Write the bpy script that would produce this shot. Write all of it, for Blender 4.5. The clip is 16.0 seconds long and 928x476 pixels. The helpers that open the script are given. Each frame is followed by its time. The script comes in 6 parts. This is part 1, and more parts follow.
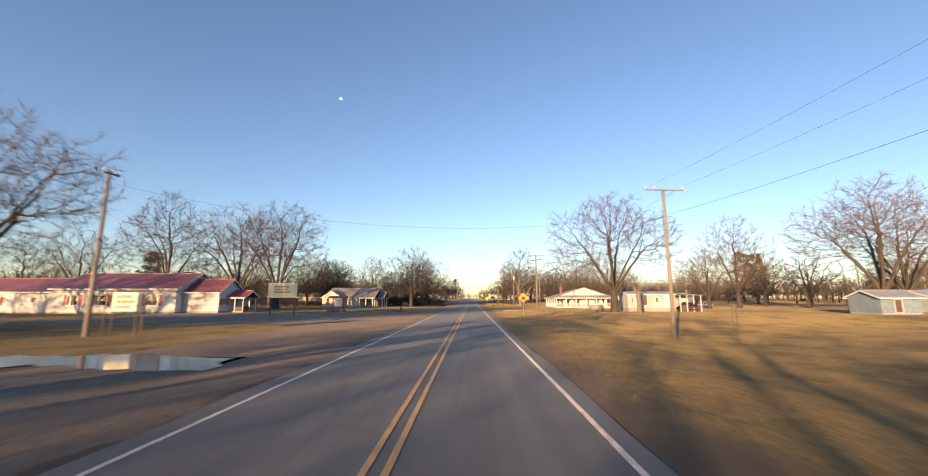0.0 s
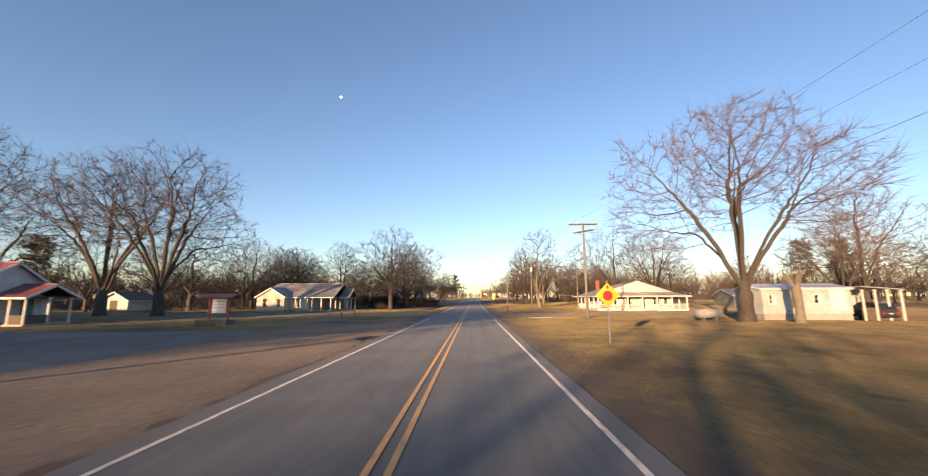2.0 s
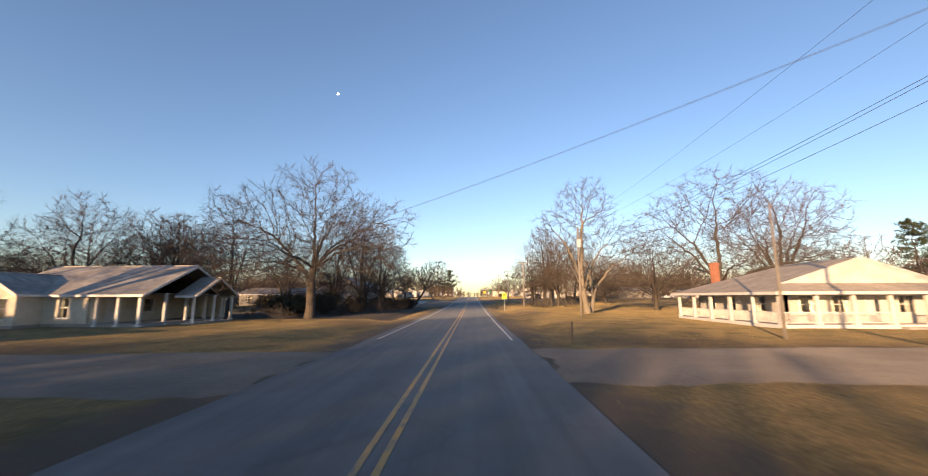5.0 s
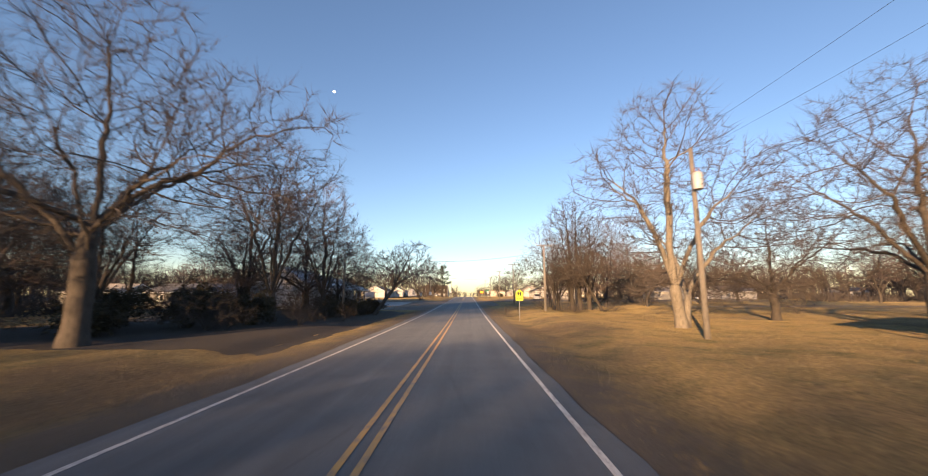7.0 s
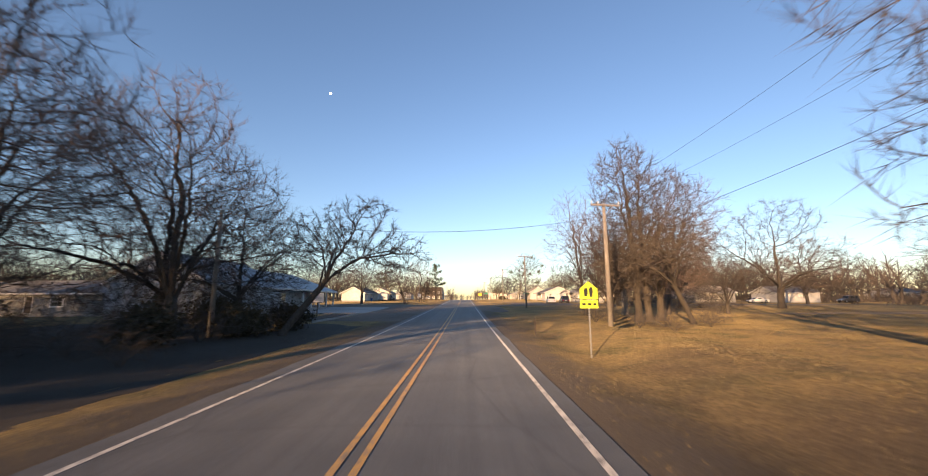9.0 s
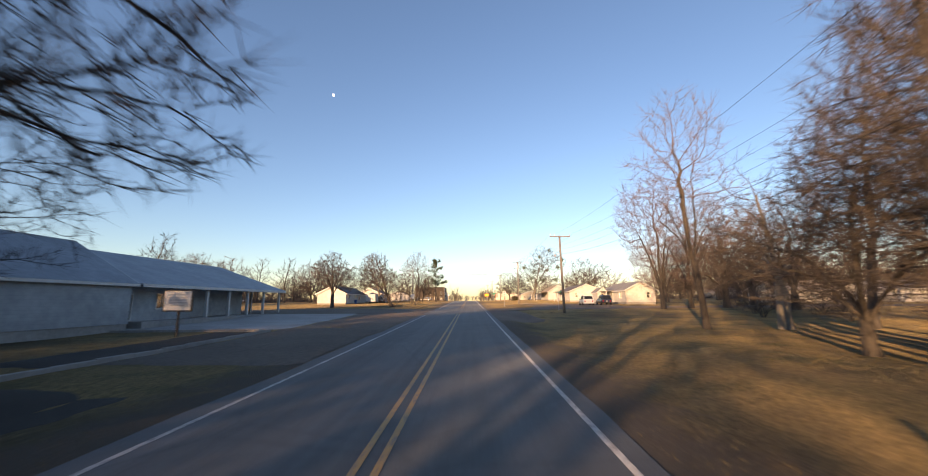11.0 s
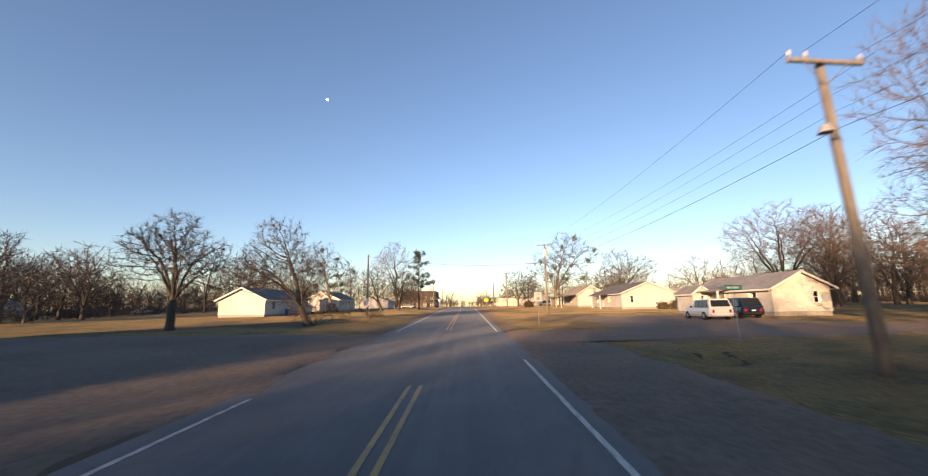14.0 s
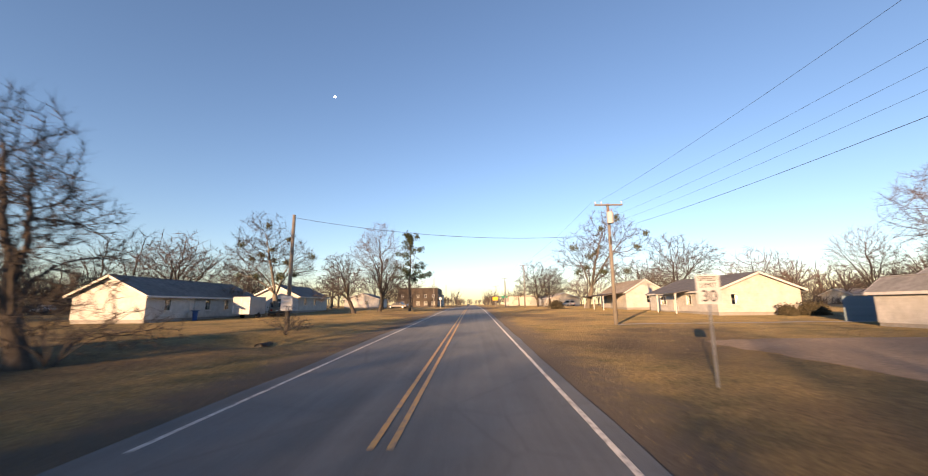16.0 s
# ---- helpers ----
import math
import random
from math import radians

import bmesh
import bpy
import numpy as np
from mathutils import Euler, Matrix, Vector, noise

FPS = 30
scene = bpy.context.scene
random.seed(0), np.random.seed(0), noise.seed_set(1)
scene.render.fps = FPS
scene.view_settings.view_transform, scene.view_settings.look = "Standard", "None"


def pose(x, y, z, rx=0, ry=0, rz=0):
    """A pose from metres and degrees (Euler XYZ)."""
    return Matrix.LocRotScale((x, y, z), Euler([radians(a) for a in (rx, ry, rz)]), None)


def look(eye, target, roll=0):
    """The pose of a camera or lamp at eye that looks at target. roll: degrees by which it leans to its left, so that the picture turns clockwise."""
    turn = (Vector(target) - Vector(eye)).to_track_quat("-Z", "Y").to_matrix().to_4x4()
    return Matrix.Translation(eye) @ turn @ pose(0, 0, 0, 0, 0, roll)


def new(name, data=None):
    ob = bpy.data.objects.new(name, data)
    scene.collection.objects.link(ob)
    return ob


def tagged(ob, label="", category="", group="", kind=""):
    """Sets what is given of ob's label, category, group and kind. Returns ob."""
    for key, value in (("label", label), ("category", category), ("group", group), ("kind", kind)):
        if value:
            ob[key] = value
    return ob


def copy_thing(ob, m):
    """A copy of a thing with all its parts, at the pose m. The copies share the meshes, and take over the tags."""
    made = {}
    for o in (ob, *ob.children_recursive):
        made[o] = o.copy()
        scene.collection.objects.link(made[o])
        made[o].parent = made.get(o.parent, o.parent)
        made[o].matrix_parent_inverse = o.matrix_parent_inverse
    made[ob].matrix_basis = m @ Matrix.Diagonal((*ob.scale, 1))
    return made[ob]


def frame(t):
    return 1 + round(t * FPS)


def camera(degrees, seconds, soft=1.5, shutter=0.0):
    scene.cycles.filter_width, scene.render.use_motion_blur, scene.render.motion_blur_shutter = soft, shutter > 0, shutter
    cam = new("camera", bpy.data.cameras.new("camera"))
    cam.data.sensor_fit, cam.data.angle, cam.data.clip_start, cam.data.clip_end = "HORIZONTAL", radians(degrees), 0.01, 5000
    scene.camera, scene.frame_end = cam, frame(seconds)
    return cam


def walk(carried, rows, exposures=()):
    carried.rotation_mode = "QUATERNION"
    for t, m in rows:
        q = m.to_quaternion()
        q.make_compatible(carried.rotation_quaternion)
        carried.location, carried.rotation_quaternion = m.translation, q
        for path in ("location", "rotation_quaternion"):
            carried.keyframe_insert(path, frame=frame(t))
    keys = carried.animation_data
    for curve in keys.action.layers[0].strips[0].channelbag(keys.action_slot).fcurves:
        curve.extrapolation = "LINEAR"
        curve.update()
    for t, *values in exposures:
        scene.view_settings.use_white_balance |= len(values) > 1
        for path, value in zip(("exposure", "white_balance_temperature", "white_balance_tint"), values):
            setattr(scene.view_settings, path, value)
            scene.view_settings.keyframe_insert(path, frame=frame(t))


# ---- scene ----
cam = camera(100, 16.0, soft=1.0, shutter=0.45)
PATH = [
    (0, pose(0.00, 0.00, 2.30, 98.90, 0.00, 1.08)),
    (0.5, pose(0.00, 8.70, 2.30, 98.90, -0.06, 1.21)),
    (1, pose(0.00, 17.10, 2.30, 98.86, 0.06, 1.28)),
    (1.5, pose(0.00, 25.20, 2.30, 98.80, 0.24, 1.38)),
    (2, pose(0.00, 33.10, 2.30, 98.80, 0.24, 1.38)),
    (2.5, pose(0.00, 40.70, 2.30, 98.80, 0.24, 1.38)),
    (3, pose(0.00, 47.70, 2.30, 98.73, 0.18, 1.44)),
    (3.5, pose(0.00, 54.80, 2.30, 98.71, 0.24, 1.48)),
    (4, pose(0.00, 61.60, 2.30, 98.70, 0.36, 1.29)),
    (5.25, pose(0.18, 79.00, 2.30, 98.66, 0.18, 1.11)),
    (6.5, pose(0.33, 95.00, 2.30, 98.63, 0.00, 0.86)),
    (7, pose(0.33, 101.50, 2.30, 98.67, 0.00, 0.60)),
    (7.5, pose(0.33, 107.80, 2.30, 98.75, 0.00, 0.59)),
    (8, pose(0.33, 113.70, 2.30, 98.81, -0.18, 0.49)),
    (8.5, pose(0.33, 119.30, 2.31, 99.06, -0.36, 0.20)),
    (9, pose(0.33, 125.20, 2.32, 99.10, 0.06, 0.16)),
    (10.25, pose(0.22, 140.40, 2.40, 99.20, 0.30, 0.61)),
    (11.5, pose(0.10, 155.50, 2.55, 99.31, 0.54, 0.97)),
    (12, pose(0.10, 161.90, 2.63, 99.51, 0.42, 0.89)),
    (12.5, pose(0.10, 168.00, 2.72, 99.54, 0.60, 0.89)),
    (13, pose(0.11, 174.10, 2.82, 99.78, 0.72, 0.59)),
    (13.5, pose(0.11, 180.10, 2.92, 99.86, 0.78, 0.44)),
    (14, pose(0.12, 186.10, 3.03, 99.98, 0.96, 0.35)),
    (14.5, pose(0.13, 192.00, 3.13, 99.93, 0.78, 0.52)),
    (15, pose(0.14, 198.10, 3.24, 99.86, 0.54, 0.91)),
    (15.5, pose(0.14, 204.10, 3.34, 99.79, 0.42, 1.11)),
    (16, pose(0.15, 209.70, 3.44, 99.75, 0.48, 1.31)),
]
walk(cam, PATH, exposures=[(0.0, 1.45, 6450, 22), (9.2, 1.45, 6450, 22.5), (11.4, 1.45, 6700, 24), (16.0, 1.42, 6480, 24)])

# ---- daylight: low sun behind and to the left, clear sky ----
SUN_EL, SUN_AZ = 7.8, 208.0
world = bpy.data.worlds.new("sky")
scene.world = world
world.use_nodes = True
wn = world.node_tree.nodes
sky = wn.new("ShaderNodeTexSky")
sky.sky_type = "NISHITA"
sky.sun_disc = False
sky.sun_elevation = radians(SUN_EL)
sky.sun_rotation = radians(SUN_AZ)
sky.altitude, sky.air_density, sky.dust_density, sky.ozone_density = 100, 1.0, 0.25, 2.2
world.node_tree.links.new(sky.outputs[0], wn["Background"].inputs[0])
wn["Background"].inputs[1].default_value = 0.10

sun_data = bpy.data.lights.new("sun", "SUN")
sun_data.energy, sun_data.angle, sun_data.color = 4.5, radians(0.6), (1.0, 0.64, 0.30)
sun = new("sun", sun_data)
_d = Vector((math.sin(radians(SUN_AZ)) * math.cos(radians(SUN_EL)), math.cos(radians(SUN_AZ)) * math.cos(radians(SUN_EL)), math.sin(radians(SUN_EL))))
sun.matrix_world = look(_d * 100, (0, 0, 0))


# ---- materials ----
def shader(name):
    m = bpy.data.materials.new(name)
    m.use_nodes = True
    nt = m.node_tree
    return m, nt, nt.nodes["Principled BSDF"]


def noise_node(nt, co, scale, detail=6.0, rough=0.6):
    n = nt.nodes.new("ShaderNodeTexNoise")
    n.inputs["Scale"].default_value, n.inputs["Detail"].default_value, n.inputs["Roughness"].default_value = scale, detail, rough
    nt.links.new(co, n.inputs["Vector"])
    return n.outputs["Fac"]


def ramp(nt, fac, stops):
    r = nt.nodes.new("ShaderNodeValToRGB")
    els = r.color_ramp.elements
    while len(els) < len(stops):
        els.new(0.5)
    for e, (p, c) in zip(els, stops):
        e.position, e.color = p, (*c, 1) if len(c) == 3 else c
    nt.links.new(fac, r.inputs[0])
    return r.outputs[0]


def mix(nt, fac, a, b, mode="MIX"):
    m = nt.nodes.new("ShaderNodeMix")
    m.data_type, m.blend_type = "RGBA", mode
    for sock, v in ((m.inputs[0], fac), (m.inputs[6], a), (m.inputs[7], b)):
        if isinstance(v, (int, float)):
            sock.default_value = v
        elif isinstance(v, tuple):
            sock.default_value = (*v, 1)
        else:
            nt.links.new(v, sock)
    return m.outputs[2]


def bump_to(nt, bsdf, height, strength, dist=0.02):
    b = nt.nodes.new("ShaderNodeBump")
    b.inputs["Strength"].default_value, b.inputs["Distance"].default_value = strength, dist
    nt.links.new(height, b.inputs["Height"])
    nt.links.new(b.outputs[0], bsdf.inputs["Normal"])


def coords(nt):
    return nt.nodes.new("ShaderNodeTexCoord").outputs["Object"]


def surface(name, dark, light, scale=3.0, big=0.3, rough=0.8, bump=0.3, metal=0.0, stain=0.25, vary=0.0, fine=40.0):
    """A plain weathered surface: grain between two colours, large stains, fine relief."""
    m, nt, b = shader(name)
    co = coords(nt)
    col = ramp(nt, noise_node(nt, co, scale), [(0.3, dark), (0.7, light)])
    st = ramp(nt, noise_node(nt, co, big, 5), [(0.35, (1 - stain,) * 3), (0.65, (1, 1, 1))])
    col = mix(nt, 1.0, col, st, "MULTIPLY")
    if vary:
        info = nt.nodes.new("ShaderNodeObjectInfo")
        v = ramp(nt, info.outputs["Random"], [(0, (1 - vary,) * 3), (1, (1, 1, 1))])
        col = mix(nt, 1.0, col, v, "MULTIPLY")
    nt.links.new(col, b.inputs["Base Color"])
    b.inputs["Roughness"].default_value, b.inputs["Metallic"].default_value = rough, metal
    b.inputs["Diffuse Roughness"].default_value = 1.0 if rough >= 0.9 else 0.0
    bump_to(nt, b, noise_node(nt, co, fine, 4), bump)
    return m


def ribbed(name, dark, light, axis, pitch, depth=0.6, rough=0.6, metal=0.0, sharp=True, stain=0.2, big=0.5):
    """Boards, laps or ribs: a saw or wave along one axis gives the relief."""
    m, nt, b = shader(name)
    co = coords(nt)
    sep = nt.nodes.new("ShaderNodeSeparateXYZ")
    nt.links.new(co, sep.inputs[0])
    d = nt.nodes.new("ShaderNodeMath")
    d.operation = "DIVIDE"
    d.inputs[1].default_value = pitch
    nt.links.new(sep.outputs[axis], d.inputs[0])
    fr = nt.nodes.new("ShaderNodeMath")
    fr.operation = "FRACT" if sharp else "PINGPONG"
    if not sharp:
        fr.inputs[1].default_value = 0.5
    nt.links.new(d.outputs[0], fr.inputs[0])
    h = fr.outputs[0]
    line = ramp(nt, h, [(0.0, (0.72,) * 3), (0.1, (1, 1, 1))])
    col = ramp(nt, noise_node(nt, co, 2.5), [(0.3, dark), (0.7, light)])
    col = mix(nt, 1.0, col, ramp(nt, noise_node(nt, co, big, 6), [(0.38, (1 - stain,) * 3), (0.62, (1, 1, 1))]), "MULTIPLY")
    col = mix(nt, 0.7, col, line, "MULTIPLY")
    nt.links.new(col, b.inputs["Base Color"])
    b.inputs["Roughness"].default_value, b.inputs["Metallic"].default_value = rough, metal
    bump_to(nt, b, h, depth, 0.03)
    return m


def glass(name, tint=(0.8, 0.85, 0.85)):
    m, nt, b = shader(name)
    b.inputs["Base Color"].default_value = (*tint, 1)
    b.inputs["Roughness"].default_value = 0.03
    b.inputs["Transmission Weight"].default_value = 1.0
    b.inputs["IOR"].default_value = 1.45
    bump_to(nt, b, noise_node(nt, coords(nt), 1.5, 2), 0.05)
    return m


def plain(name, c, rough=0.5, metal=0.0, coat=0.0):
    return_m = surface(name, tuple(v * 0.9 for v in c), c, 6, 1.2, rough, 0.05, metal, 0.1)
    return_m.node_tree.nodes["Principled BSDF"].inputs["Coat Weight"].default_value = coat
    return return_m


def glow(name, c, s):
    m, nt, b = shader(name)
    b.inputs["Base Color"].default_value = (*c, 1)
    b.inputs["Emission Color"].default_value = (*c, 1)
    b.inputs["Emission Strength"].default_value = s
    return m


def make_ground_mat():
    m, nt, b = shader("dormant_grass")
    co = coords(nt)
    fine = noise_node(nt, co, 9.0, 8, 0.7)
    mid = noise_node(nt, co, 0.35, 6, 0.65)
    big = noise_node(nt, co, 0.06, 5, 0.6)
    straw = ramp(nt, fine, [(0.3, (0.10, 0.08, 0.045)), (0.5, (0.235, 0.174, 0.08)), (0.7, (0.42, 0.312, 0.13))])
    green = ramp(nt, fine, [(0.32, (0.03, 0.038, 0.02)), (0.68, (0.085, 0.10, 0.052))])
    soil = ramp(nt, fine, [(0.3, (0.055, 0.044, 0.033)), (0.7, (0.115, 0.092, 0.07))])
    col = mix(nt, ramp(nt, mid, [(0.47, (0, 0, 0)), (0.64, (0.6,) * 3)]), straw, green)
    col = mix(nt, ramp(nt, big, [(0.5, (0, 0, 0)), (0.64, (0.8,) * 3)]), col, soil)
    # worn gravel and dirt beside the road
    sep = nt.nodes.new("ShaderNodeSeparateXYZ")
    nt.links.new(co, sep.inputs[0])
    off = nt.nodes.new("ShaderNodeMath")
    off.operation = "ADD"
    off.inputs[1].default_value = 1.55
    nt.links.new(sep.outputs[0], off.inputs[0])
    far = nt.nodes.new("ShaderNodeMath")
    far.operation = "ABSOLUTE"
    nt.links.new(off.outputs[0], far.inputs[0])
    wav = nt.nodes.new("ShaderNodeMath")
    wav.operation = "MULTIPLY_ADD"
    wav.inputs[1].default_value = 5.0
    nt.links.new(noise_node(nt, co, 0.55, 8, 0.7), wav.inputs[0])
    nt.links.new(far.outputs[0], wav.inputs[2])
    sc = nt.nodes.new("ShaderNodeMath")
    sc.operation = "DIVIDE"
    sc.inputs[1].default_value = 10.0
    nt.links.new(wav.outputs[0], sc.inputs[0])
    edge = ramp(nt, sc.outputs[0], [(0.74, (1, 1, 1)), (0.90, (0, 0, 0))])
    grit = ramp(nt, noise_node(nt, co, 22, 6, 0.75), [(0.3, (0.075, 0.064, 0.052)), (0.7, (0.17, 0.145, 0.115))])
    col = mix(nt, edge, col, grit)
    nt.links.new(col, b.inputs["Base Color"])
    b.inputs["Roughness"].default_value = 0.95
    b.inputs["Diffuse Roughness"].default_value = 1.0
    b.inputs["Specular IOR Level"].default_value = 0.15
    bump_to(nt, b, noise_node(nt, co, 10.0, 8, 0.8), 1.0, 0.08)
    return m


def make_asphalt():
    m, nt, b = shader("asphalt")
    co = coords(nt)
    fine = noise_node(nt, co, 60.0, 3, 0.7)
    mid = noise_node(nt, co, 0.5, 6, 0.65)
    st = nt.nodes.new("ShaderNodeMapping")
    st.inputs["Scale"].default_value = (1.6, 0.02, 1)
    nt.links.new(co, st.inputs[0])
    streak = noise_node(nt, st.outputs[0], 1.0, 4, 0.6)
    col = ramp(nt, fine, [(0.32, (0.05, 0.055, 0.061)), (0.68, (0.122, 0.127, 0.132))])
    col = mix(nt, 1.0, col, ramp(nt, streak, [(0.3, (0.7,) * 3), (0.7, (1.1,) * 3)]), "MULTIPLY")
    col = mix(nt, 1.0, col, ramp(nt, mid, [(0.3, (0.8,) * 3), (0.7, (1.1,) * 3)]), "MULTIPLY")
    vor = nt.nodes.new("ShaderNodeTexVoronoi")
    vor.feature = "DISTANCE_TO_EDGE"
    vor.inputs["Scale"].default_value = 0.22
    warp = mix(nt, 0.12, co, nt.nodes.new("ShaderNodeTexNoise").outputs["Color"])
    nt.links.new(warp, vor.inputs["Vector"])
    crack = ramp(nt, vor.outputs["Distance"], [(0.0, (0.45,) * 3), (0.012, (1, 1, 1))])
    col = mix(nt, 0.35, col, crack, "MULTIPLY")
    nt.links.new(col, b.inputs["Base Color"])
    b.inputs["Roughness"].default_value = 0.72
    b.inputs["Diffuse Roughness"].default_value = 1.0
    bump_to(nt, b, fine, 0.5, 0.01)
    return m


def make_line_paint(name, c, wear):
    m, nt, b = shader(name)
    co = coords(nt)
    worn = ramp(nt, noise_node(nt, co, 7.0, 8, 0.75), [(wear - 0.06, (0, 0, 0)), (wear + 0.06, (1, 1, 1))])
    col = mix(nt, worn, (0.1, 0.098, 0.095), c)
    nt.links.new(col, b.inputs["Base Color"])
    b.inputs["Roughness"].default_value, b.inputs["Diffuse Roughness"].default_value = 0.6, 1.0
    return m


def make_bark(name, dark, light):
    m, nt, b = shader(name)
    co = coords(nt)
    mp = nt.nodes.new("ShaderNodeMapping")
    mp.inputs["Scale"].default_value = (5, 5, 0.8)
    nt.links.new(co, mp.inputs[0])
    f = noise_node(nt, mp.outputs[0], 2.5, 7, 0.7)
    col = ramp(nt, f, [(0.3, dark), (0.7, light)])
    info = nt.nodes.new("ShaderNodeObjectInfo")
    col = mix(nt, 1.0, col, ramp(nt, info.outputs["Random"], [(0, (0.75,) * 3), (1, (1.1,) * 3)]), "MULTIPLY")
    nt.links.new(col, b.inputs["Base Color"])
    b.inputs["Roughness"].default_value = 0.9
    bump_to(nt, b, f, 0.8, 0.04)
    return m


GRASS, ASPHALT = make_ground_mat(), make_asphalt()
OLD_ASPHALT = surface("old_asphalt", (0.085, 0.084, 0.083), (0.15, 0.146, 0.14), 20, 0.25, 0.9, 0.5, stain=0.35)
GRAVEL = surface("gravel", (0.09, 0.08, 0.067), (0.19, 0.168, 0.142), 14, 0.3, 0.95, 0.9, stain=0.3, fine=25)
DIRT = surface("packed_dirt", (0.075, 0.06, 0.047), (0.165, 0.132, 0.102), 6, 0.2, 0.95, 0.6, stain=0.3, fine=20)
# Mulch brown, pushed darker to carry tree shade and the shade in a pit.
MULCH_SHADE = surface("mulch_and_shade", (0.016, 0.014, 0.011), (0.045, 0.036, 0.027), 16, 0.5, 0.95, 0.9)
CONCRETE = surface("concrete", (0.26, 0.25, 0.235), (0.36, 0.345, 0.325), 5, 0.3, 0.85, 0.3)
WHITE_LINE, YELLOW_LINE = make_line_paint("white_line_paint", (0.44, 0.435, 0.42), 0.47), make_line_paint("yellow_line_paint", (0.34, 0.205, 0.05), 0.46)
BARK, TWIG = make_bark("grey_bark", (0.03, 0.025, 0.021), (0.105, 0.088, 0.071)), surface("twig_bark", (0.055, 0.046, 0.041), (0.115, 0.097, 0.085), 2, 0.2, 0.9, 0.0, stain=0.2, vary=0.2)
TWIG_RED = surface("reddish_twig_bark", (0.095, 0.07, 0.062), (0.18, 0.137, 0.122), 2, 0.2, 0.9, 0.0, stain=0.2, vary=0.2)
PALE_BARK = make_bark("pale_bark", (0.10, 0.088, 0.07), (0.26, 0.23, 0.182))
NEEDLE = surface("pine_needles", (0.022, 0.035, 0.014), (0.065, 0.085, 0.032), 3, 0.6, 0.8, 0.0)
MISTLETOE = surface("mistletoe_leaf", (0.05, 0.06, 0.02), (0.11, 0.12, 0.045), 4, 0.6, 0.7, 0.0)
BRUSH = surface("brush_leaf", (0.03, 0.028, 0.016), (0.085, 0.07, 0.04), 3, 0.4, 0.9, 0.0)
DRYGRASS = surface("dry_grass_blade", (0.16, 0.122, 0.056), (0.34, 0.262, 0.118), 1.5, 0.1, 0.9, 0.0, stain=0.4)
SIDING = ribbed("white_lap_siding", (0.46, 0.455, 0.44), (0.58, 0.572, 0.55), 2, 0.18, 0.5, 0.65)
BLUE_SIDING = ribbed("grey_blue_siding", (0.30, 0.335, 0.365), (0.40, 0.435, 0.465), 2, 0.2, 0.5, 0.65)
GREY_SIDING = ribbed("weathered_grey_siding", (0.15, 0.15, 0.148), (0.24, 0.238, 0.23), 2, 0.18, 0.5, 0.75)
CREAM = ribbed("cream_siding", (0.48, 0.44, 0.36), (0.60, 0.555, 0.465), 2, 0.16, 0.5, 0.7)
STUCCO = surface("white_painted_block", (0.47, 0.463, 0.445), (0.58, 0.572, 0.555), 2.0, 0.25, 0.75, 0.25, stain=0.2)
TRIM = surface("white_trim_paint", (0.52, 0.513, 0.495), (0.63, 0.62, 0.60), 4, 0.5, 0.5, 0.08, stain=0.1)
RED_ROOF_X = ribbed("red_metal_roof", (0.23, 0.075, 0.075), (0.31, 0.115, 0.11), 0, 0.3, 0.6, 0.42, 0.2, False)
RED_TRIM = surface("red_trim_paint", (0.30, 0.03, 0.03), (0.42, 0.06, 0.05), 5, 0.6, 0.5, 0.1)
GREY_ROOF_Y = ribbed("grey_metal_roof", (0.40, 0.42, 0.43), (0.52, 0.54, 0.55), 1, 0.3, 0.6, 0.4, 0.35, False)
HALL_ROOF = ribbed("blue_grey_metal_roof", (0.20, 0.225, 0.25), (0.28, 0.305, 0.33), 1, 0.3, 0.5, 0.5, 0.2, False)
TIN_ROOF_X = ribbed("weathered_tin_roof", (0.24, 0.23, 0.21), (0.42, 0.38, 0.33), 0, 0.25, 0.6, 0.55, 0.25, False, 0.45)
SHINGLE = ribbed("grey_shingles", (0.10, 0.10, 0.105), (0.19, 0.185, 0.18), 2, 0.09, 0.7, 0.9)
GREY_SHINGLE = ribbed("pale_grey_shingles", (0.20, 0.20, 0.20), (0.32, 0.315, 0.31), 2, 0.08, 0.7, 0.9)
FIELDSTONE = surface("brown_fieldstone", (0.11, 0.085, 0.065), (0.24, 0.19, 0.145), 4, 0.8, 0.9, 0.7)
TAN_SHINGLE = ribbed("tan_shingles", (0.30, 0.26, 0.21), (0.44, 0.39, 0.32), 2, 0.08, 0.7, 0.9)
WOOD = make_bark("weathered_pole_wood", (0.14, 0.124, 0.107), (0.30, 0.272, 0.237))
RUST = surface("rusted_steel", (0.05, 0.035, 0.026), (0.12, 0.085, 0.06), 6, 0.8, 0.85, 0.4, 0.2)
DARK_WOOD = surface("dark_wood", (0.06, 0.045, 0.032), (0.13, 0.10, 0.075), 4, 0.6, 0.8, 0.4)
STEEL = surface("galvanised_steel", (0.38, 0.39, 0.40), (0.52, 0.53, 0.54), 8, 1, 0.45, 0.1, 0.8)
GREY_PAINT = surface("grey_paint", (0.42, 0.43, 0.44), (0.50, 0.51, 0.52), 5, 0.8, 0.45, 0.05)
RUBBER = surface("tyre_rubber", (0.012, 0.012, 0.013), (0.03, 0.03, 0.03), 10, 1, 0.85, 0.3)
BLACK = plain("black_paint", (0.02, 0.02, 0.022), 0.5)
WIRE = plain("black_cable", (0.025, 0.025, 0.028), 0.7)
SIGN_YELLOW = plain("sign_yellow", (0.75, 0.42, 0.02), 0.45)
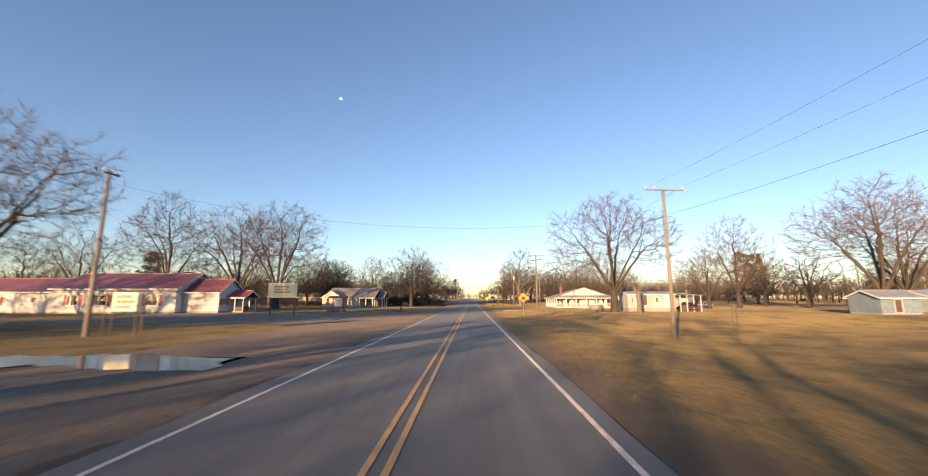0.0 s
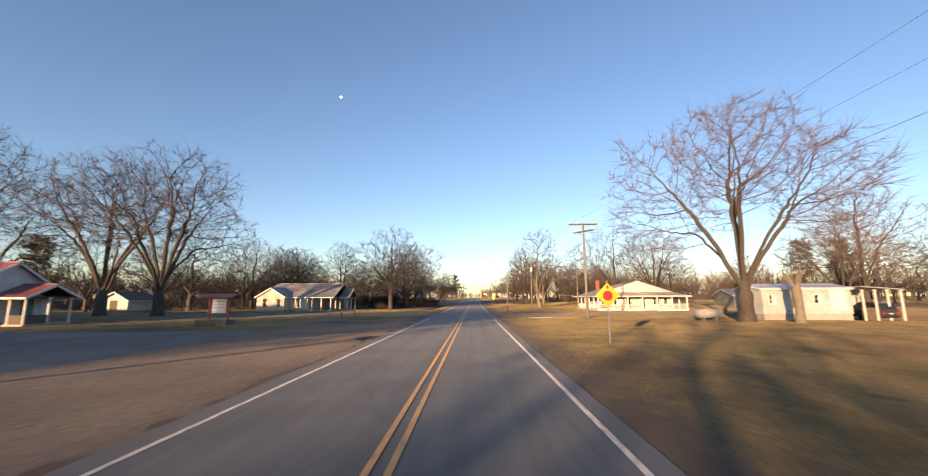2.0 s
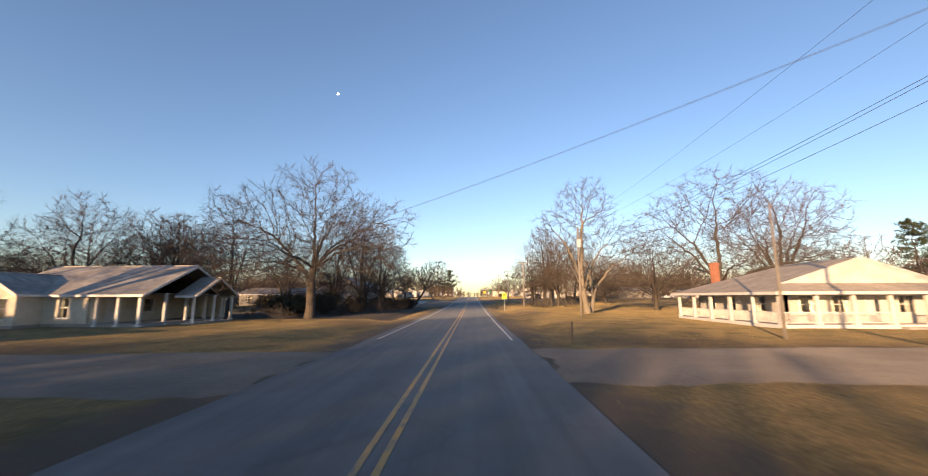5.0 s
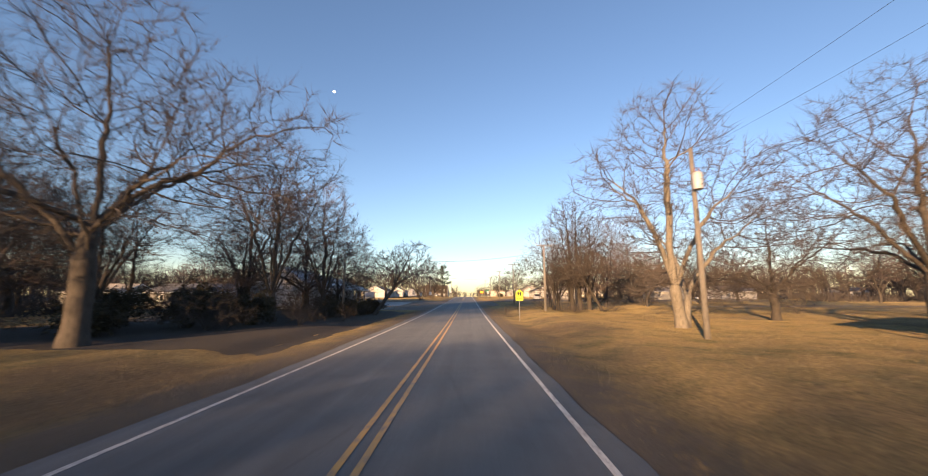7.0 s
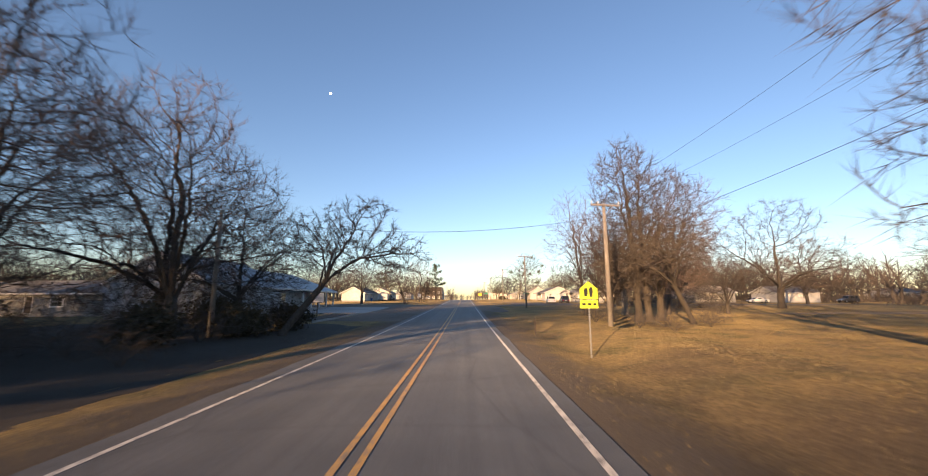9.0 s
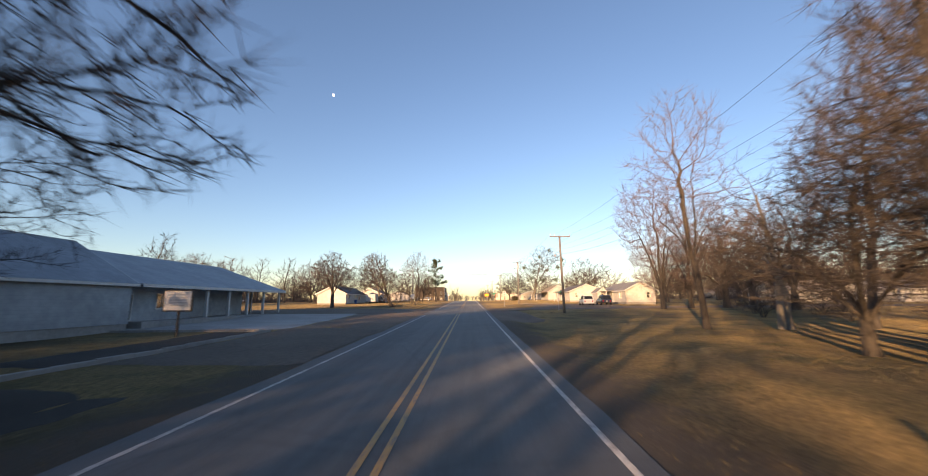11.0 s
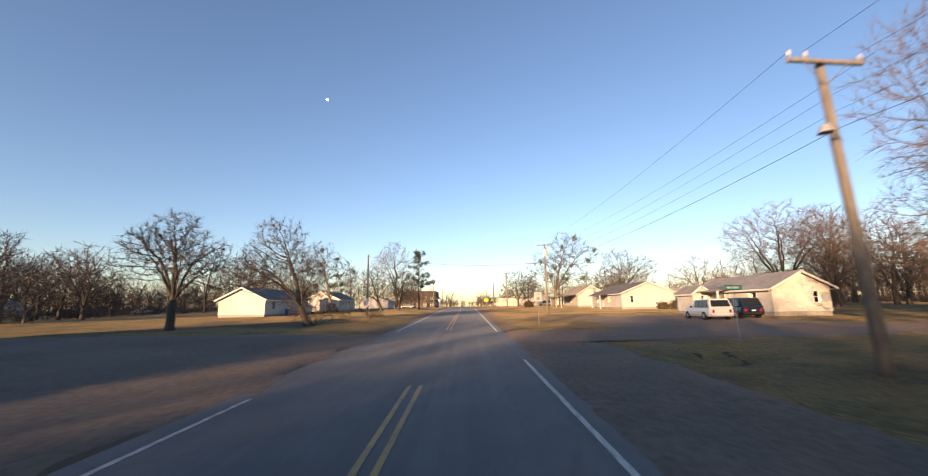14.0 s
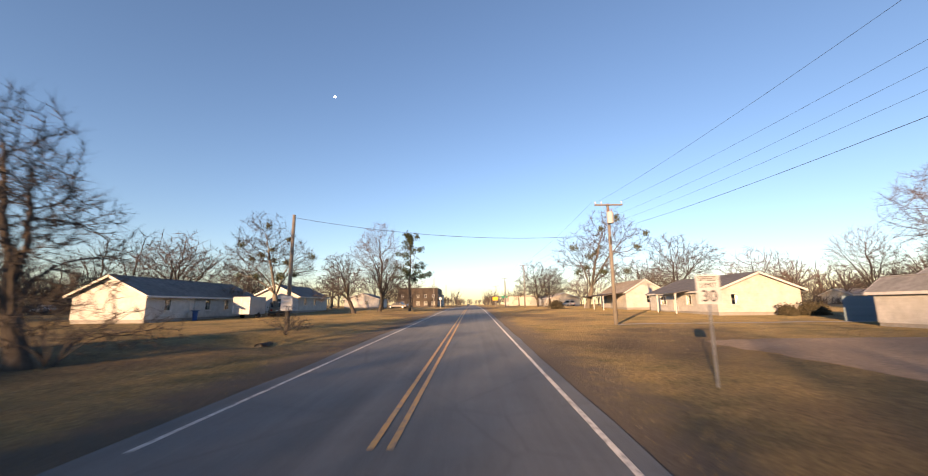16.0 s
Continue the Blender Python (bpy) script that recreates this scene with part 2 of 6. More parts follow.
SIGN_LIME = plain("sign_lime_yellow", (0.62, 0.78, 0.04), 0.45)
SIGN_RED = plain("sign_red", (0.55, 0.02, 0.02), 0.45)
SIGN_WHITE = plain("sign_white", (0.62, 0.62, 0.61), 0.45)
SIGN_GREEN = plain("sign_green", (0.01, 0.22, 0.12), 0.45)
SIGN_CREAM = plain("sign_cream", (0.72, 0.66, 0.42), 0.5)
BRICK = surface("red_brick", (0.20, 0.085, 0.055), (0.32, 0.14, 0.09), 9, 1.0, 0.9, 0.5)
GLASS, CAR_GLASS = glass("window_glass"), plain("tinted_car_glass", (0.02, 0.024, 0.028), 0.06)
CURTAIN = surface("curtain_cloth", (0.42, 0.40, 0.36), (0.56, 0.54, 0.49), 4, 1, 0.9, 0.2)
DARK_ROOM = surface("dim_interior", (0.10, 0.09, 0.08), (0.17, 0.15, 0.13), 2, 0.5, 0.9, 0.1)
GREEN_DOOR = plain("green_door_paint", (0.08, 0.17, 0.14), 0.5)
BLUE_FENCE = surface("blue_grey_fence_paint", (0.13, 0.19, 0.24), (0.20, 0.27, 0.33), 3, 0.5, 0.8, 0.3)
CAR_WHITE, CAR_BLUE = plain("white_car_paint", (0.72, 0.72, 0.70), 0.3, 0, 0.6), plain("dark_blue_car_paint", (0.02, 0.035, 0.075), 0.3, 0.2, 0.7)
CAR_SILVER, CAR_TAN, CAR_DARK = plain("silver_car_paint", (0.42, 0.42, 0.41), 0.35, 0.5, 0.6), plain("tan_car_paint", (0.19, 0.165, 0.125), 0.35, 0.3, 0.5), plain("charcoal_car_paint", (0.05, 0.05, 0.055), 0.35, 0.3, 0.6)
RED_LIGHT, CLEAR_LIGHT = plain("red_lens", (0.4, 0.01, 0.01), 0.2, 0, 0.5), plain("clear_lens", (0.7, 0.7, 0.7), 0.15, 0, 0.5)
BIN_BLUE = plain("blue_plastic", (0.02, 0.08, 0.25), 0.5)
CAMPER = ribbed("white_aluminium_siding", (0.38, 0.385, 0.385), (0.48, 0.485, 0.48), 2, 0.14, 0.4, 0.5, 0.1)
# Emission gives the moon the brightness that sunlight lends it.
MOON = glow("moon_glow", (1.0, 0.98, 0.94), 1.1)
m_, nt_, b_ = shader("puddle_water")
b_.inputs["Base Color"].default_value, b_.inputs["Roughness"].default_value = (0.10, 0.09, 0.075, 1), 0.1
bump_to(nt_, b_, noise_node(nt_, coords(nt_), 3, 3), 0.04)
WATER = m_


# ---- helpers for building ----
ORIGIN = {}


def thing(name, label, category, at, group="", kind=""):
    """An Empty at the base of a thing; its parts are given in world coordinates."""
    ob = new(name)
    ob.empty_display_size = 0.3
    ob.location = at
    ORIGIN[ob.name] = Vector(at)
    return tagged(ob, label, category, group, kind)


def part(name, bm, material, parent, label="", smooth=False):
    me = bpy.data.meshes.new(name)
    o = ORIGIN.get(parent.name, Vector((0, 0, 0))) if parent else Vector((0, 0, 0))
    bmesh.ops.translate(bm, verts=bm.verts, vec=-o)
    bmesh.ops.recalc_face_normals(bm, faces=bm.faces)
    bm.to_mesh(me)
    bm.free()
    return link_mesh(name, me, material, parent, label, smooth)


def link_mesh(name, me, material, parent, label="", smooth=False):
    me.materials.append(material)
    if smooth:
        me.polygons.foreach_set("use_smooth", [True] * len(me.polygons))
    ob = new(name, me)
    if parent:
        ob.parent = parent
        ORIGIN[ob.name] = ORIGIN.get(parent.name, Vector((0, 0, 0)))
    if label:
        ob["label"] = label
    return ob


def box(bm, x0, x1, y0, y1, z0, z1, bevel=0.0):
    m = Matrix.Translation(((x0 + x1) / 2, (y0 + y1) / 2, (z0 + z1) / 2)) @ Matrix.Diagonal((abs(x1 - x0), abs(y1 - y0), abs(z1 - z0), 1))
    vs = bmesh.ops.create_cube(bm, size=1.0, matrix=m)["verts"]
    if bevel:
        es = list({e for v in vs for e in v.link_edges})
        bmesh.ops.bevel(bm, geom=es, offset=bevel, segments=1, affect="EDGES", profile=0.5)
    return vs


def hull(bm, corners, thick):
    """A slab: a polygon of corners, thickened downwards along its normal."""
    vs = [bm.verts.new(c) for c in corners]
    n = (vs[1].co - vs[0].co).cross(vs[2].co - vs[0].co).normalized()
    if n.z < 0:
        n = -n
    lo = [bm.verts.new(v.co - n * thick) for v in vs]
    k = len(vs)
    bm.faces.new(vs)
    bm.faces.new(lo[::-1])
    for i in range(k):
        bm.faces.new((vs[i], lo[i], lo[(i + 1) % k], vs[(i + 1) % k]))


def rod(bm, a, b, r0, r1=None, n=10):
    a, b = Vector(a), Vector(b)
    r1 = r0 if r1 is None else r1
    m = Matrix.Translation((a + b) / 2) @ (b - a).to_track_quat("Z", "Y").to_matrix().to_4x4()
    bmesh.ops.create_cone(bm, cap_ends=True, segments=n, radius1=r0, radius2=r1, depth=(b - a).length, matrix=m)


def smooth_step(a, b, v):
    q = min(1.0, max(0.0, (v - a) / (b - a)))
    return q * q * (3 - 2 * q)


_ys = np.arange(-200, 1500, 1.0)
_q1, _q2 = np.clip((_ys - 105) / 80, 0, 1), np.clip((_ys - 260) / 65, 0, 1)
_rise = np.cumsum(0.0175 * _q1 * _q1 * (3 - 2 * _q1) * (1 - _q2 * _q2 * (3 - 2 * _q2)))


def rise(y):
    """Height of the road along its length: level at first, then a gentle climb."""
    return float(np.interp(y, _ys, _rise))


PITS = [(10.2, 79.3, 1.8, 0.5), (-13.2, 79.7, 2.2, 0.5), (-11, 71.7, 1.6, 0.4), (10.2, 202.0, 1.7, 0.6), (-11.6, 231.5, 2.0, 0.5), (-10.5, 181.0, 1.5, 0.3)]


def land(x, y):
    """Height of the ground sheet."""
    z = rise(y)
    a = abs(x + 1.5)
    z -= 0.8 * smooth_step(6, 14, x) * (1 - smooth_step(42, 60, y))
    z += 0.2 * smooth_step(6, 16, abs(x)) * smooth_step(170, 205, y)
    if x > 3:
        z -= 0.22 * math.exp(-((x - 5.6) / 1.1) ** 2) * (0.4 + 0.6 * smooth_step(96, 106, y)) * (1 - smooth_step(190, 197, y))
        z += 0.35 * math.exp(-((x - 10) / 3.0) ** 2) * smooth_step(118, 135, y) * (1 - smooth_step(160, 175, y))
    else:
        z -= 0.25 * math.exp(-((x + 9.2) / 1.3) ** 2) * smooth_step(94, 104, y) * (1 - smooth_step(158, 164, y))
    for px, py, pr, pd in PITS:
        d2 = ((x - px) ** 2 + (y - py) ** 2) / pr ** 2
        if d2 < 6:
            z -= pd * math.exp(-d2)
    k = smooth_step(5.0, 9.0, a)
    if -26 < x < -5.5 and 10.5 < y < 20:
        w = smooth_step(-21, -18.4, x) * (1 - smooth_step(-9.0, -7, x)) * smooth_step(11.4, 13.7, y) * (1 - smooth_step(16.2, 18.5, y))
        k *= 1 - w
        z -= 0.05 * w
    if a < 200 and -60 < y < 500:
        z += k * (0.10 * noise.noise((x * 0.09, y * 0.09, 3.3)) + 0.035 * noise.noise((x * 0.6, y * 0.6, 7.7)))
    return z


# ---- ground, road and lots ----
def sheet(name, xs, ys, height, material, label, category, kind="structure", rag=0.0, sink=0.0):
    """A ground sheet over a grid; rag wavers its outline."""
    vs, fs = [], []
    nx, ny = len(xs), len(ys)
    for j, y in enumerate(ys):
        for i, x in enumerate(xs):
            px, py = x, y
            if rag and i in (0, nx - 1):
                px += rag * (noise.noise((y * 0.35, x * 0.1, 1.0)) + 0.6 * noise.noise((y * 1.7, x * 0.1, 4.0))) * 1.3
            if rag and j in (0, ny - 1):
                py += rag * (noise.noise((x * 0.35, y * 0.1, 5.0)) + 0.6 * noise.noise((x * 1.7, y * 0.1, 9.0))) * 1.3
            rim = i in (0, nx - 1) or j in (0, ny - 1)
            vs.append((px, py, height(px, py) - (sink if rim else 0.0)))
    for j in range(ny - 1):
        for i in range(nx - 1):
            a = j * nx + i
            fs.append((a, a + 1, a + nx + 1, a + nx))
    me = bpy.data.meshes.new(name)
    me.from_pydata(vs, [], fs)
    ob = link_mesh(name, me, material, None, label, True)
    return tagged(ob, label, category, "", kind)


def steps(*spans):
    out = []
    for a, b, d in spans:
        out += list(np.arange(a, b, d))
    return [float(v) for v in out] + [float(spans[-1][1])]


gx = steps((-3000, -400, 400), (-400, -120, 40), (-120, -40, 5), (-40, 40, 1.0), (40, 120, 5), (120, 400, 40), (400, 3000, 400))
gy = steps((-600, -60, 90), (-60, -8, 8), (-8, 320, 1.25), (320, 420, 10), (420, 4000, 350))
sheet("ground", gx, gy, lambda x, y: land(x, y) - (0.06 if -5.5 < x < 2.5 else 0.0), GRASS, "dormant straw-coloured winter grass with bare soil patches", "ground")
ry = steps((-60, 300, 2.5), (300, 900, 20))


def road_z(x, y):
    return rise(y) + 0.05 - 0.012 * abs(x + 1.4)


sheet("road", steps((-5.75, 2.75, 0.85)), ry, road_z, ASPHALT, "two-lane worn grey asphalt road with faint cracks", "road", rag=0.12)


def line(x, y0, y1, w, material, name, label):
    sheet(name, [x - w / 2, x + w / 2], steps((y0, y1, 2.5)), lambda a, b: road_z(a, b) + 0.006, material, label, "road marking")


for xa in (-1.43, -1.13):
    line(xa, -60, 197, 0.11, YELLOW_LINE, "centre_line", "worn double yellow centre line painted on asphalt")
    line(xa, 216, 600, 0.11, YELLOW_LINE, "centre_line", "worn double yellow centre line painted on asphalt")
for ya, yb in ((-60, 77), (97, 201.5), (214.8, 600)):
    line(2.28, ya, yb, 0.12, WHITE_LINE, "edge_line", "worn white edge line painted on asphalt")
for ya, yb in ((-60, 79.3), (97.7, 196), (216, 600)):
    line(-5.15, ya, yb, 0.12, WHITE_LINE, "edge_line", "worn white edge line painted on asphalt")


def lot(name, x0, x1, y0, y1, material, label, lift=0.03, rag=0.5, d=0.7):
    nx, ny = max(2, int((x1 - x0) / d) + 1), max(2, int((y1 - y0) / d) + 1)
    sheet(name, [float(v) for v in np.linspace(x0, x1, nx)], [float(v) for v in np.linspace(y0, y1, ny)], lambda x, y: land(x, y) + lift, material, label, "pavement", rag=rag, sink=lift + 0.03)


lot("parking_lot", -46, -14, 37, 61.5, OLD_ASPHALT, "worn grey asphalt parking lot in front of a church", 0.05, 0.8)
lot("gravel_apron", -15.5, -5.6, -30, 74, DIRT, "bare tan dirt and gravel strip along the road", 0.03, 0.6)
lot("side_street", -90, -5.6, 84.5, 92.5, GRAVEL, "pale gravel side street meeting the road", 0.04, 0.7)
lot("side_street", 2.6, 90, 86, 94, GRAVEL, "pale dirt side street meeting the road", 0.04, 0.7)
lot("street_corner", 2.5, 7.4, 185, 207, DIRT, "worn brown dirt corner where streets meet", 0.05, 0.4)
lot("parking_lot", -27, -13, 177, 200, CONCRETE, "pale concrete forecourt beside a long low building", 0.05, 0.3)
lot("dirt_street", -75, -5.4, 196, 213, DIRT, "wide brown dirt street crossing the road", 0.065, 0.8)
lot("dirt_street", 2.5, 80, 206.2, 214.6, DIRT, "wide brown dirt street crossing the road", 0.065, 0.8)
lot("driveway", 11, 26, 213.5, 230, DIRT, "bare dirt parking patch in front of a white house", 0.035, 0.8)
lot("verge", -13.5, -5.6, 163, 197, DIRT, "bare dirt verge beside the asphalt road", 0.03, 0.5)
lot("planting_bed", -17.2, -13.4, 162.5, 175.6, MULCH_SHADE, "dark mulched planting bed beside a parking lot", 0.06, 0.4)
for xa, xb, ya, yb in ((-13.4, -13.22, 160.5, 175.8), (-24.2, -13.42, 175.8, 175.98)):
    nk = max(1, int((yb - ya) / 1.5), int((xb - xa) / 1.5))
    bm = bmesh.new()
    for k in range(nk):
        fx, fy = (xb - xa) / nk * (xb - xa > 1), (yb - ya) / nk * (yb - ya > 1)
        bx0, by0 = xa + k * fx, ya + k * fy
        bx1, by1 = bx0 + (fx - 0.01 if fx else xb - xa), by0 + (fy - 0.01 if fy else yb - ya)
        zz = land((bx0 + bx1) / 2, (by0 + by1) / 2)
        box(bm, bx0, bx1, by0, by1, zz - 0.15, zz + 0.17, 0.015)
    tagged(part("kerb", bm, CONCRETE, None), "pale worn concrete kerb round a planting bed", "kerb", "", "structure")
for xa in (3.5, 5.3):
    lot("wheel_track", xa, xa + 0.75, 96, 152, DIRT, "bare wheel track worn in roadside grass", 0.025, 0.18)
lot("footpath", 11, 41, 241, 242.7, CONCRETE, "pale concrete walk across a dormant lawn", 0.03, 0.1)
lot("farm_track", 38, 120, 176, 179, DIRT, "narrow dirt track across a dormant field", 0.03, 0.5)
# Litter sheet whose near-black colour holds the shade under the trees.
lot("litter_with_shade", -34, -8.2, 119, 160, MULCH_SHADE, "leaf litter and bare soil under trees, coloured dark for shade", 0.03, 1.0)
sheet("puddle", steps((-18.6, -9.0, 0.6)), steps((13.5, 16.5, 0.5)), lambda x, y: 0.0, WATER, "still muddy puddle in a shallow rut reflecting the sky", "puddle", rag=0.7)
# Dark sheet laid in the roadside pit as painted shade.
lot("hollow", 9.0, 11.6, 200.6, 203.4, MULCH_SHADE, "dark sheet standing for the shade in a shallow roadside hollow", 0.02, 0.5, 0.4)



# ---- trees ----
CIRCLE = {n: [(math.cos(2 * math.pi * j / n), math.sin(2 * math.pi * j / n)) for j in range(n)] for n in range(3, 17)}


class Skeleton:
    def __init__(self):
        self.v, self.f = [], []

    def tube(self, pts, rads, n, gap=0):
        base, k, v, f = len(self.v), len(pts), self.v, self.f
        turns = CIRCLE[n]
        for i in range(k):
            p, q, o = pts[i], pts[min(i + 1, k - 1)], pts[max(i - 1, 0)]
            dx, dy, dz = float(q[0] - o[0]), float(q[1] - o[1]), float(q[2] - o[2])
            l = math.sqrt(dx * dx + dy * dy + dz * dz) + 1e-9
            dx, dy, dz = dx / l, dy / l, dz / l
            ex, ey, ez = (0.31, 0.95, 0.05) if abs(dz) > 0.5 else (0.05, 0.1, 0.99)
            sx, sy, sz = dy * ez - dz * ey, dz * ex - dx * ez, dx * ey - dy * ex
            l = math.sqrt(sx * sx + sy * sy + sz * sz) + 1e-9
            r = rads[i]
            sx, sy, sz = sx / l * r, sy / l * r, sz / l * r
            tx, ty, tz = dy * sz - dz * sy, dz * sx - dx * sz, dx * sy - dy * sx
            x, y, z = float(p[0]), float(p[1]), float(p[2])
            for c, s in turns:
                v.append((x + c * sx + s * tx, y + c * sy + s * ty, z + c * sz + s * tz))
        for i in range(k - 1):
            for j in range(n - gap):
                a, b = base + i * n + j, base + i * n + (j + 1) % n
                f.append((a, b, b + n, a + n))

    def spike(self, p, q, r):
        """A twig that tapers to a point."""
        b = len(self.v)
        dx, dy, dz = norm3(q[0] - p[0], q[1] - p[1], q[2] - p[2])
        ex, ey, ez = (0.31, 0.95, 0.05) if abs(dz) > 0.5 else (0.05, 0.1, 0.99)
        sx, sy, sz = norm3(dy * ez - dz * ey, dz * ex - dx * ez, dx * ey - dy * ex)
        tx, ty, tz = dy * sz - dz * sy, dz * sx - dx * sz, dx * sy - dy * sx
        for c, s in CIRCLE[3]:
            self.v.append((p[0] + (c * sx + s * tx) * r, p[1] + (c * sy + s * ty) * r, p[2] + (c * sz + s * tz) * r))
        self.v.append((q[0], q[1], q[2]))
        self.f += [(b, b + 1, b + 3), (b + 1, b + 2, b + 3)]

    def tuft(self, rng, c, r, count, size):
        """Many small leaves round a point."""
        for _ in range(count):
            p = c + rng.normal(0, r * 0.5, 3)
            u, w = rng.normal(0, size, 3), rng.normal(0, size, 3)
            b = len(self.v)
            self.v += [tuple(map(float, p)), tuple(map(float, p + u)), tuple(map(float, p + u * 0.5 + w))]
            self.f.append((b, b + 1, b + 2))

    def mesh(self, name):
        me = bpy.data.meshes.new(name)
        me.from_pydata(self.v, [], self.f)
        return me


def unit(v):
    l = math.sqrt(v[0] * v[0] + v[1] * v[1] + v[2] * v[2]) + 1e-9
    return np.array((v[0] / l, v[1] / l, v[2] / l))


def norm3(x, y, z):
    l = math.sqrt(x * x + y * y + z * z) + 1e-9
    return x / l, y / l, z / l


def grow(seed, height, rx=0.5, cz=0.6, rz=0.4, fork=0.2, limbs=5, n=1000, step=0.022, trunk_r=0.022, twig=0.012, lean=(0, 0), up=0.08, stems=1, sprigs=4.0, thick=0.05, arch=0.35, thin=1, reach=0.7):
    """A bare broad-leaved tree that grows into an uneven crown of blobs, each limb forking towards free space.
    rx, rz: half width and half height of the crown, cz its middle, fork the bole, all as shares of the height.
    Returns the wood, the twigs and some branch ends."""
    rng = np.random.default_rng(seed)
    st, H = step * height, height
    off = np.array((lean[0] * H * cz, lean[1] * H * cz, 0.0))
    az = rng.uniform(0, 6.283) + 6.283 * (np.arange(limbs) + rng.uniform(-0.25, 0.25, limbs)) / limbs
    blobs = []
    for k in range(limbs):
        rr, zc = rx * H * rng.uniform(0.45, 0.66), cz * H + rz * H * rng.uniform(-0.55, 0.2)
        blobs.append((off + (math.cos(az[k]) * rr, math.sin(az[k]) * rr, zc), rx * H * rng.uniform(0.38, 0.52), rz * H * rng.uniform(0.42, 0.62)))
    blobs.append((off + (rng.normal(0, 0.05) * H, rng.normal(0, 0.05) * H, (cz + rz * 0.42) * H), rx * H * 0.55, rz * H * 0.58))
    pick = rng.choice(len(blobs), n, p=np.array([b[1] * b[1] * b[2] for b in blobs]) / sum(b[1] * b[1] * b[2] for b in blobs))
    u = rng.normal(0, 1, (n, 3))
    u /= np.linalg.norm(u, axis=1)[:, None]
    u *= (rng.random(n) ** 0.28)[:, None]
    A = np.array([blobs[k][0] for k in pick]) + u * np.array([(blobs[k][1], blobs[k][1], blobs[k][2]) for k in pick])
    A = A[A[:, 2] > max(0.5 * fork, 0.08) * H]
    P, up_of = [], []

    def put(p, q):
        P.append(np.array(p, float))
        up_of.append(q)
        return len(P) - 1

    tops = []
    for s in range(stems):
        a = az[0] + 6.283 * s / stems
        o = np.array((math.cos(a), math.sin(a), 0)) * (trunk_r * H * 0.9 if stems > 1 else 0.0)
        q = put(o + (0, 0, -0.3), -1)
        top = o * (1 + 3.0 * (stems > 1)) + (lean[0] * fork * H, lean[1] * fork * H, fork * H)
        m = max(2, int(fork * H / st))
        for i in range(1, m + 1):
            q = put(o + (top - o) * (i / m) + rng.normal(0, 0.1 * st, 3) * (1, 1, 0), q)
        tops.append(q)
    for k, (c, ra, rb) in enumerate(blobs):
        q = min(tops, key=lambda t: np.linalg.norm(P[t][:2] * 3 - c[:2]) if stems > 1 else 0)
        for _ in range(int(rng.integers(0, max(1, int(0.28 * fork * H / st)) + 1)) if k < limbs else 0):
            q = up_of[q] if up_of[q] >= 0 else q
        a, b = P[q], c
        d = np.linalg.norm(b - a)
        mid = a + (b - a) * 0.4 + np.array((0, 0, arch * d * 0.5))
        m = max(2, int(d / st))
        wob = np.zeros(3)
        for i in range(1, int(m * reach) + 1):
            t = i / m
            wob = wob * 0.85 + rng.normal(0, 0.14 * st, 3)
            q = put(a * (1 - t) ** 2 + mid * 2 * t * (1 - t) + b * t * t + wob, q)
    pos = np.zeros((9000, 3))
    pos[:len(P)] = P
    used = len(P)
    kids = np.zeros(9000, int)
    for q in up_of:
        if q >= 0:
            kids[q] += 1
    dist = np.linalg.norm(A[:, None] - pos[None, :used], axis=2)
    near, far = dist.argmin(1), dist.min(1)
    for _ in range(90):
        keep = far > 1.7 * st
        A, near, far = A[keep], near[keep], far[keep]
        if not len(A) or used > 8400:
            break
        pull = np.zeros((used, 3))
        np.add.at(pull, near, (A - pos[near]) / far[:, None])
        idx = np.unique(near)
        v = pull[idx]
        v /= np.linalg.norm(v, axis=1)[:, None] + 1e-6
        v += rng.normal(0, 0.16, v.shape) + (0, 0, up)
        v /= np.linalg.norm(v, axis=1)[:, None] + 1e-6
        fresh = pos[idx] + v * st
        ok = (np.linalg.norm(fresh[:, None] - pos[None, :used], axis=2).min(1) > 0.55 * st) & (kids[idx] < 3)
        stuck = idx[~ok]
        if len(stuck):
            gone = np.isin(near, stuck)
            A, near, far = A[~gone], near[~gone], far[~gone]
        idx, fresh = idx[ok], fresh[ok]
        if not len(idx):
            continue
        pos[used:used + len(idx)] = fresh
        up_of += [int(i) for i in idx]
        kids[idx] += 1
        if len(A):
            dd = np.linalg.norm(A[:, None] - fresh[None], axis=2)
            j = dd.argmin(1)
            dm = dd[np.arange(len(A)), j]
            better = dm < far
            near[better], far[better] = used + j[better], dm[better]
        used += len(idx)
    pos = pos[:used]
    par = np.array(up_of)
    # soften the kinks, then thicken from the tips down
    for _ in range(2):
        s, c = np.zeros_like(pos), np.zeros(used)
        has = par >= 0
        np.add.at(s, par[has], pos[has])
        np.add.at(c, par[has], 1)
        inner = has & (c > 0)
        pos[inner] = 0.5 * pos[inner] + 0.25 * pos[par[inner]] + 0.25 * s[inner] / c[inner][:, None]
    load = np.zeros(used)
    for i in range(used - 1, -1, -1):
        load[i] = max(load[i], 1.0)
        if par[i] >= 0:
            load[par[i]] += load[i]
    r0 = trunk_r * H
    power = math.log(r0 / twig) / math.log(load.max())
    rad = twig * load ** power
    rad = np.where(pos[:, 2] < 0.05 * H, rad * (1.35 - 0.35 * np.clip(pos[:, 2] / (0.05 * H), 0, 1)), rad)
    heir = {}
    for i in range(used):
        q = par[i]
        if q >= 0 and (q not in heir or load[i] > load[heir[q]]):
            heir[q] = i
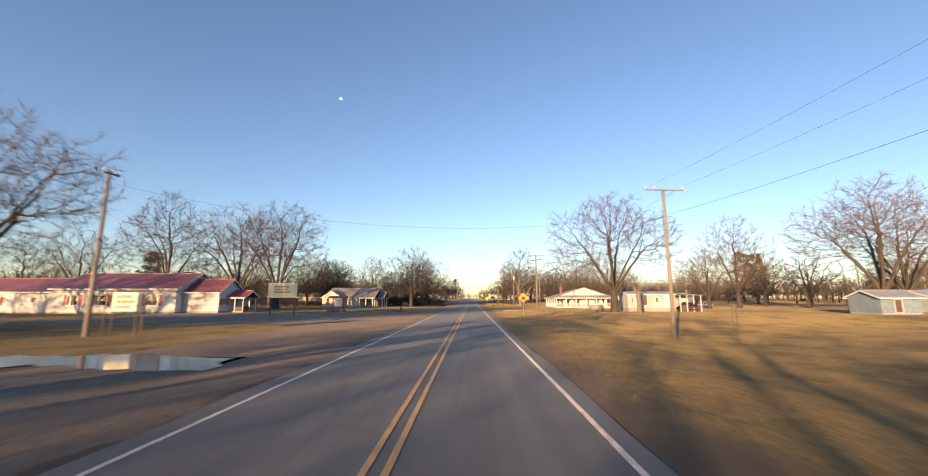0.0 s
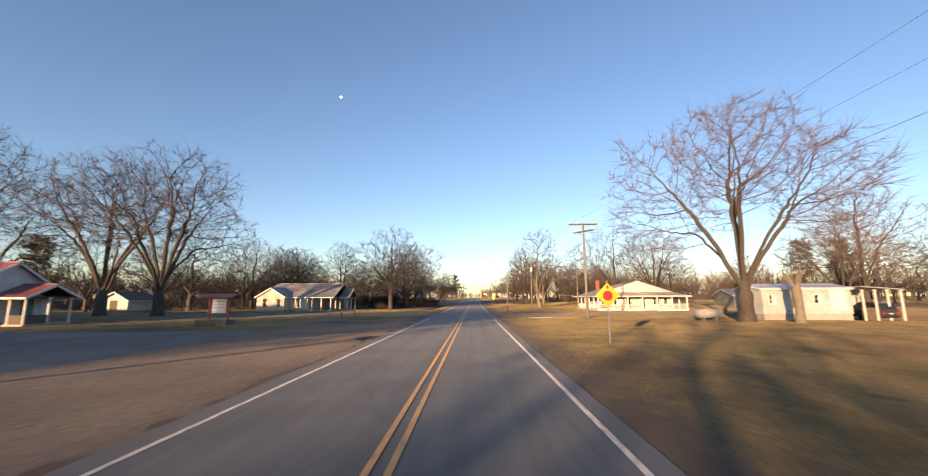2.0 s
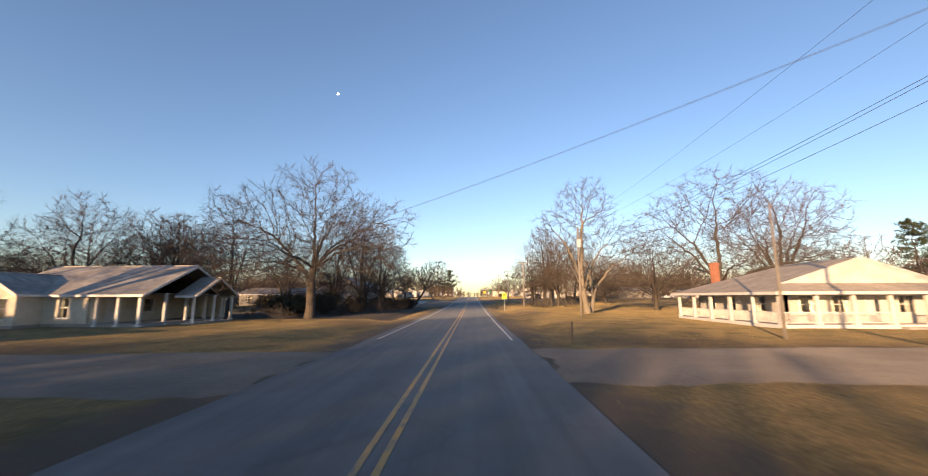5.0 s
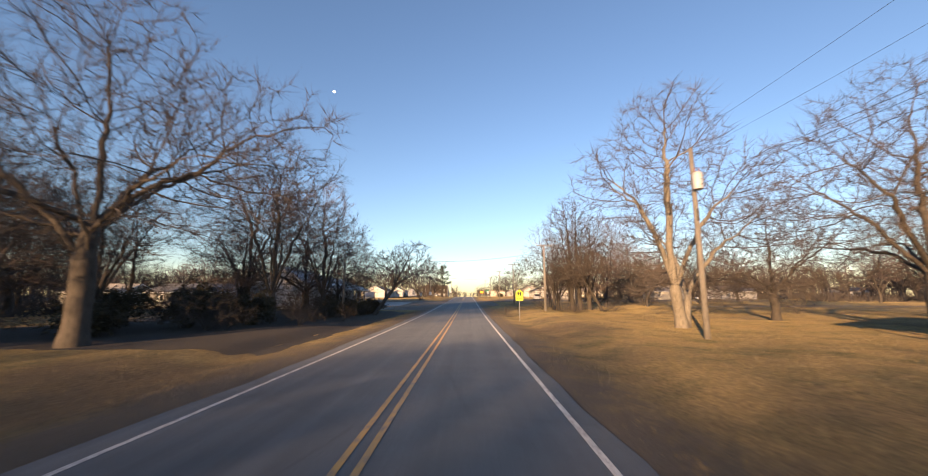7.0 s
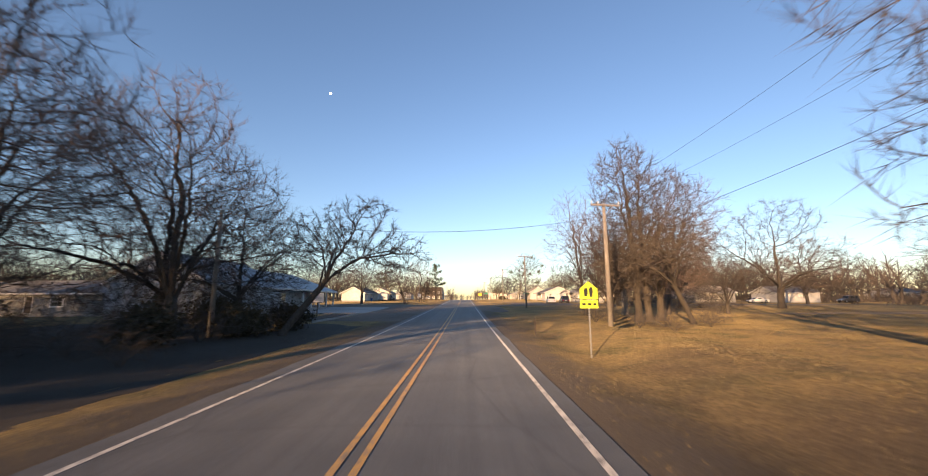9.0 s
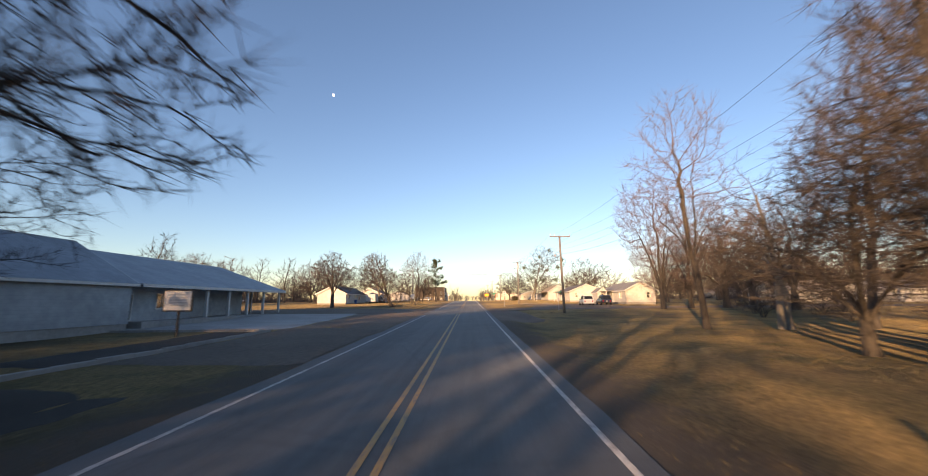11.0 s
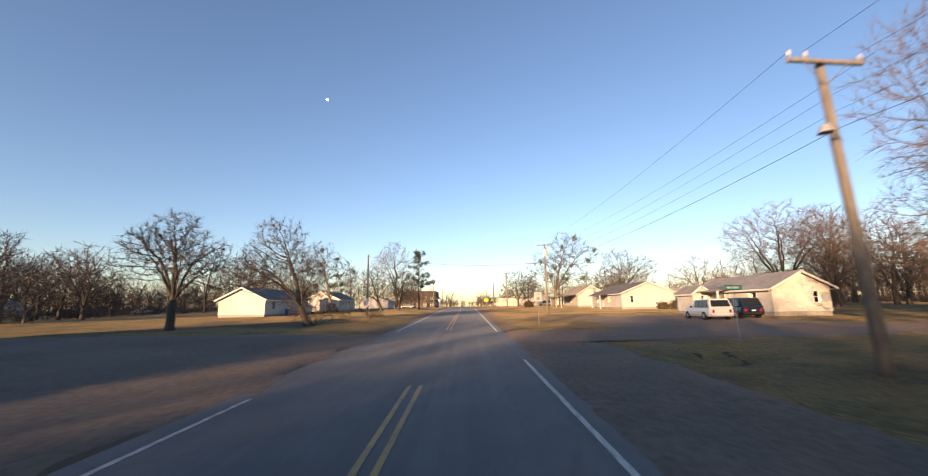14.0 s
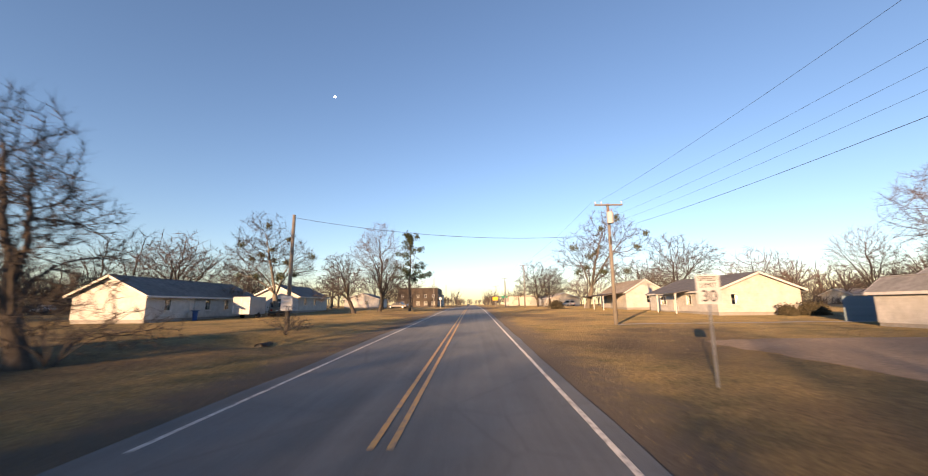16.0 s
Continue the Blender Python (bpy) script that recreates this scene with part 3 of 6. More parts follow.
    wood, fine, ends = Skeleton(), Skeleton(), []
    scale = H / pos[:, 2].max()
    pos = pos * scale
    pl = [tuple(p) for p in pos.tolist()]
    for i in range(used):
        q = int(par[i])
        if q >= 0 and heir.get(q) == i:
            continue
        chain = [i] if q < 0 else [q, i]
        while chain[-1] in heir:
            chain.append(heir[chain[-1]])
        rs = [float(rad[c]) for c in chain]
        if q >= 0:
            rs[0] = rs[1]
        cut = next((k for k, r in enumerate(rs) if r < thick), len(rs))
        if cut >= 2:
            wood.tube([pl[c] for c in chain[:cut + 1]], rs[:cut + 1], (9 if rs[0] > 0.14 else 5) if step < 0.04 else 5)
        a = max(0, cut - 1) if cut >= 2 else 0
        rest = list(range(a, len(chain)))
        if len(rest) > 1:
            rest = rest[:-1:2 * thin] + rest[-1:] if len(rest) > 3 else rest
            fine.tube([pl[chain[k]] for k in rest], [min(rs[k], thick * 1.2) for k in rest], 3, 1 if rs[a] < 2.5 * twig else 0)
            ends.append(pos[chain[-1]])
    slim = np.nonzero((rad < 2.6 * twig) & (par >= 0))[0]
    jit, lens, pick = rng.normal(0, 0.62, (len(slim), 5, 3)), rng.uniform(1.2, 3.9, (len(slim), 5)), rng.random((len(slim), 5))
    for a, i in enumerate(slim.tolist()):
        d = pos[i] - pos[par[i]]
        d = d / (np.linalg.norm(d) + 1e-6)
        tip = i not in heir
        for k in range(5):
            if pick[a, k] > (sprigs + 1.0 * tip) / 5:
                continue
            w = d * (1.0 if tip else 0.55) + jit[a, k] * (0.7 if tip else 1.0)
            w[2] += 0.22
            w *= lens[a, k] * min(st, 0.45) / (np.linalg.norm(w) + 1e-6)
            p = pl[i]
            fine.spike(p, (p[0] + float(w[0]), p[1] + float(w[1]), p[2] + float(w[2])), twig * 1.1)
    return wood, fine, ends


TREE_KINDS = {}


def tree_kind(key, label, twigs=TWIG, bark=BARK, mistletoe=0, category="bare tree", **shape):
    wood, fine, ends = grow(**shape)
    ob = new("bare_tree")
    tagged(ob, label, category, "bare trees")
    link_mesh("trunk", wood.mesh("trunk"), bark, ob, "", True)
    link_mesh("crown", fine.mesh("crown"), twigs, ob, "bare twiggy crown")
    if mistletoe:
        rng = np.random.default_rng(shape["seed"] + 7)
        for k in rng.permutation(len(ends))[:mistletoe]:
            s = Skeleton()
            s.tuft(rng, ends[k], float(rng.uniform(0.3, 0.55)), 170, 0.11)
            link_mesh("mistletoe_clump", s.mesh("mistletoe_clump"), MISTLETOE, ob, "green mistletoe clump in a bare crown")["kind"] = "stuff"
    TREE_KINDS[key] = [ob, shape["height"], False]


def plant(key, x, y, height, turn=0.0, label="", wide=1.0):
    src, h0, used = TREE_KINDS[key]
    s = height / h0 * (1.0 if key in ("thicket", "leaning") else 0.95 if key.startswith("far") else 0.88)
    wide *= 1.06
    m = Matrix.LocRotScale((x, y, land(x, y)), Euler((0, 0, radians(turn))), (s * wide, s * wide, s))
    if not used:
        TREE_KINDS[key][2] = True
        src.matrix_basis = m
        ob = src
    else:
        ob = copy_thing(src, Matrix.Identity(4))
        ob.matrix_basis = m
    if label:
        ob["label"] = label
    return ob


BIG = "tall bare shade tree with a wide crown on dormant grass"
tree_kind("pecan", BIG, TWIG_RED, seed=11, height=18, rx=0.52, cz=0.6, rz=0.42, fork=0.16, limbs=6, n=1875, trunk_r=0.027, arch=0.5)
tree_kind("vase", "tall bare tree with several upright limbs", TWIG_RED, seed=23, height=18, rx=0.42, cz=0.6, rz=0.44, fork=0.13, limbs=6, n=1875, trunk_r=0.022, arch=0.75, up=0.14)
tree_kind("spreading", "broad bare oak with long wandering limbs", seed=37, height=18, rx=0.62, cz=0.54, rz=0.46, fork=0.2, limbs=7, n=2125, trunk_r=0.026, arch=0.4, up=0.04)
tree_kind("leader", "massive dark bare shade tree with a straight central trunk", seed=41, height=20, rx=0.56, cz=0.55, rz=0.45, fork=0.3, limbs=9, n=2875, step=0.019, trunk_r=0.026, arch=0.3, up=0.04)
tree_kind("twin", "pale-barked bare tree with twin trunks in a sunlit yard", bark=PALE_BARK, seed=52, height=17, rx=0.40, cz=0.58, rz=0.44, fork=0.14, limbs=5, n=2000, trunk_r=0.020, stems=2, arch=0.9, up=0.14)
tree_kind("upright", "slender bare tree with rising branches", seed=61, height=15, rx=0.27, cz=0.56, rz=0.46, fork=0.2, limbs=4, n=1250, trunk_r=0.018, arch=0.9, up=0.2)
tree_kind("tall", "tall thin bare tree with a high open crown", TWIG_RED, seed=68, height=20, rx=0.3, cz=0.66, rz=0.34, fork=0.3, limbs=5, n=1300, trunk_r=0.0135, lean=(-0.12, 0.0), arch=0.6, up=0.12, sprigs=2.6)
tree_kind("snag", "half-dead bare tree with thick broken limbs", bark=PALE_BARK, seed=71, height=12, rx=0.42, cz=0.6, rz=0.38, fork=0.24, limbs=5, n=260, step=0.03, trunk_r=0.03, arch=0.7, up=0.1, sprigs=1.6)
tree_kind("round", "medium bare tree with a rounded twiggy crown", seed=74, height=12, rx=0.55, cz=0.57, rz=0.44, fork=0.16, limbs=6, n=1625, trunk_r=0.024, arch=0.5)
tree_kind("mistletoe", "bare tree dotted with green mistletoe clumps", bark=PALE_BARK, seed=83, height=14, rx=0.45, cz=0.58, rz=0.42, fork=0.2, limbs=5, n=1250, trunk_r=0.022, mistletoe=14, lean=(0.25, 0.0), arch=0.6)
tree_kind("leaning", "leaning bare tree with a one-sided crown", seed=91, height=10, rx=0.5, cz=0.64, rz=0.36, fork=0.35, limbs=5, n=1125, trunk_r=0.022, lean=(0.7, 0.12), arch=0.5)
tree_kind("left_leaning", "leaning bare tree forking low over grass", seed=97, height=9, rx=0.48, cz=0.6, rz=0.4, fork=0.25, limbs=5, n=1125, trunk_r=0.03, lean=(-0.4, 0.0), arch=0.5)
tree_kind("sprouting", "dark leaning tree with a thick trunk and upright shoots", seed=99, height=10.5, rx=0.42, cz=0.6, rz=0.4, fork=0.18, limbs=5, n=1500, trunk_r=0.026, lean=(-0.42, 0.0), arch=0.5, up=0.16)
tree_kind("small", "small upright bare tree beside a dirt street", seed=104, height=8, rx=0.42, cz=0.6, rz=0.4, fork=0.25, limbs=6, n=1250, trunk_r=0.03, arch=0.7, up=0.14)
tree_kind("thicket", "tangled bare brush thicket", category="bush", seed=111, height=4, rx=0.85, cz=0.5, rz=0.48, fork=0.04, limbs=10, n=420, step=0.045, trunk_r=0.012, twig=0.009, stems=4, arch=0.6, sprigs=2.6, thick=0.03)
tree_kind("far_a", "distant bare tree in a tree line", TWIG_RED, seed=121, height=15, rx=0.45, cz=0.57, rz=0.44, fork=0.16, limbs=5, n=528, step=0.045, twig=0.03, thick=0.07, sprigs=3.0, arch=0.6)
tree_kind("far_b", "distant bare tree in a tree line", TWIG_RED, seed=133, height=14, rx=0.52, cz=0.57, rz=0.44, fork=0.16, limbs=6, n=544, step=0.045, twig=0.03, thick=0.07, sprigs=3.0, arch=0.5)
tree_kind("far_c", "distant slender bare tree in a tree line", seed=146, height=15, rx=0.32, cz=0.57, rz=0.46, fork=0.2, limbs=5, n=480, step=0.045, twig=0.03, thick=0.07, sprigs=3.0, arch=0.9, up=0.14)

# left of the road
for key, x, y, h, a in (
        ("pecan", -31, 22.5, 17, 40), ("pecan", -90, 88, 21, 10), ("spreading", -108, 92, 21, 80), ("vase", -66, 84, 29, 10), ("pecan", -43, 86, 27, 120), ("pecan", -53, 88, 27, 30), ("spreading", -58.5, 113, 20.5, 200), ("spreading", -61, 136, 19, 20), ("round", -51, 139, 19, 80), ("spreading", -47, 137, 18, 140),
        ("leader", -18.4, 120.3, 21, 75), ("vase", -17.4, 137, 19, 100), ("pecan", -25, 128, 13, 10), ("vase", -17.0, 148.4, 18, 60), ("upright", -24, 143, 13, 20),
        ("upright", -28, 134, 12, 80), ("leaning", -11.3, 150.2, 9.4, 20), ("small", -24.2, 218.6, 11.2, 0), ("sprouting", -14.4, 222.4, 11.6, 0), ("mistletoe", -25.0, 260.1, 15.4, 160),
        ("left_leaning", -17.1, 266.9, 9.8, 20), ("left_leaning", -15.2, 274.2, 9.6, 140), ("vase", -17.7, 286.4, 19.2, 0),
        ("round", -51.2, 275.4, 14.4, 10), ("spreading", -46.4, 290.0, 14.4, 70)):
    plant(key, x, y, h, a)
# right of the road
for key, x, y, h, a in (
        ("pecan", 25.4, 70.6, 24.5, 200), ("pecan", 68, 66, 26, 15), ("pecan", 78, 72, 24, 130), ("vase", 71, 106, 28, 50), ("pecan", 56, 94, 17, 20), ("spreading", 35, 131, 23.5, 160), ("pecan", 46, 134, 22, 60),
        ("twin", 16.9, 132.2, 22.5, 0), ("upright", 12.8, 159, 12.5, 30), ("upright", 16.0, 161, 20, 77), ("upright", 17.6, 162.5, 19, 190), ("vase", 19.5, 164, 17, 190), ("round", 14.6, 164, 10, 80),
        ("leaning", 19.8, 159, 9, 200), ("spreading", 53, 191, 21, 110), ("round", 34, 176, 9, 40), ("tall", 15.9, 176.0, 17.5, 10), ("snag", 20.6, 175.4, 13.5, 200), ("tall", 25.8, 175.0, 20, 170),
        ("spreading", 36.6, 205.9, 18.0, 40), ("spreading", 46.4, 214.4, 18.0, 200), ("pecan", 40.3, 198.5, 16.8, 60),
        ("mistletoe", 21.5, 283.9, 21.0, 0), ("round", 15.9, 305.9, 12.6, 10), ("round", 20.7, 315.7, 12.0, 120), ("round", 41.5, 290.0, 16.8, 30), ("spreading", 56.1, 246.1, 18.0, 0), ("pecan", 68.3, 258.3, 20.4, 80),
        ("pecan", 47, 244, 18, 130), ("round", 85.4, 273.0, 16.8, 140), ("vase", 68.3, 277.8, 15.6, 10), ("spreading", 30, 140, 15, 300), ("pecan", 58, 150, 16, 200)):
    plant(key, x, y, h, a)
for x, y, h, a in ((-21, 131, 4.2, 0), (-17.5, 128.5, 3.2, 90), (-15.5, 141, 2.8, 200), (-13.5, 146, 2.6, 40), (-13, 152, 3.0, 130), (-17, 155, 3.4, 220), (-21, 151, 3.8, 10),
                   (-19, 114.5, 1.8, 40), (12.5, 153, 1.4, 50), (15.2, 155, 1.8, 160), (19, 155.5, 1.6, 250), (22, 160, 1.8, 0), (-13, 133, 2.2, 10), (-15, 137.5, 2.6, 80), (-11.5, 139, 1.8, 140), (-16.5, 129, 2.2, 210), (-11.6, 234.5, 1.8, 0), (-14.0, 222.9, 3.6, 60), (30.5, 192, 4.2, 20), (35, 189, 4.6, 110), (27, 186, 3.4, 250), (40, 192, 4.4, 300), (36.0, 253.4, 1.2, 30), (14.4, 285.2, 1.6, 100), (29.3, 180.2, 2.6, 90), (34.2, 177.8, 2.8, 10), (-25, 134, 3.4, 15), (-26, 147, 3.2, 60), (-24, 156, 3.0, 160), (-27, 123, 3.2, 40), (-15, 157.5, 2.6, 10), (10.6, 156.5, 1.8, 10), (13.6, 150.5, 1.5, 70), (42, 152, 2.4, 90)):
    plant("thicket", x, y, h, a)

rnd = random.Random(5)
for side in (-1, 1):
    placed = []
    while len(placed) < (62 if side < 0 else 56):
        x, y = side * rnd.uniform(46, 190), rnd.uniform(95, 420)
        if side > 0 and (y < 210 and x < 85 or y < 300 and x < 70 or x > 0.55 * y + 40):
            continue
        if side < 0 and (x < -0.9 * y - 10 or (-92 < x and y < 100) or (x > -62 and 160 < y < 235)):
            continue
        if any((x - a) ** 2 + (y - b) ** 2 < 64 for a, b in placed):
            continue
        placed.append((x, y))
        plant(rnd.choice(("far_a", "far_b", "far_c")), x, y, rnd.uniform(12, 18), rnd.uniform(0, 360))
for k in range(13):
    plant("thicket", -57 - 4.0 * k, 231 + 6 * ((k * 0.618) % 1), 4.6 + 1.8 * ((k * 0.37) % 1), k * 71)
plant("vase", 26.6, 203.8, 21.0, 20, wide=0.72)
plant("vase", 31.2, 205.2, 20.0, 160, wide=0.75)
# dense wood edge west of the dirt street and far right
for k in range(26):
    plant(("far_a", "far_b", "far_c")[k % 3], -58 - 62 * ((k * 0.618) % 1), 238 + 26 * ((k * 0.414) % 1), 9.5 + 4 * ((k * 0.37) % 1), k * 53)
for k in range(5):
    plant(("far_b", "far_a")[k % 2], 96 + 5 * k, 88 + 12 * ((k * 0.414) % 1), 14 + 4 * ((k * 0.37) % 1), k * 67)
for k in range(12):
    plant(("far_a", "far_c")[k % 2], 62 + 30 * ((k * 0.618) % 1), 232 + 34 * ((k * 0.414) % 1), 13 + 5 * ((k * 0.37) % 1), k * 41)
for x, y, h in ((-19.5, 336.4, 10.3), (-24.4, 360.8, 12.6), (-18.3, 391.3, 10.3), (-31.7, 336.4, 11.5), (-39.0, 318.1, 12.6), (-43.9, 348.6, 13.8), (-22.0, 424.2, 11.5), (-29.3, 452.3, 11.5), (24.4, 348.6, 10.3), (31.7, 373.0, 11.5), (22.0, 397.4, 10.3), (36.6, 336.4, 11.5), (46.4, 318.1, 12.6), (26.8, 440.1, 10.3), (41.5, 409.6, 12.6), (-36.6, 397.4, 11.5), (-48.8, 434.0, 13.8), (51.2, 458.4, 12.6)):
    plant(rnd.choice(("far_a", "far_b", "far_c")), x, y, h, rnd.uniform(0, 360))
# unseen trees added behind the start to throw shade on the road
for x, y, h, a in ((-24, -14, 17, 0), (-34, -34, 18, 70), (-18, -40, 16, 140), (-44, -60, 17, 20), (-75, 40, 16, 10), (-70, -50, 18, 100), (-28, -75, 18, 250), (-80, 14, 18, 30), (-72, 26, 17, 130), (-92, 22, 18, 60), (-104, 8, 18, 0), (-90, -6, 18, 45)):
    plant("far_b" if a % 20 else "far_a", x, y, h, a)
for x, y, h, a in ((-47, 5, 21, 0), (-54, 12, 21, 70), (-51, -5, 21, 140), (-59, 1, 22, 201), (-56, -12, 21, 20), (-66, -3, 22, 100)):
    plant("pecan" if a % 3 else "spreading", x, y, h, a)
# Grove left of the road, thickened to cast more shade.
for x, y, h, a in ((-32, 127, 18, 310), (-53, 126, 19, 260), (-58, 152, 19, 120), (-51, 145, 18, 21), (-21, 153, 18, 75), (-23.5, 143.5, 18, 200), (-18.5, 158, 14, 31)):
    plant("spreading" if a % 2 else "vase", x, y, h, a)


def far_woods():
    rng = np.random.default_rng(9)
    s = Skeleton()
    for k_ in range(1800):
        side = 1 if rng.random() < 0.5 else -1
        if k_ < 350:
            y = rng.uniform(480, 900)
            x = side * rng.uniform(13, 90 if k_ % 2 else 420)
            if k_ < 40:
                x, y = rng.uniform(-40, 40), rng.uniform(930, 990)
        else:
            y = rng.uniform(-60, 470)
            x = side * (rng.uniform(100, 210) if k_ % 3 else rng.uniform(200, 330))
            if side > 0 and y < 200 or side < 0 and y < 120:
                x = side * rng.uniform(150, 260)
        h = rng.uniform(9, 16)
        z0 = rise(y)
        p = np.array([x, y, z0])
        s.tube([p, p + [0, 0, h * 0.4]], [0.3, 0.2], 4)
        for k in range(10):
            d = unit(rng.normal(0, 0.6, 3) + [0, 0, 0.8])
            q = p + [0, 0, h * rng.uniform(0.2, 0.45)]
            e = q + d * h * 0.5
            s.tube([q, e], [0.15, 0.06], 3)
            for j in range(3):
                dd = unit(d + rng.normal(0, 0.5, 3))
                w = q + (e - q) * rng.uniform(0.3, 0.9)
                s.spike(w, w + dd * h * 0.27, 0.09)
    for k_ in range(3600):
        side = 1 if k_ % 2 else -1
        y = rng.uniform(112, 420)
        x = side * rng.uniform(48 + max(0, y - 300) * 0.2, 170)
        if side > 0 and (y < 200 or x < 90) or side < 0 and (abs(x) < 64 and 158 < y < 330 or abs(x) > 0.9 * y or abs(x) < 66 and y < 124 or 194 < y < 216):
            continue
        p = np.array([x, y, rise(y)])
        for k in range(9):
            s.spike(p + [rng.normal(0, 0.9), rng.normal(0, 0.9), 0], p + [rng.normal(0, 1.6), rng.normal(0, 1.6), rng.uniform(1.2, 3.6)], 0.09)
    ob = link_mesh("far_woods", s.mesh("far_woods"), TWIG, None)
    tagged(ob, "distant belt of bare winter woods", "woods", "", "stuff")


far_woods()


def pine(x, y, height, seed, label, spread=0.2, bare=0.3, density=4.5):
    rng = np.random.default_rng(seed)
    ob = thing("pine_tree", label, "pine tree", (x, y, land(x, y)))
    w, f = Skeleton(), Skeleton()
    n = 8
    pts = [np.array([rng.normal(0, 0.03) * i, rng.normal(0, 0.03) * i, height * i / n - 0.2]) for i in range(n + 1)]
    w.tube(pts, [height * 0.017 * (1.05 - i / n) for i in range(n + 1)], 8)
    for k in range(int(height * density)):
        t = bare + (1 - bare) * rng.random()
        c = pts[0] + (pts[-1] - pts[0]) * t
        az = rng.uniform(0, 6.283)
        ln = height * spread * (1.1 - 0.75 * (t - bare) / (1 - bare)) * rng.uniform(0.6, 1.25)
        d = np.array([math.cos(az), math.sin(az), rng.uniform(-0.05, 0.35)])
        e = c + d * ln
        w.tube([c, (c + e) / 2 + [0, 0, -0.1], e], [0.06, 0.04, 0.02], 4)
        for j in range(7):
            f.tuft(rng, c + (e - c) * rng.uniform(0.35, 1.08) + rng.normal(0, 0.15, 3), 0.42, 30, 0.13)
    link_mesh("trunk", w.mesh("trunk"), BARK, ob, "", True)
    link_mesh("crown", f.mesh("crown"), NEEDLE, ob, "dark green needle crown")


pine(-11.3, 281, 14.4, 3, "tall thin pine with tiered branches by the road", 0.24, 0.4, 1.9)
pine(132, 193, 24, 5, "large dense green pine standing behind houses", 0.25, 0.2, 6)
pine(-98, 118, 17, 8, "green pine behind a red-roofed church", 0.26, 0.3)
pine(108, 150, 19, 13, "round dark green pine behind a trailer home", 0.27, 0.16, 7.5)


def evergreen_bush(x, y, r, seed, label):
    rng = np.random.default_rng(seed)
    ob = thing("bush", label, "bush", (x, y, land(x, y)))
    s = Skeleton()
    for k in range(60):
        c = rng.normal(0, 0.42, 3) * [r, r, r * 0.6] + [0, 0, r * 0.7]
        c[2] = max(0.15, c[2])
        s.tuft(rng, c, 0.5, 60, 0.11)
        if k % 3 == 0:
            s.tube([np.zeros(3), c], [0.03, 0.012], 3)
    link_mesh("foliage", s.mesh("foliage"), BRUSH, ob, "dark dense brushy foliage")


for x, y, r, sd in ((-20.5, 131, 3.0, 1), (-17, 133.5, 2.0, 2), (-25, 129, 2.2, 3), (-14.5, 143.5, 1.3, 4), (-13, 149, 1.2, 5), (-12.5, 154, 1.3, 6), (-16, 152, 1.6, 7), (-20, 157, 1.8, 8), (34.8, 251.2, 0.7, 9), (36.1, 251.7, 0.6, 10), (15.1, 280.9, 1.0, 11), (-24, 139, 2.0, 12), (-28, 146, 2.2, 13), (-31, 135, 2.2, 16), (-22, 125, 1.6, 17), (-33, 150, 2.2, 18), (32.3, 250.9, 0.5, 15)):
    evergreen_bush(x, y, r, sd, "dark tangled roadside brush")


def dead_stump(x, y):
    ob = thing("tree_stump", "short cut-back tree trunk sprouting thin shoots", "tree stump", (x, y, land(x, y)))
    s = Skeleton()
    s.tube([np.array(p) for p in ((0, 0, -0.2), (0, 0, 0.2), (0.05, 0, 1.5), (0.0, 0.05, 2.8), (0, 0, 3.4))], [0.55, 0.42, 0.34, 0.4, 0.3], 10)
    for d in ((0.9, 0.2, 1.6), (-0.8, 0.3, 1.5), (0.1, -0.5, 1.8)):
        s.tube([np.array((0, 0, 3.0)), np.array((0, 0, 3.0)) + np.array(d)], [0.2, 0.08], 7)
    for k in range(46):
        a, e = k * 2.4, 0.6 + 1.5 * ((k * 0.618) % 1)
        s.spike((0, 0, 2.9 + 0.5 * ((k * 0.37) % 1)), (e * math.cos(a), e * math.sin(a), 3.9 + 2.0 * ((k * 0.71) % 1)), 0.03)
    link_mesh("trunk", s.mesh("trunk"), PALE_BARK, ob, "", True)


dead_stump(29.2, 69.3)


# ---- buildings ----
TH = 0.18


def wall_boxes(bm, a, b, z0, z1, holes):
    """A wall of real thickness from a to b (outer face), with rectangular openings through it: holes of (u0, u1, za, zb)."""
    a, b = Vector(a), Vector(b)
    ln = (b - a).length
    d = (b - a) / ln
    nrm = Vector((d.y, -d.x))
    us = sorted({0.0, ln, *[h[0] for h in holes], *[h[1] for h in holes]})
    zs = sorted({z0, z1, *[h[2] for h in holes], *[h[3] for h in holes]})
    nu, nz = len(us) - 1, len(zs) - 1
    solid = {(i, j) for i in range(nu) for j in range(nz) if not any(h[0] < (us[i] + us[i + 1]) / 2 < h[1] and h[2] < (zs[j] + zs[j + 1]) / 2 < h[3] for h in holes)}
    pool = {}

    def at(i, j, back):
        if (i, j, back) not in pool:
            p = a + d * us[i] - nrm * (TH if back else 0)
            pool[(i, j, back)] = bm.verts.new((p.x, p.y, zs[j]))
        return pool[(i, j, back)]

    for i, j in solid:
        for back in (0, 1):
            bm.faces.new([at(i, j, back), at(i + 1, j, back), at(i + 1, j + 1, back), at(i, j + 1, back)])
        for di, dj, p, q in ((-1, 0, (i, j), (i, j + 1)), (1, 0, (i + 1, j), (i + 1, j + 1)), (0, -1, (i, j), (i + 1, j)), (0, 1, (i, j + 1), (i + 1, j + 1))):
            if (i + di, j + dj) not in solid:
                bm.faces.new([at(*p, 0), at(*q, 0), at(*q, 1), at(*p, 1)])


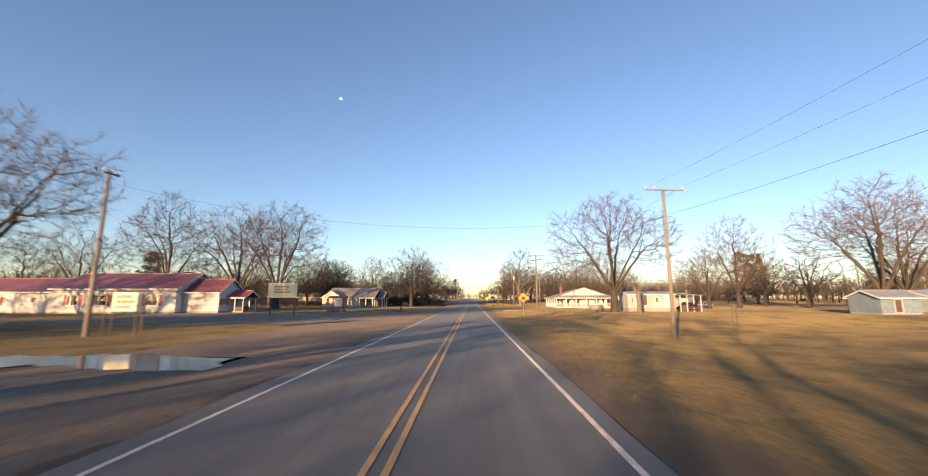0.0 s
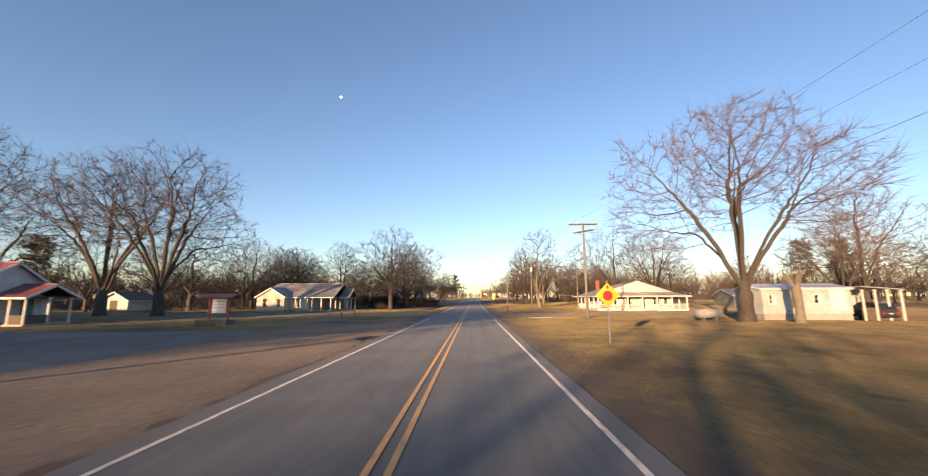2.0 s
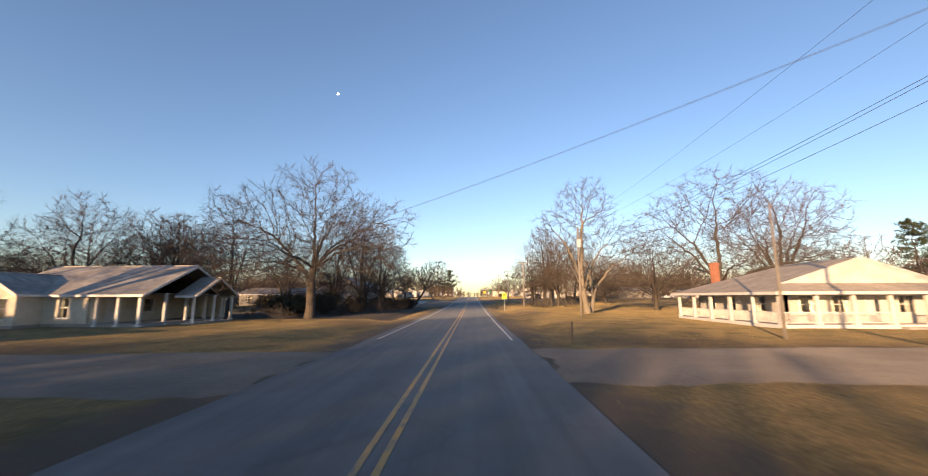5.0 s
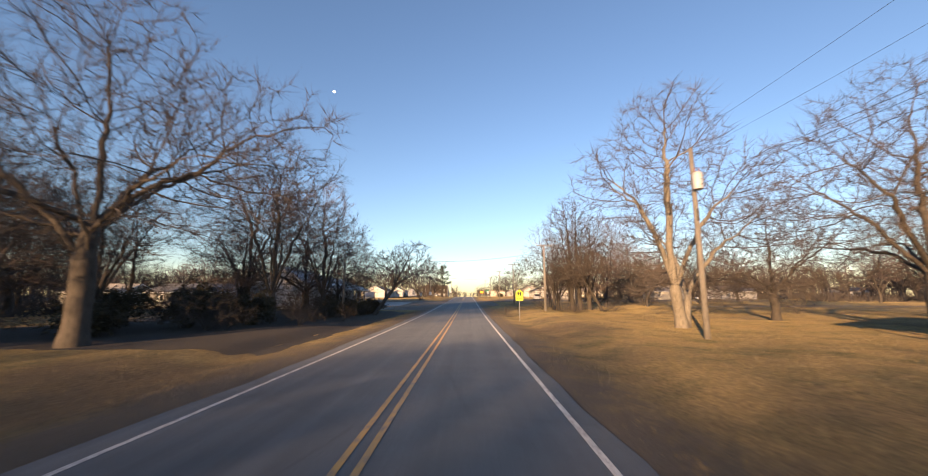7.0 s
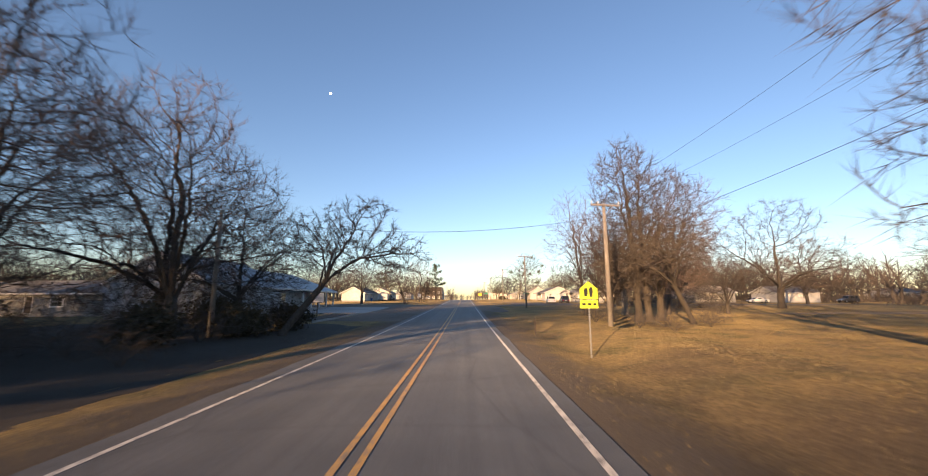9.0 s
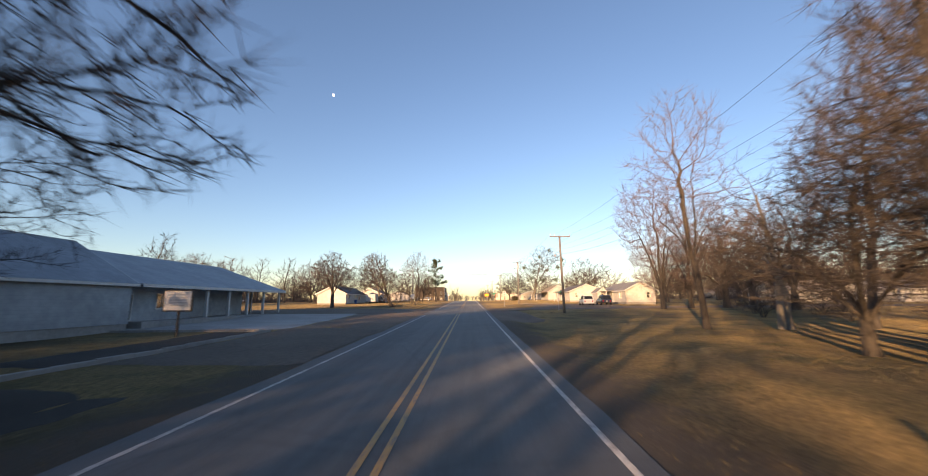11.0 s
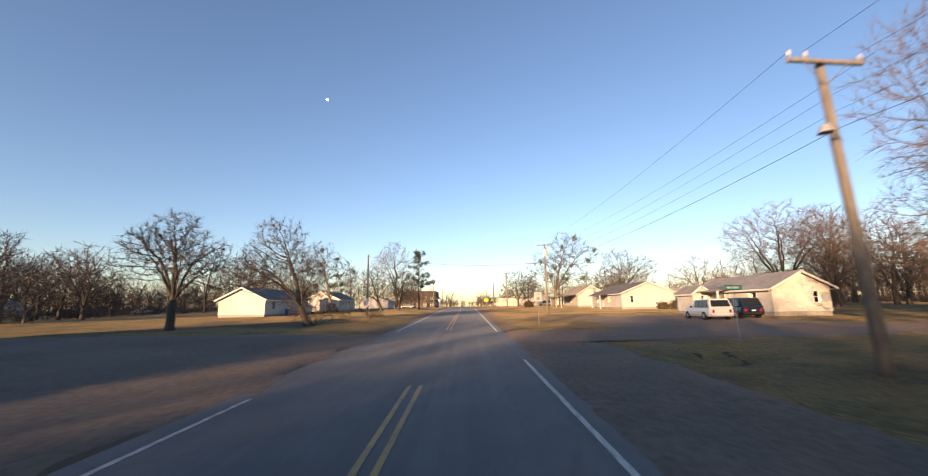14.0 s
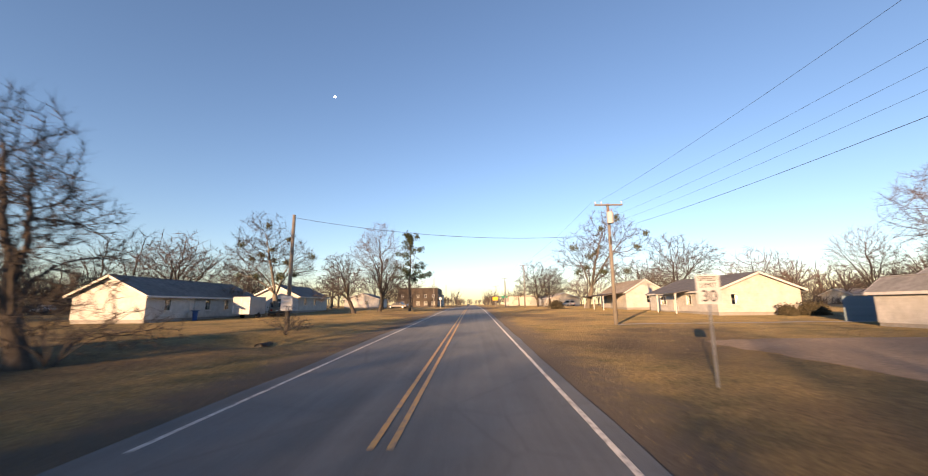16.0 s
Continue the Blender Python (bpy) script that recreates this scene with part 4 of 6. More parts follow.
def oriented(bm, a, d, u0, u1, n0, n1, z0, z1):
    """A box along the wall direction d from a; n0..n1 outwards."""
    a, d = Vector(a), Vector(d)
    nrm = Vector((d.y, -d.x))
    p = [a + d * u0 + nrm * n0, a + d * u1 + nrm * n0, a + d * u1 + nrm * n1, a + d * u0 + nrm * n1]
    lo = [bm.verts.new((*q, z0)) for q in p]
    hi = [bm.verts.new((*q, z1)) for q in p]
    bm.faces.new(lo[::-1])
    bm.faces.new(hi)
    for i in range(4):
        bm.faces.new((lo[i], lo[(i + 1) % 4], hi[(i + 1) % 4], hi[i]))


def fill_opening(home, a, b, hole, kind, frame_mat, shutter=None):
    """A window or door set into an opening."""
    a, b = Vector(a), Vector(b)
    d = (b - a).normalized()
    u0, u1, z0, z1 = hole
    f = 0.07
    bm = bmesh.new()
    for s in ((u0, u0 + f, z0, z1), (u1 - f, u1, z0, z1), (u0 + f, u1 - f, z0, z0 + f), (u0 + f, u1 - f, z1 - f, z1)):
        oriented(bm, a, d, s[0], s[1], -TH + 0.02, 0.03, s[2], s[3])
    if kind == "d":
        door = part("door", bm, frame_mat, home, "painted house door in its frame")
        bm = bmesh.new()
        oriented(bm, a, d, u0 + f, u1 - f, -0.09, -0.05, z0 + f, z1 - f)
        for k in range(3):
            h0 = z0 + 0.25 + k * (z1 - z0 - 0.4) / 3
            oriented(bm, a, d, u0 + 0.2, u1 - 0.2, -0.05, -0.035, h0, h0 + (z1 - z0 - 0.4) / 3 - 0.12)
        part("leaf", bm, GREEN_DOOR if shutter == "green" else TRIM if shutter == "white" else DARK_WOOD, door)
        bm = bmesh.new()
        oriented(bm, a, d, u1 - 0.22, u1 - 0.16, -0.035, 0.02, z0 + 0.95, z0 + 1.05)
        part("handle", bm, STEEL, door, "steel door handle")
        return
    zm = (z0 + z1) / 2
    win = part("window", bm, frame_mat, home, "sash window with a painted frame")
    bm = bmesh.new()
    oriented(bm, a, d, u0 + f, u1 - f, -0.08, -0.03, zm - 0.03, zm + 0.03)
    if u1 - u0 > 1.3:
        um = (u0 + u1) / 2
        oriented(bm, a, d, um - 0.03, um + 0.03, -0.08, -0.028, z0 + f, z1 - f)
    part("sash_bar", bm, frame_mat, win)
    bm = bmesh.new()
    oriented(bm, a, d, u0 + f, u1 - f, -0.062, -0.056, z0 + f, z1 - f)
    pane = part("pane", bm, GLASS, win)
    pane.visible_shadow = False
    bm = bmesh.new()
    oriented(bm, a, d, u0 - 0.06, u1 + 0.06, 0.0, 0.09, z0 - 0.07, z0 - 0.003)
    part("sill", bm, frame_mat, win)
    bm = bmesh.new()
    oriented(bm, a, d, u0 + 0.02, u0 + (u1 - u0) * 0.28, -0.24, -0.21, z0 - 0.1, z1 + 0.05)
    oriented(bm, a, d, u0 + (u1 - u0) * 0.72, u1 - 0.02, -0.24, -0.21, z0 - 0.1, z1 + 0.05)
    part("curtain", bm, CURTAIN, win, "pale curtain behind glass")
    if shutter and shutter != "green" and shutter != "white":
        for s in ((u0 - 0.5, u0 - 0.07), (u1 + 0.07, u1 + 0.5)):
            bm = bmesh.new()
            oriented(bm, a, d, s[0], s[1], 0.0, 0.04, z0, z1)
            for k in range(9):
                hz = z0 + 0.08 + k * (z1 - z0 - 0.16) / 9
                oriented(bm, a, d, s[0] + 0.05, s[1] - 0.05, 0.04, 0.055, hz, hz + (z1 - z0 - 0.16) / 9 - 0.05)
            part("shutter", bm, shutter, win, "red louvred shutter")


def gable_house(name, label, x0, x1, y0, y1, eave, ridge, axis, walls, roof, ops=None, base=None, over=0.45, trim=TRIM, shutter=None, found=0.25, category="house", roof_label="", gable_mat=None, no_walls=""):
    """A house with a gable roof whose ridge runs along axis. ops: side -> list of (along, sill, width, height, kind), heights over its base."""
    xm, ym = (x0 + x1) / 2, (y0 + y1) / 2
    z = land(xm, ym) if base is None else base
    home = thing(name, label, category, (xm, ym, z))
    ze, zr, zf = z + eave, z + ridge, z + found
    sides = {"S": ((x0, y0), (x1, y0)), "E": ((x1, y0 + TH), (x1, y1 - TH)), "N": ((x1, y1), (x0, y1)), "W": ((x0, y1 - TH), (x0, y0 + TH))}
    bm = bmesh.new()
    box(bm, x0 + 0.05, x1 - 0.05, y0 + 0.05, y1 - 0.05, z - 0.5, zf)
    part("foundation", bm, CONCRETE, home, "grey concrete foundation")
    bm = bmesh.new()
    box(bm, x0 + TH, x1 - TH, y0 + TH, y1 - TH, ze - 0.1, ze - 0.02)
    part("ceiling", bm, DARK_ROOM, home)
    gables = ("E", "W") if axis == "x" else ("S", "N")
    for s, (a, b) in sides.items():
        if s in no_walls:
            continue
        holes = [(o[0], o[0] + o[2], zf + o[1], zf + o[1] + o[3]) for o in (ops or {}).get(s, ())]
        bm = bmesh.new()
        wall_boxes(bm, a, b, zf, ze, holes)
        part("wall", bm, walls, home)
        for o, h in zip((ops or {}).get(s, ()), holes):
            fill_opening(home, a, b, h, o[4], trim, o[5] if len(o) > 5 else shutter)
        if s in gables:
            bm = bmesh.new()
            pa, pb = Vector(a), Vector(b)
            d = (pb - pa).normalized()
            nrm = Vector((d.y, -d.x))
            if s in "EW":
                pa, pb = pa - d * TH, pb + d * TH
            tri = [(*pa, ze + 0.002), (*pb, ze + 0.002), (*((pa + pb) / 2), zr - 0.05)]
            v = [bm.verts.new(t) for t in tri]
            w = [bm.verts.new((t[0] - nrm.x * TH, t[1] - nrm.y * TH, t[2])) for t in tri]
            bm.faces.new(v)
            bm.faces.new(w[::-1])
            for i in range(3):
                bm.faces.new((v[i], w[i], w[(i + 1) % 3], v[(i + 1) % 3]))
            part("gable", bm, gable_mat or walls, home)
    half = (y1 - y0) / 2 if axis == "x" else (x1 - x0) / 2
    k = (zr - ze) / half
    t = 0.1
    for s in (-1, 1):
        bm = bmesh.new()
        if axis == "x":
            hull(bm, [(x0 - over, ym + s * (half + over), ze - k * over + t), (x1 + over, ym + s * (half + over), ze - k * over + t), (x1 + over, ym, zr + t), (x0 - over, ym, zr + t)], 0.09)
        else:
            hull(bm, [(xm + s * (half + over), y0 - over, ze - k * over + t), (xm + s * (half + over), y1 + over, ze - k * over + t), (xm, y1 + over, zr + t), (xm, y0 - over, zr + t)], 0.09)
        slope = part("roof", bm, roof, home, roof_label)
        bm = bmesh.new()
        if axis == "x":
            ya = ym + s * (half + over)
            box(bm, x0 - over, x1 + over, min(ya, ya + s * 0.04), max(ya, ya + s * 0.04), ze - k * over - 0.1, ze - k * over + 0.09)
        else:
            xa = xm + s * (half + over)
            box(bm, min(xa, xa + s * 0.04), max(xa, xa + s * 0.04), y0 - over, y1 + over, ze - k * over - 0.1, ze - k * over + 0.09)
        part("fascia", bm, trim, slope, "painted fascia board")
        for e in (-1, 1):
            bm = bmesh.new()
            if axis == "x":
                xe = (x1 + over + 0.005) if e > 0 else (x0 - over - 0.045)
                hull(bm, [(xe, ym + s * (half + over), ze - k * over + t), (xe + 0.04, ym + s * (half + over), ze - k * over + t), (xe + 0.04, ym, zr + t), (xe, ym, zr + t)], 0.2)
            else:
                yev = (y1 + over + 0.005) if e > 0 else (y0 - over - 0.045)
                hull(bm, [(xm + s * (half + over), yev, ze - k * over + t), (xm + s * (half + over), yev + 0.04, ze - k * over + t), (xm, yev + 0.04, zr + t), (xm, yev, zr + t)], 0.2)
            part("bargeboard", bm, trim, slope, "painted bargeboard")
    bm = bmesh.new()
    if axis == "x":
        rod(bm, (x0 - over, ym, zr + t - 0.02), (x1 + over, ym, zr + t - 0.02), 0.07, n=6)
    else:
        rod(bm, (xm, y0 - over, zr + t - 0.02), (xm, y1 + over, zr + t - 0.02), 0.07, n=6)
    part("ridge_cap", bm, roof, home)
    return home


def porch_post(home, x, y, z0, z1, w=0.18, mat=TRIM):
    bm = bmesh.new()
    box(bm, x - w / 2, x + w / 2, y - w / 2, y + w / 2, z0, z1, 0.012)
    box(bm, x - w * 0.75, x + w * 0.75, y - w * 0.75, y + w * 0.75, z0, z0 + 0.15)
    box(bm, x - w * 0.75, x + w * 0.75, y - w * 0.75, y + w * 0.75, z1 - 0.12, z1 - 0.002)
    part("post", bm, mat, home)


W3 = lambda *us: [(u, 0.8, 1.0, 1.3, "w") for u in us]

# church with a red metal roof
gable_house("church_hall", "long white church hall with red metal roof and red shutters", -68, -47.6, 62.6, 73.4, 4.1, 6.7, "x", STUCCO, RED_ROOF_X,
            {"S": [(2.5, 1.0, 2.0, 1.7, "w"), (7.2, 1.0, 2.0, 1.7, "w"), (11.2, 1.0, 2.0, 1.7, "w"), (15.4, 1.0, 2.2, 1.7, "w")]}, shutter=RED_TRIM, category="church", roof_label="red ribbed metal roof", trim=TRIM)
gable_house("church_wing", "white church wing with a lower red metal roof", -100, -68.05, 63.6, 74, 3.6, 5.9, "x", STUCCO, RED_ROOF_X,
            {"S": [(20, 1.0, 2.2, 1.4, "w"), (12, 1.0, 2.2, 1.4, "w"), (27.5, 1.5, 0.8, 0.8, "w", "white")]}, shutter=RED_TRIM, category="church", roof_label="red ribbed metal roof")
entry = gable_house("church_entry", "white gabled church entry with red roof and green door", -47.5, -41.6, 64.2, 70.8, 3.5, 5.6, "x", STUCCO, RED_ROOF_X,
                    {"E": [(3.9, 0.0, 1.3, 2.2, "d", "green"), (0.7, 1.0, 1.0, 1.1, "w")]}, shutter=RED_TRIM, category="church", roof_label="red ribbed metal roof", over=0.4)
cp = gable_house("church_porch", "small red-roofed church entry porch with dark screens", -41.5, -38.6, 66.2, 70.4, 2.55, 3.6, "x", STUCCO, RED_ROOF_X, {}, no_walls="SNEW", over=0.3, category="porch", found=0.16, roof_label="red ribbed metal roof")
for x, y in ((-38.8, 66.4), (-38.8, 68.3), (-38.8, 70.2), (-40.2, 66.4)):
    porch_post(cp, x, y, 0.1, 2.55, 0.13)
bm = bmesh.new()
box(bm, -40.15, -38.85, 66.36, 66.42, 0.2, 1.0)
box(bm, -38.83, -38.77, 66.5, 68.2, 0.2, 1.0)
part("screen", bm, DARK_WOOD, cp, "dark porch screen")

# cream house with a tin roof and a corner porch
zL = land(-34, 112)
home = gable_house("cream_house", "cream wooden house with weathered tin roof and porch", -39.6, -26.8, 107, 118, 2.75, 5.3, "x", CREAM, TIN_ROOF_X,
                   {}, base=zL, roof_label="weathered tin roof", no_walls="ES", over=0.5)
bm = bmesh.new()
wall_boxes(bm, (-39.6, 107), (-31.2, 107), zL + 0.25, zL + 2.75, [(5.9, 6.9, zL + 0.7, zL + 2.4)])
part("wall", bm, CREAM, home)
fill_opening(home, (-39.6, 107), (-31.2, 107), (5.9, 6.9, zL + 0.7, zL + 2.4), "w", TRIM)
for x in (-30.6, -28.8):
    porch_post(home, x, 107.15, zL, zL + 2.75, 0.22)
for u in (107.15, 109.8, 112.4, 115.0, 117.6):
    porch_post(home, -27.0, u, zL, zL + 2.75, 0.22)
bm = bmesh.new()
wall_boxes(bm, (-31.0, 107.2), (-31.0, 117.8), zL + 0.25, zL + 2.75, [(1.2, 2.1, zL + 0.25, zL + 2.3), (5.0, 6.2, zL + 1.0, zL + 2.3)])
part("porch_wall", bm, CREAM, home)
fill_opening(home, (-31.0, 107.2), (-31.0, 117.8), (1.2, 2.1, zL + 0.25, zL + 2.3), "d", TRIM, "white")
fill_opening(home, (-31.0, 107.2), (-31.0, 117.8), (5.0, 6.2, zL + 1.0, zL + 2.3), "w", TRIM)
gable_house("cream_house_wing", "cream gabled wing with two sash windows", -40.0, -34.9, 105, 111, 2.75, 4.3, "y", CREAM, TIN_ROOF_X, {"S": [(1.0, 0.45, 1.0, 1.75, "w"), (3.6, 0.45, 0.9, 1.65, "w")]}, base=zL, roof_label="weathered tin roof", over=0.35)
ph = gable_house("porch_roof", "open gabled porch on white posts", -26.2, -24.9, 110.5, 116.5, 2.6, 4.2, "x", CREAM, TIN_ROOF_X, {}, base=zL, no_walls="SNWE", over=0.3, category="porch", found=0.12)
for x, y in ((-25.1, 110.7), (-25.1, 113.5), (-25.1, 116.3)):
    porch_post(ph, x, y, zL + 0.1, zL + 2.6, 0.2)


# white house with a wrap-round porch
def porch_house():
    z = land(30, 110)
    home = thing("porch_house", "white house with wrap-round railed porch and pale roof", "house", (30, 110, z))
    X0, X1, Y0, Y1 = 22.2, 38.2, 104.2, 118.2
    bm = bmesh.new()
    box(bm, X0, X1, Y0, Y1, z - 0.5, z + 0.28, 0.02)
    part("porch_floor", bm, TRIM, home)
    x0, x1, y0, y1 = 24.4, 36.6, 106.4, 118.0
    zf, ze = z + 0.28, z + 2.95
    for a, b, ops in (((x0, y0), (x1, y0), [(0.9, 0.7, 1.4, 1.4, "w"), (3.4, 0.7, 1.4, 1.4, "w"), (6.0, 0.0, 0.95, 2.05, "d", "white"), (8.4, 0.7, 1.4, 1.4, "w"), (10.4, 0.7, 1.2, 1.4, "w")]),
                      ((x0, y1), (x0, y0), [(1.5, 0.7, 1.3, 1.4, "w"), (4.6, 0.7, 1.3, 1.4, "w"), (8.0, 0.7, 1.6, 1.4, "w")]),
                      ((x1, y0), (x1, y1), []), ((x1, y1), (x0, y1), [])):
        holes = [(o[0], o[0] + o[2], zf + o[1], zf + o[1] + o[3]) for o in ops]
        bm = bmesh.new()
        wall_boxes(bm, a, b, zf, ze, holes)
        part("wall", bm, SIDING, home)
        for o, h in zip(ops, holes):
            fill_opening(home, a, b, h, o[4], TRIM, o[5] if len(o) > 5 else None)
    o, zo, zr, xm = 0.45, z + 2.62, z + 5.3, (X0 + X1) / 2
    ex0, ex1, ey0, ey1 = X0 - o, X1 + o, Y0 - o, Y1 + o
    yg, yb = 106.0, 113.0
    k = (zr - zo) / (xm - ex0)
    zg = zo + k * (yg - ey0) * 0.9
    dx = (zg - zo) / k
    roofs = ([(ex0, ey0, zo), (ex0 + dx, yg, zg), (xm, yg, zr), (xm, yb, zr), (ex0, ey1, zo)], [(ex1, ey0, zo), (ex1 - dx, yg, zg), (xm, yg, zr), (xm, yb, zr), (ex1, ey1, zo)],
             [(ex0, ey0, zo), (ex1, ey0, zo), (ex1 - dx, yg, zg), (ex0 + dx, yg, zg)], [(ex0, ey1, zo), (ex1, ey1, zo), (xm, yb, zr)])
    for c in roofs:
        bm = bmesh.new()
        hull(bm, c, 0.1)
        part("roof", bm, TAN_SHINGLE, home, "pale tan shingle roof")
    bm = bmesh.new()
    v = [bm.verts.new(c) for c in ((ex0 + dx, yg - 0.02, zg + 0.02), (ex1 - dx, yg - 0.02, zg + 0.02), (xm, yg - 0.02, zr + 0.06))]
    w = [bm.verts.new(q.co + Vector((0, 0.16, -0.03))) for q in v]
    bm.faces.new(v)
    bm.faces.new(w[::-1])
    for i in range(3):
        bm.faces.new((v[i], w[i], w[(i + 1) % 3], v[(i + 1) % 3]))
    part("gable", bm, SIDING, home, "white sided front gable")
    bm = bmesh.new()
    box(bm, X0, X1, Y0, Y1, z + 2.5, z + 2.56)
    part("porch_ceiling", bm, TRIM, home)
    for a in ((X0 - o, X1 + o, Y0 - o - 0.03, Y0 - o), (X0 - o, X1 + o, Y1 + o, Y1 + o + 0.03), (X0 - o - 0.03, X0 - o, Y0 - o, Y1 + o), (X1 + o, X1 + o + 0.03, Y0 - o, Y1 + o)):
        bm = bmesh.new()
        box(bm, *a, zo - 0.2, zo + 0.02)
        part("fascia", bm, TRIM, home)
    px = [X0 + 0.15 + i * (X1 - X0 - 0.3) / 6 for i in range(7)]
    py = [Y0 + 0.15 + i * (Y1 - Y0 - 0.3) / 5 for i in range(6)]
    spots = [(x, Y0 + 0.15) for x in px] + [(X0 + 0.15, y) for y in py[1:]] + [(X1 - 0.15, y) for y in py[1:]]
    for x, y in spots:
        porch_post(home, x, y, zf, z + 2.5, 0.24)
    runs = [((a, Y0 + 0.15), (b, Y0 + 0.15)) for i, (a, b) in enumerate(zip(px, px[1:])) if i != 3] + [((X0 + 0.15, a), (X0 + 0.15, b)) for a, b in zip(py, py[1:])]
    for a, b in runs:
        a, b = Vector(a), Vector(b)
        d = (b - a).normalized()
        bm = bmesh.new()
        ln = (b - a).length
        oriented(bm, a, d, 0.12, ln - 0.12, -0.03, 0.03, zf + 0.82, zf + 0.9)
        oriented(bm, a, d, 0.12, ln - 0.12, -0.025, 0.025, zf + 0.1, zf + 0.16)
        rail = part("railing", bm, TRIM, home, "white porch railing")
        nb = int(ln / 0.16)
        for i in range(nb):
            u = 0.2 + i * (ln - 0.4) / max(1, nb - 1)
            bm = bmesh.new()
            oriented(bm, a, d, u - 0.022, u + 0.022, -0.02, 0.02, zf + 0.16, zf + 0.82)
            part("baluster", bm, TRIM, rail)
    bm = bmesh.new()
    box(bm, 26.7, 27.3, 118.75, 119.4, z - 0.3, z + 6.0)
    box(bm, 26.63, 27.37, 118.7, 119.46, z + 5.78, z + 5.9)
    part("chimney", bm, BRICK, home, "red brick chimney")
    bm = bmesh.new()
    box(bm, px[3] + 0.3, px[4] - 0.3, Y0 - 0.5, Y0, z - 0.2, z + 0.14, 0.01)
    part("step", bm, CONCRETE, home)


porch_house()

gable_house("garage", "grey low garage with a shallow metal roof", 63, 72, 130, 138, 2.7, 4.2, "x", GREY_SIDING, GREY_SHINGLE, {"S": [(2, 0.0, 3.0, 2.3, "d", "white"), (8.5, 0.9, 1.2, 1.0, "w")]}, category="garage")
gable_house("shed", "small white shed with a dark roof", -68.4, -63.4, 104, 110.5, 2.3, 3.7, "y", SIDING, SHINGLE, {"S": [(1.6, 0.0, 1.6, 2.0, "d")]}, category="shed")
gable_house("shed", "small blue-grey shed behind a bare tree", 61, 67, 60, 65, 2.6, 3.6, "x", BLUE_FENCE, GREY_ROOF_Y, {"S": [(2, 0.0, 1.2, 2.0, "d")]}, category="shed")
gable_house("shed", "pale grey shed beside a field", 71, 80, 62, 68, 2.6, 3.6, "x", BLUE_SIDING, GREY_ROOF_Y, {"S": [(3, 0.8, 1.2, 1.0, "w")]}, category="shed")

# trailer home with a lean-to
zt = land(34, 74)
tr = gable_house("trailer_home", "white aluminium-sided trailer home on a dark skirt", 28.7, 37.4, 73, 77, 3.1, 3.5, "x", CAMPER, GREY_ROOF_Y,
                 {"S": [(0.6, 1.0, 0.7, 0.9, "w"), (2.8, 0.5, 0.8, 1.95, "d"), (5.0, 1.0, 0.9, 0.9, "w"), (6.6, 0.3, 1.6, 2.0, "d", "white")]}, base=zt, found=0.6, over=0.15, category="trailer")
lean = thing("lean_to", "open white lean-to with screened windows beside a trailer", "lean-to", (39.8, 74, zt))
bm = bmesh.new()
hull(bm, [(37.7, 72.2, zt + 3.3), (41.9, 72.2, zt + 3.0), (41.9, 77, zt + 3.0), (37.7, 77, zt + 3.3)], 0.1)
part("roof", bm, GREY_ROOF_Y, lean)
for x in (38, 39.2, 40.4, 41.7):
    porch_post(lean, x, 72.5, zt - 0.2, zt + 2.95, 0.14)
bm = bmesh.new()
box(bm, 37.9, 41.8, 72.6, 72.72, zt + 0.0, zt + 1.2)
part("panel", bm, DARK_WOOD, lean)
bm = bmesh.new()
box(bm, 37.9, 41.8, 76.8, 76.95, zt + 0.0, zt + 2.95)
part("back_wall", bm, CAMPER, lean)

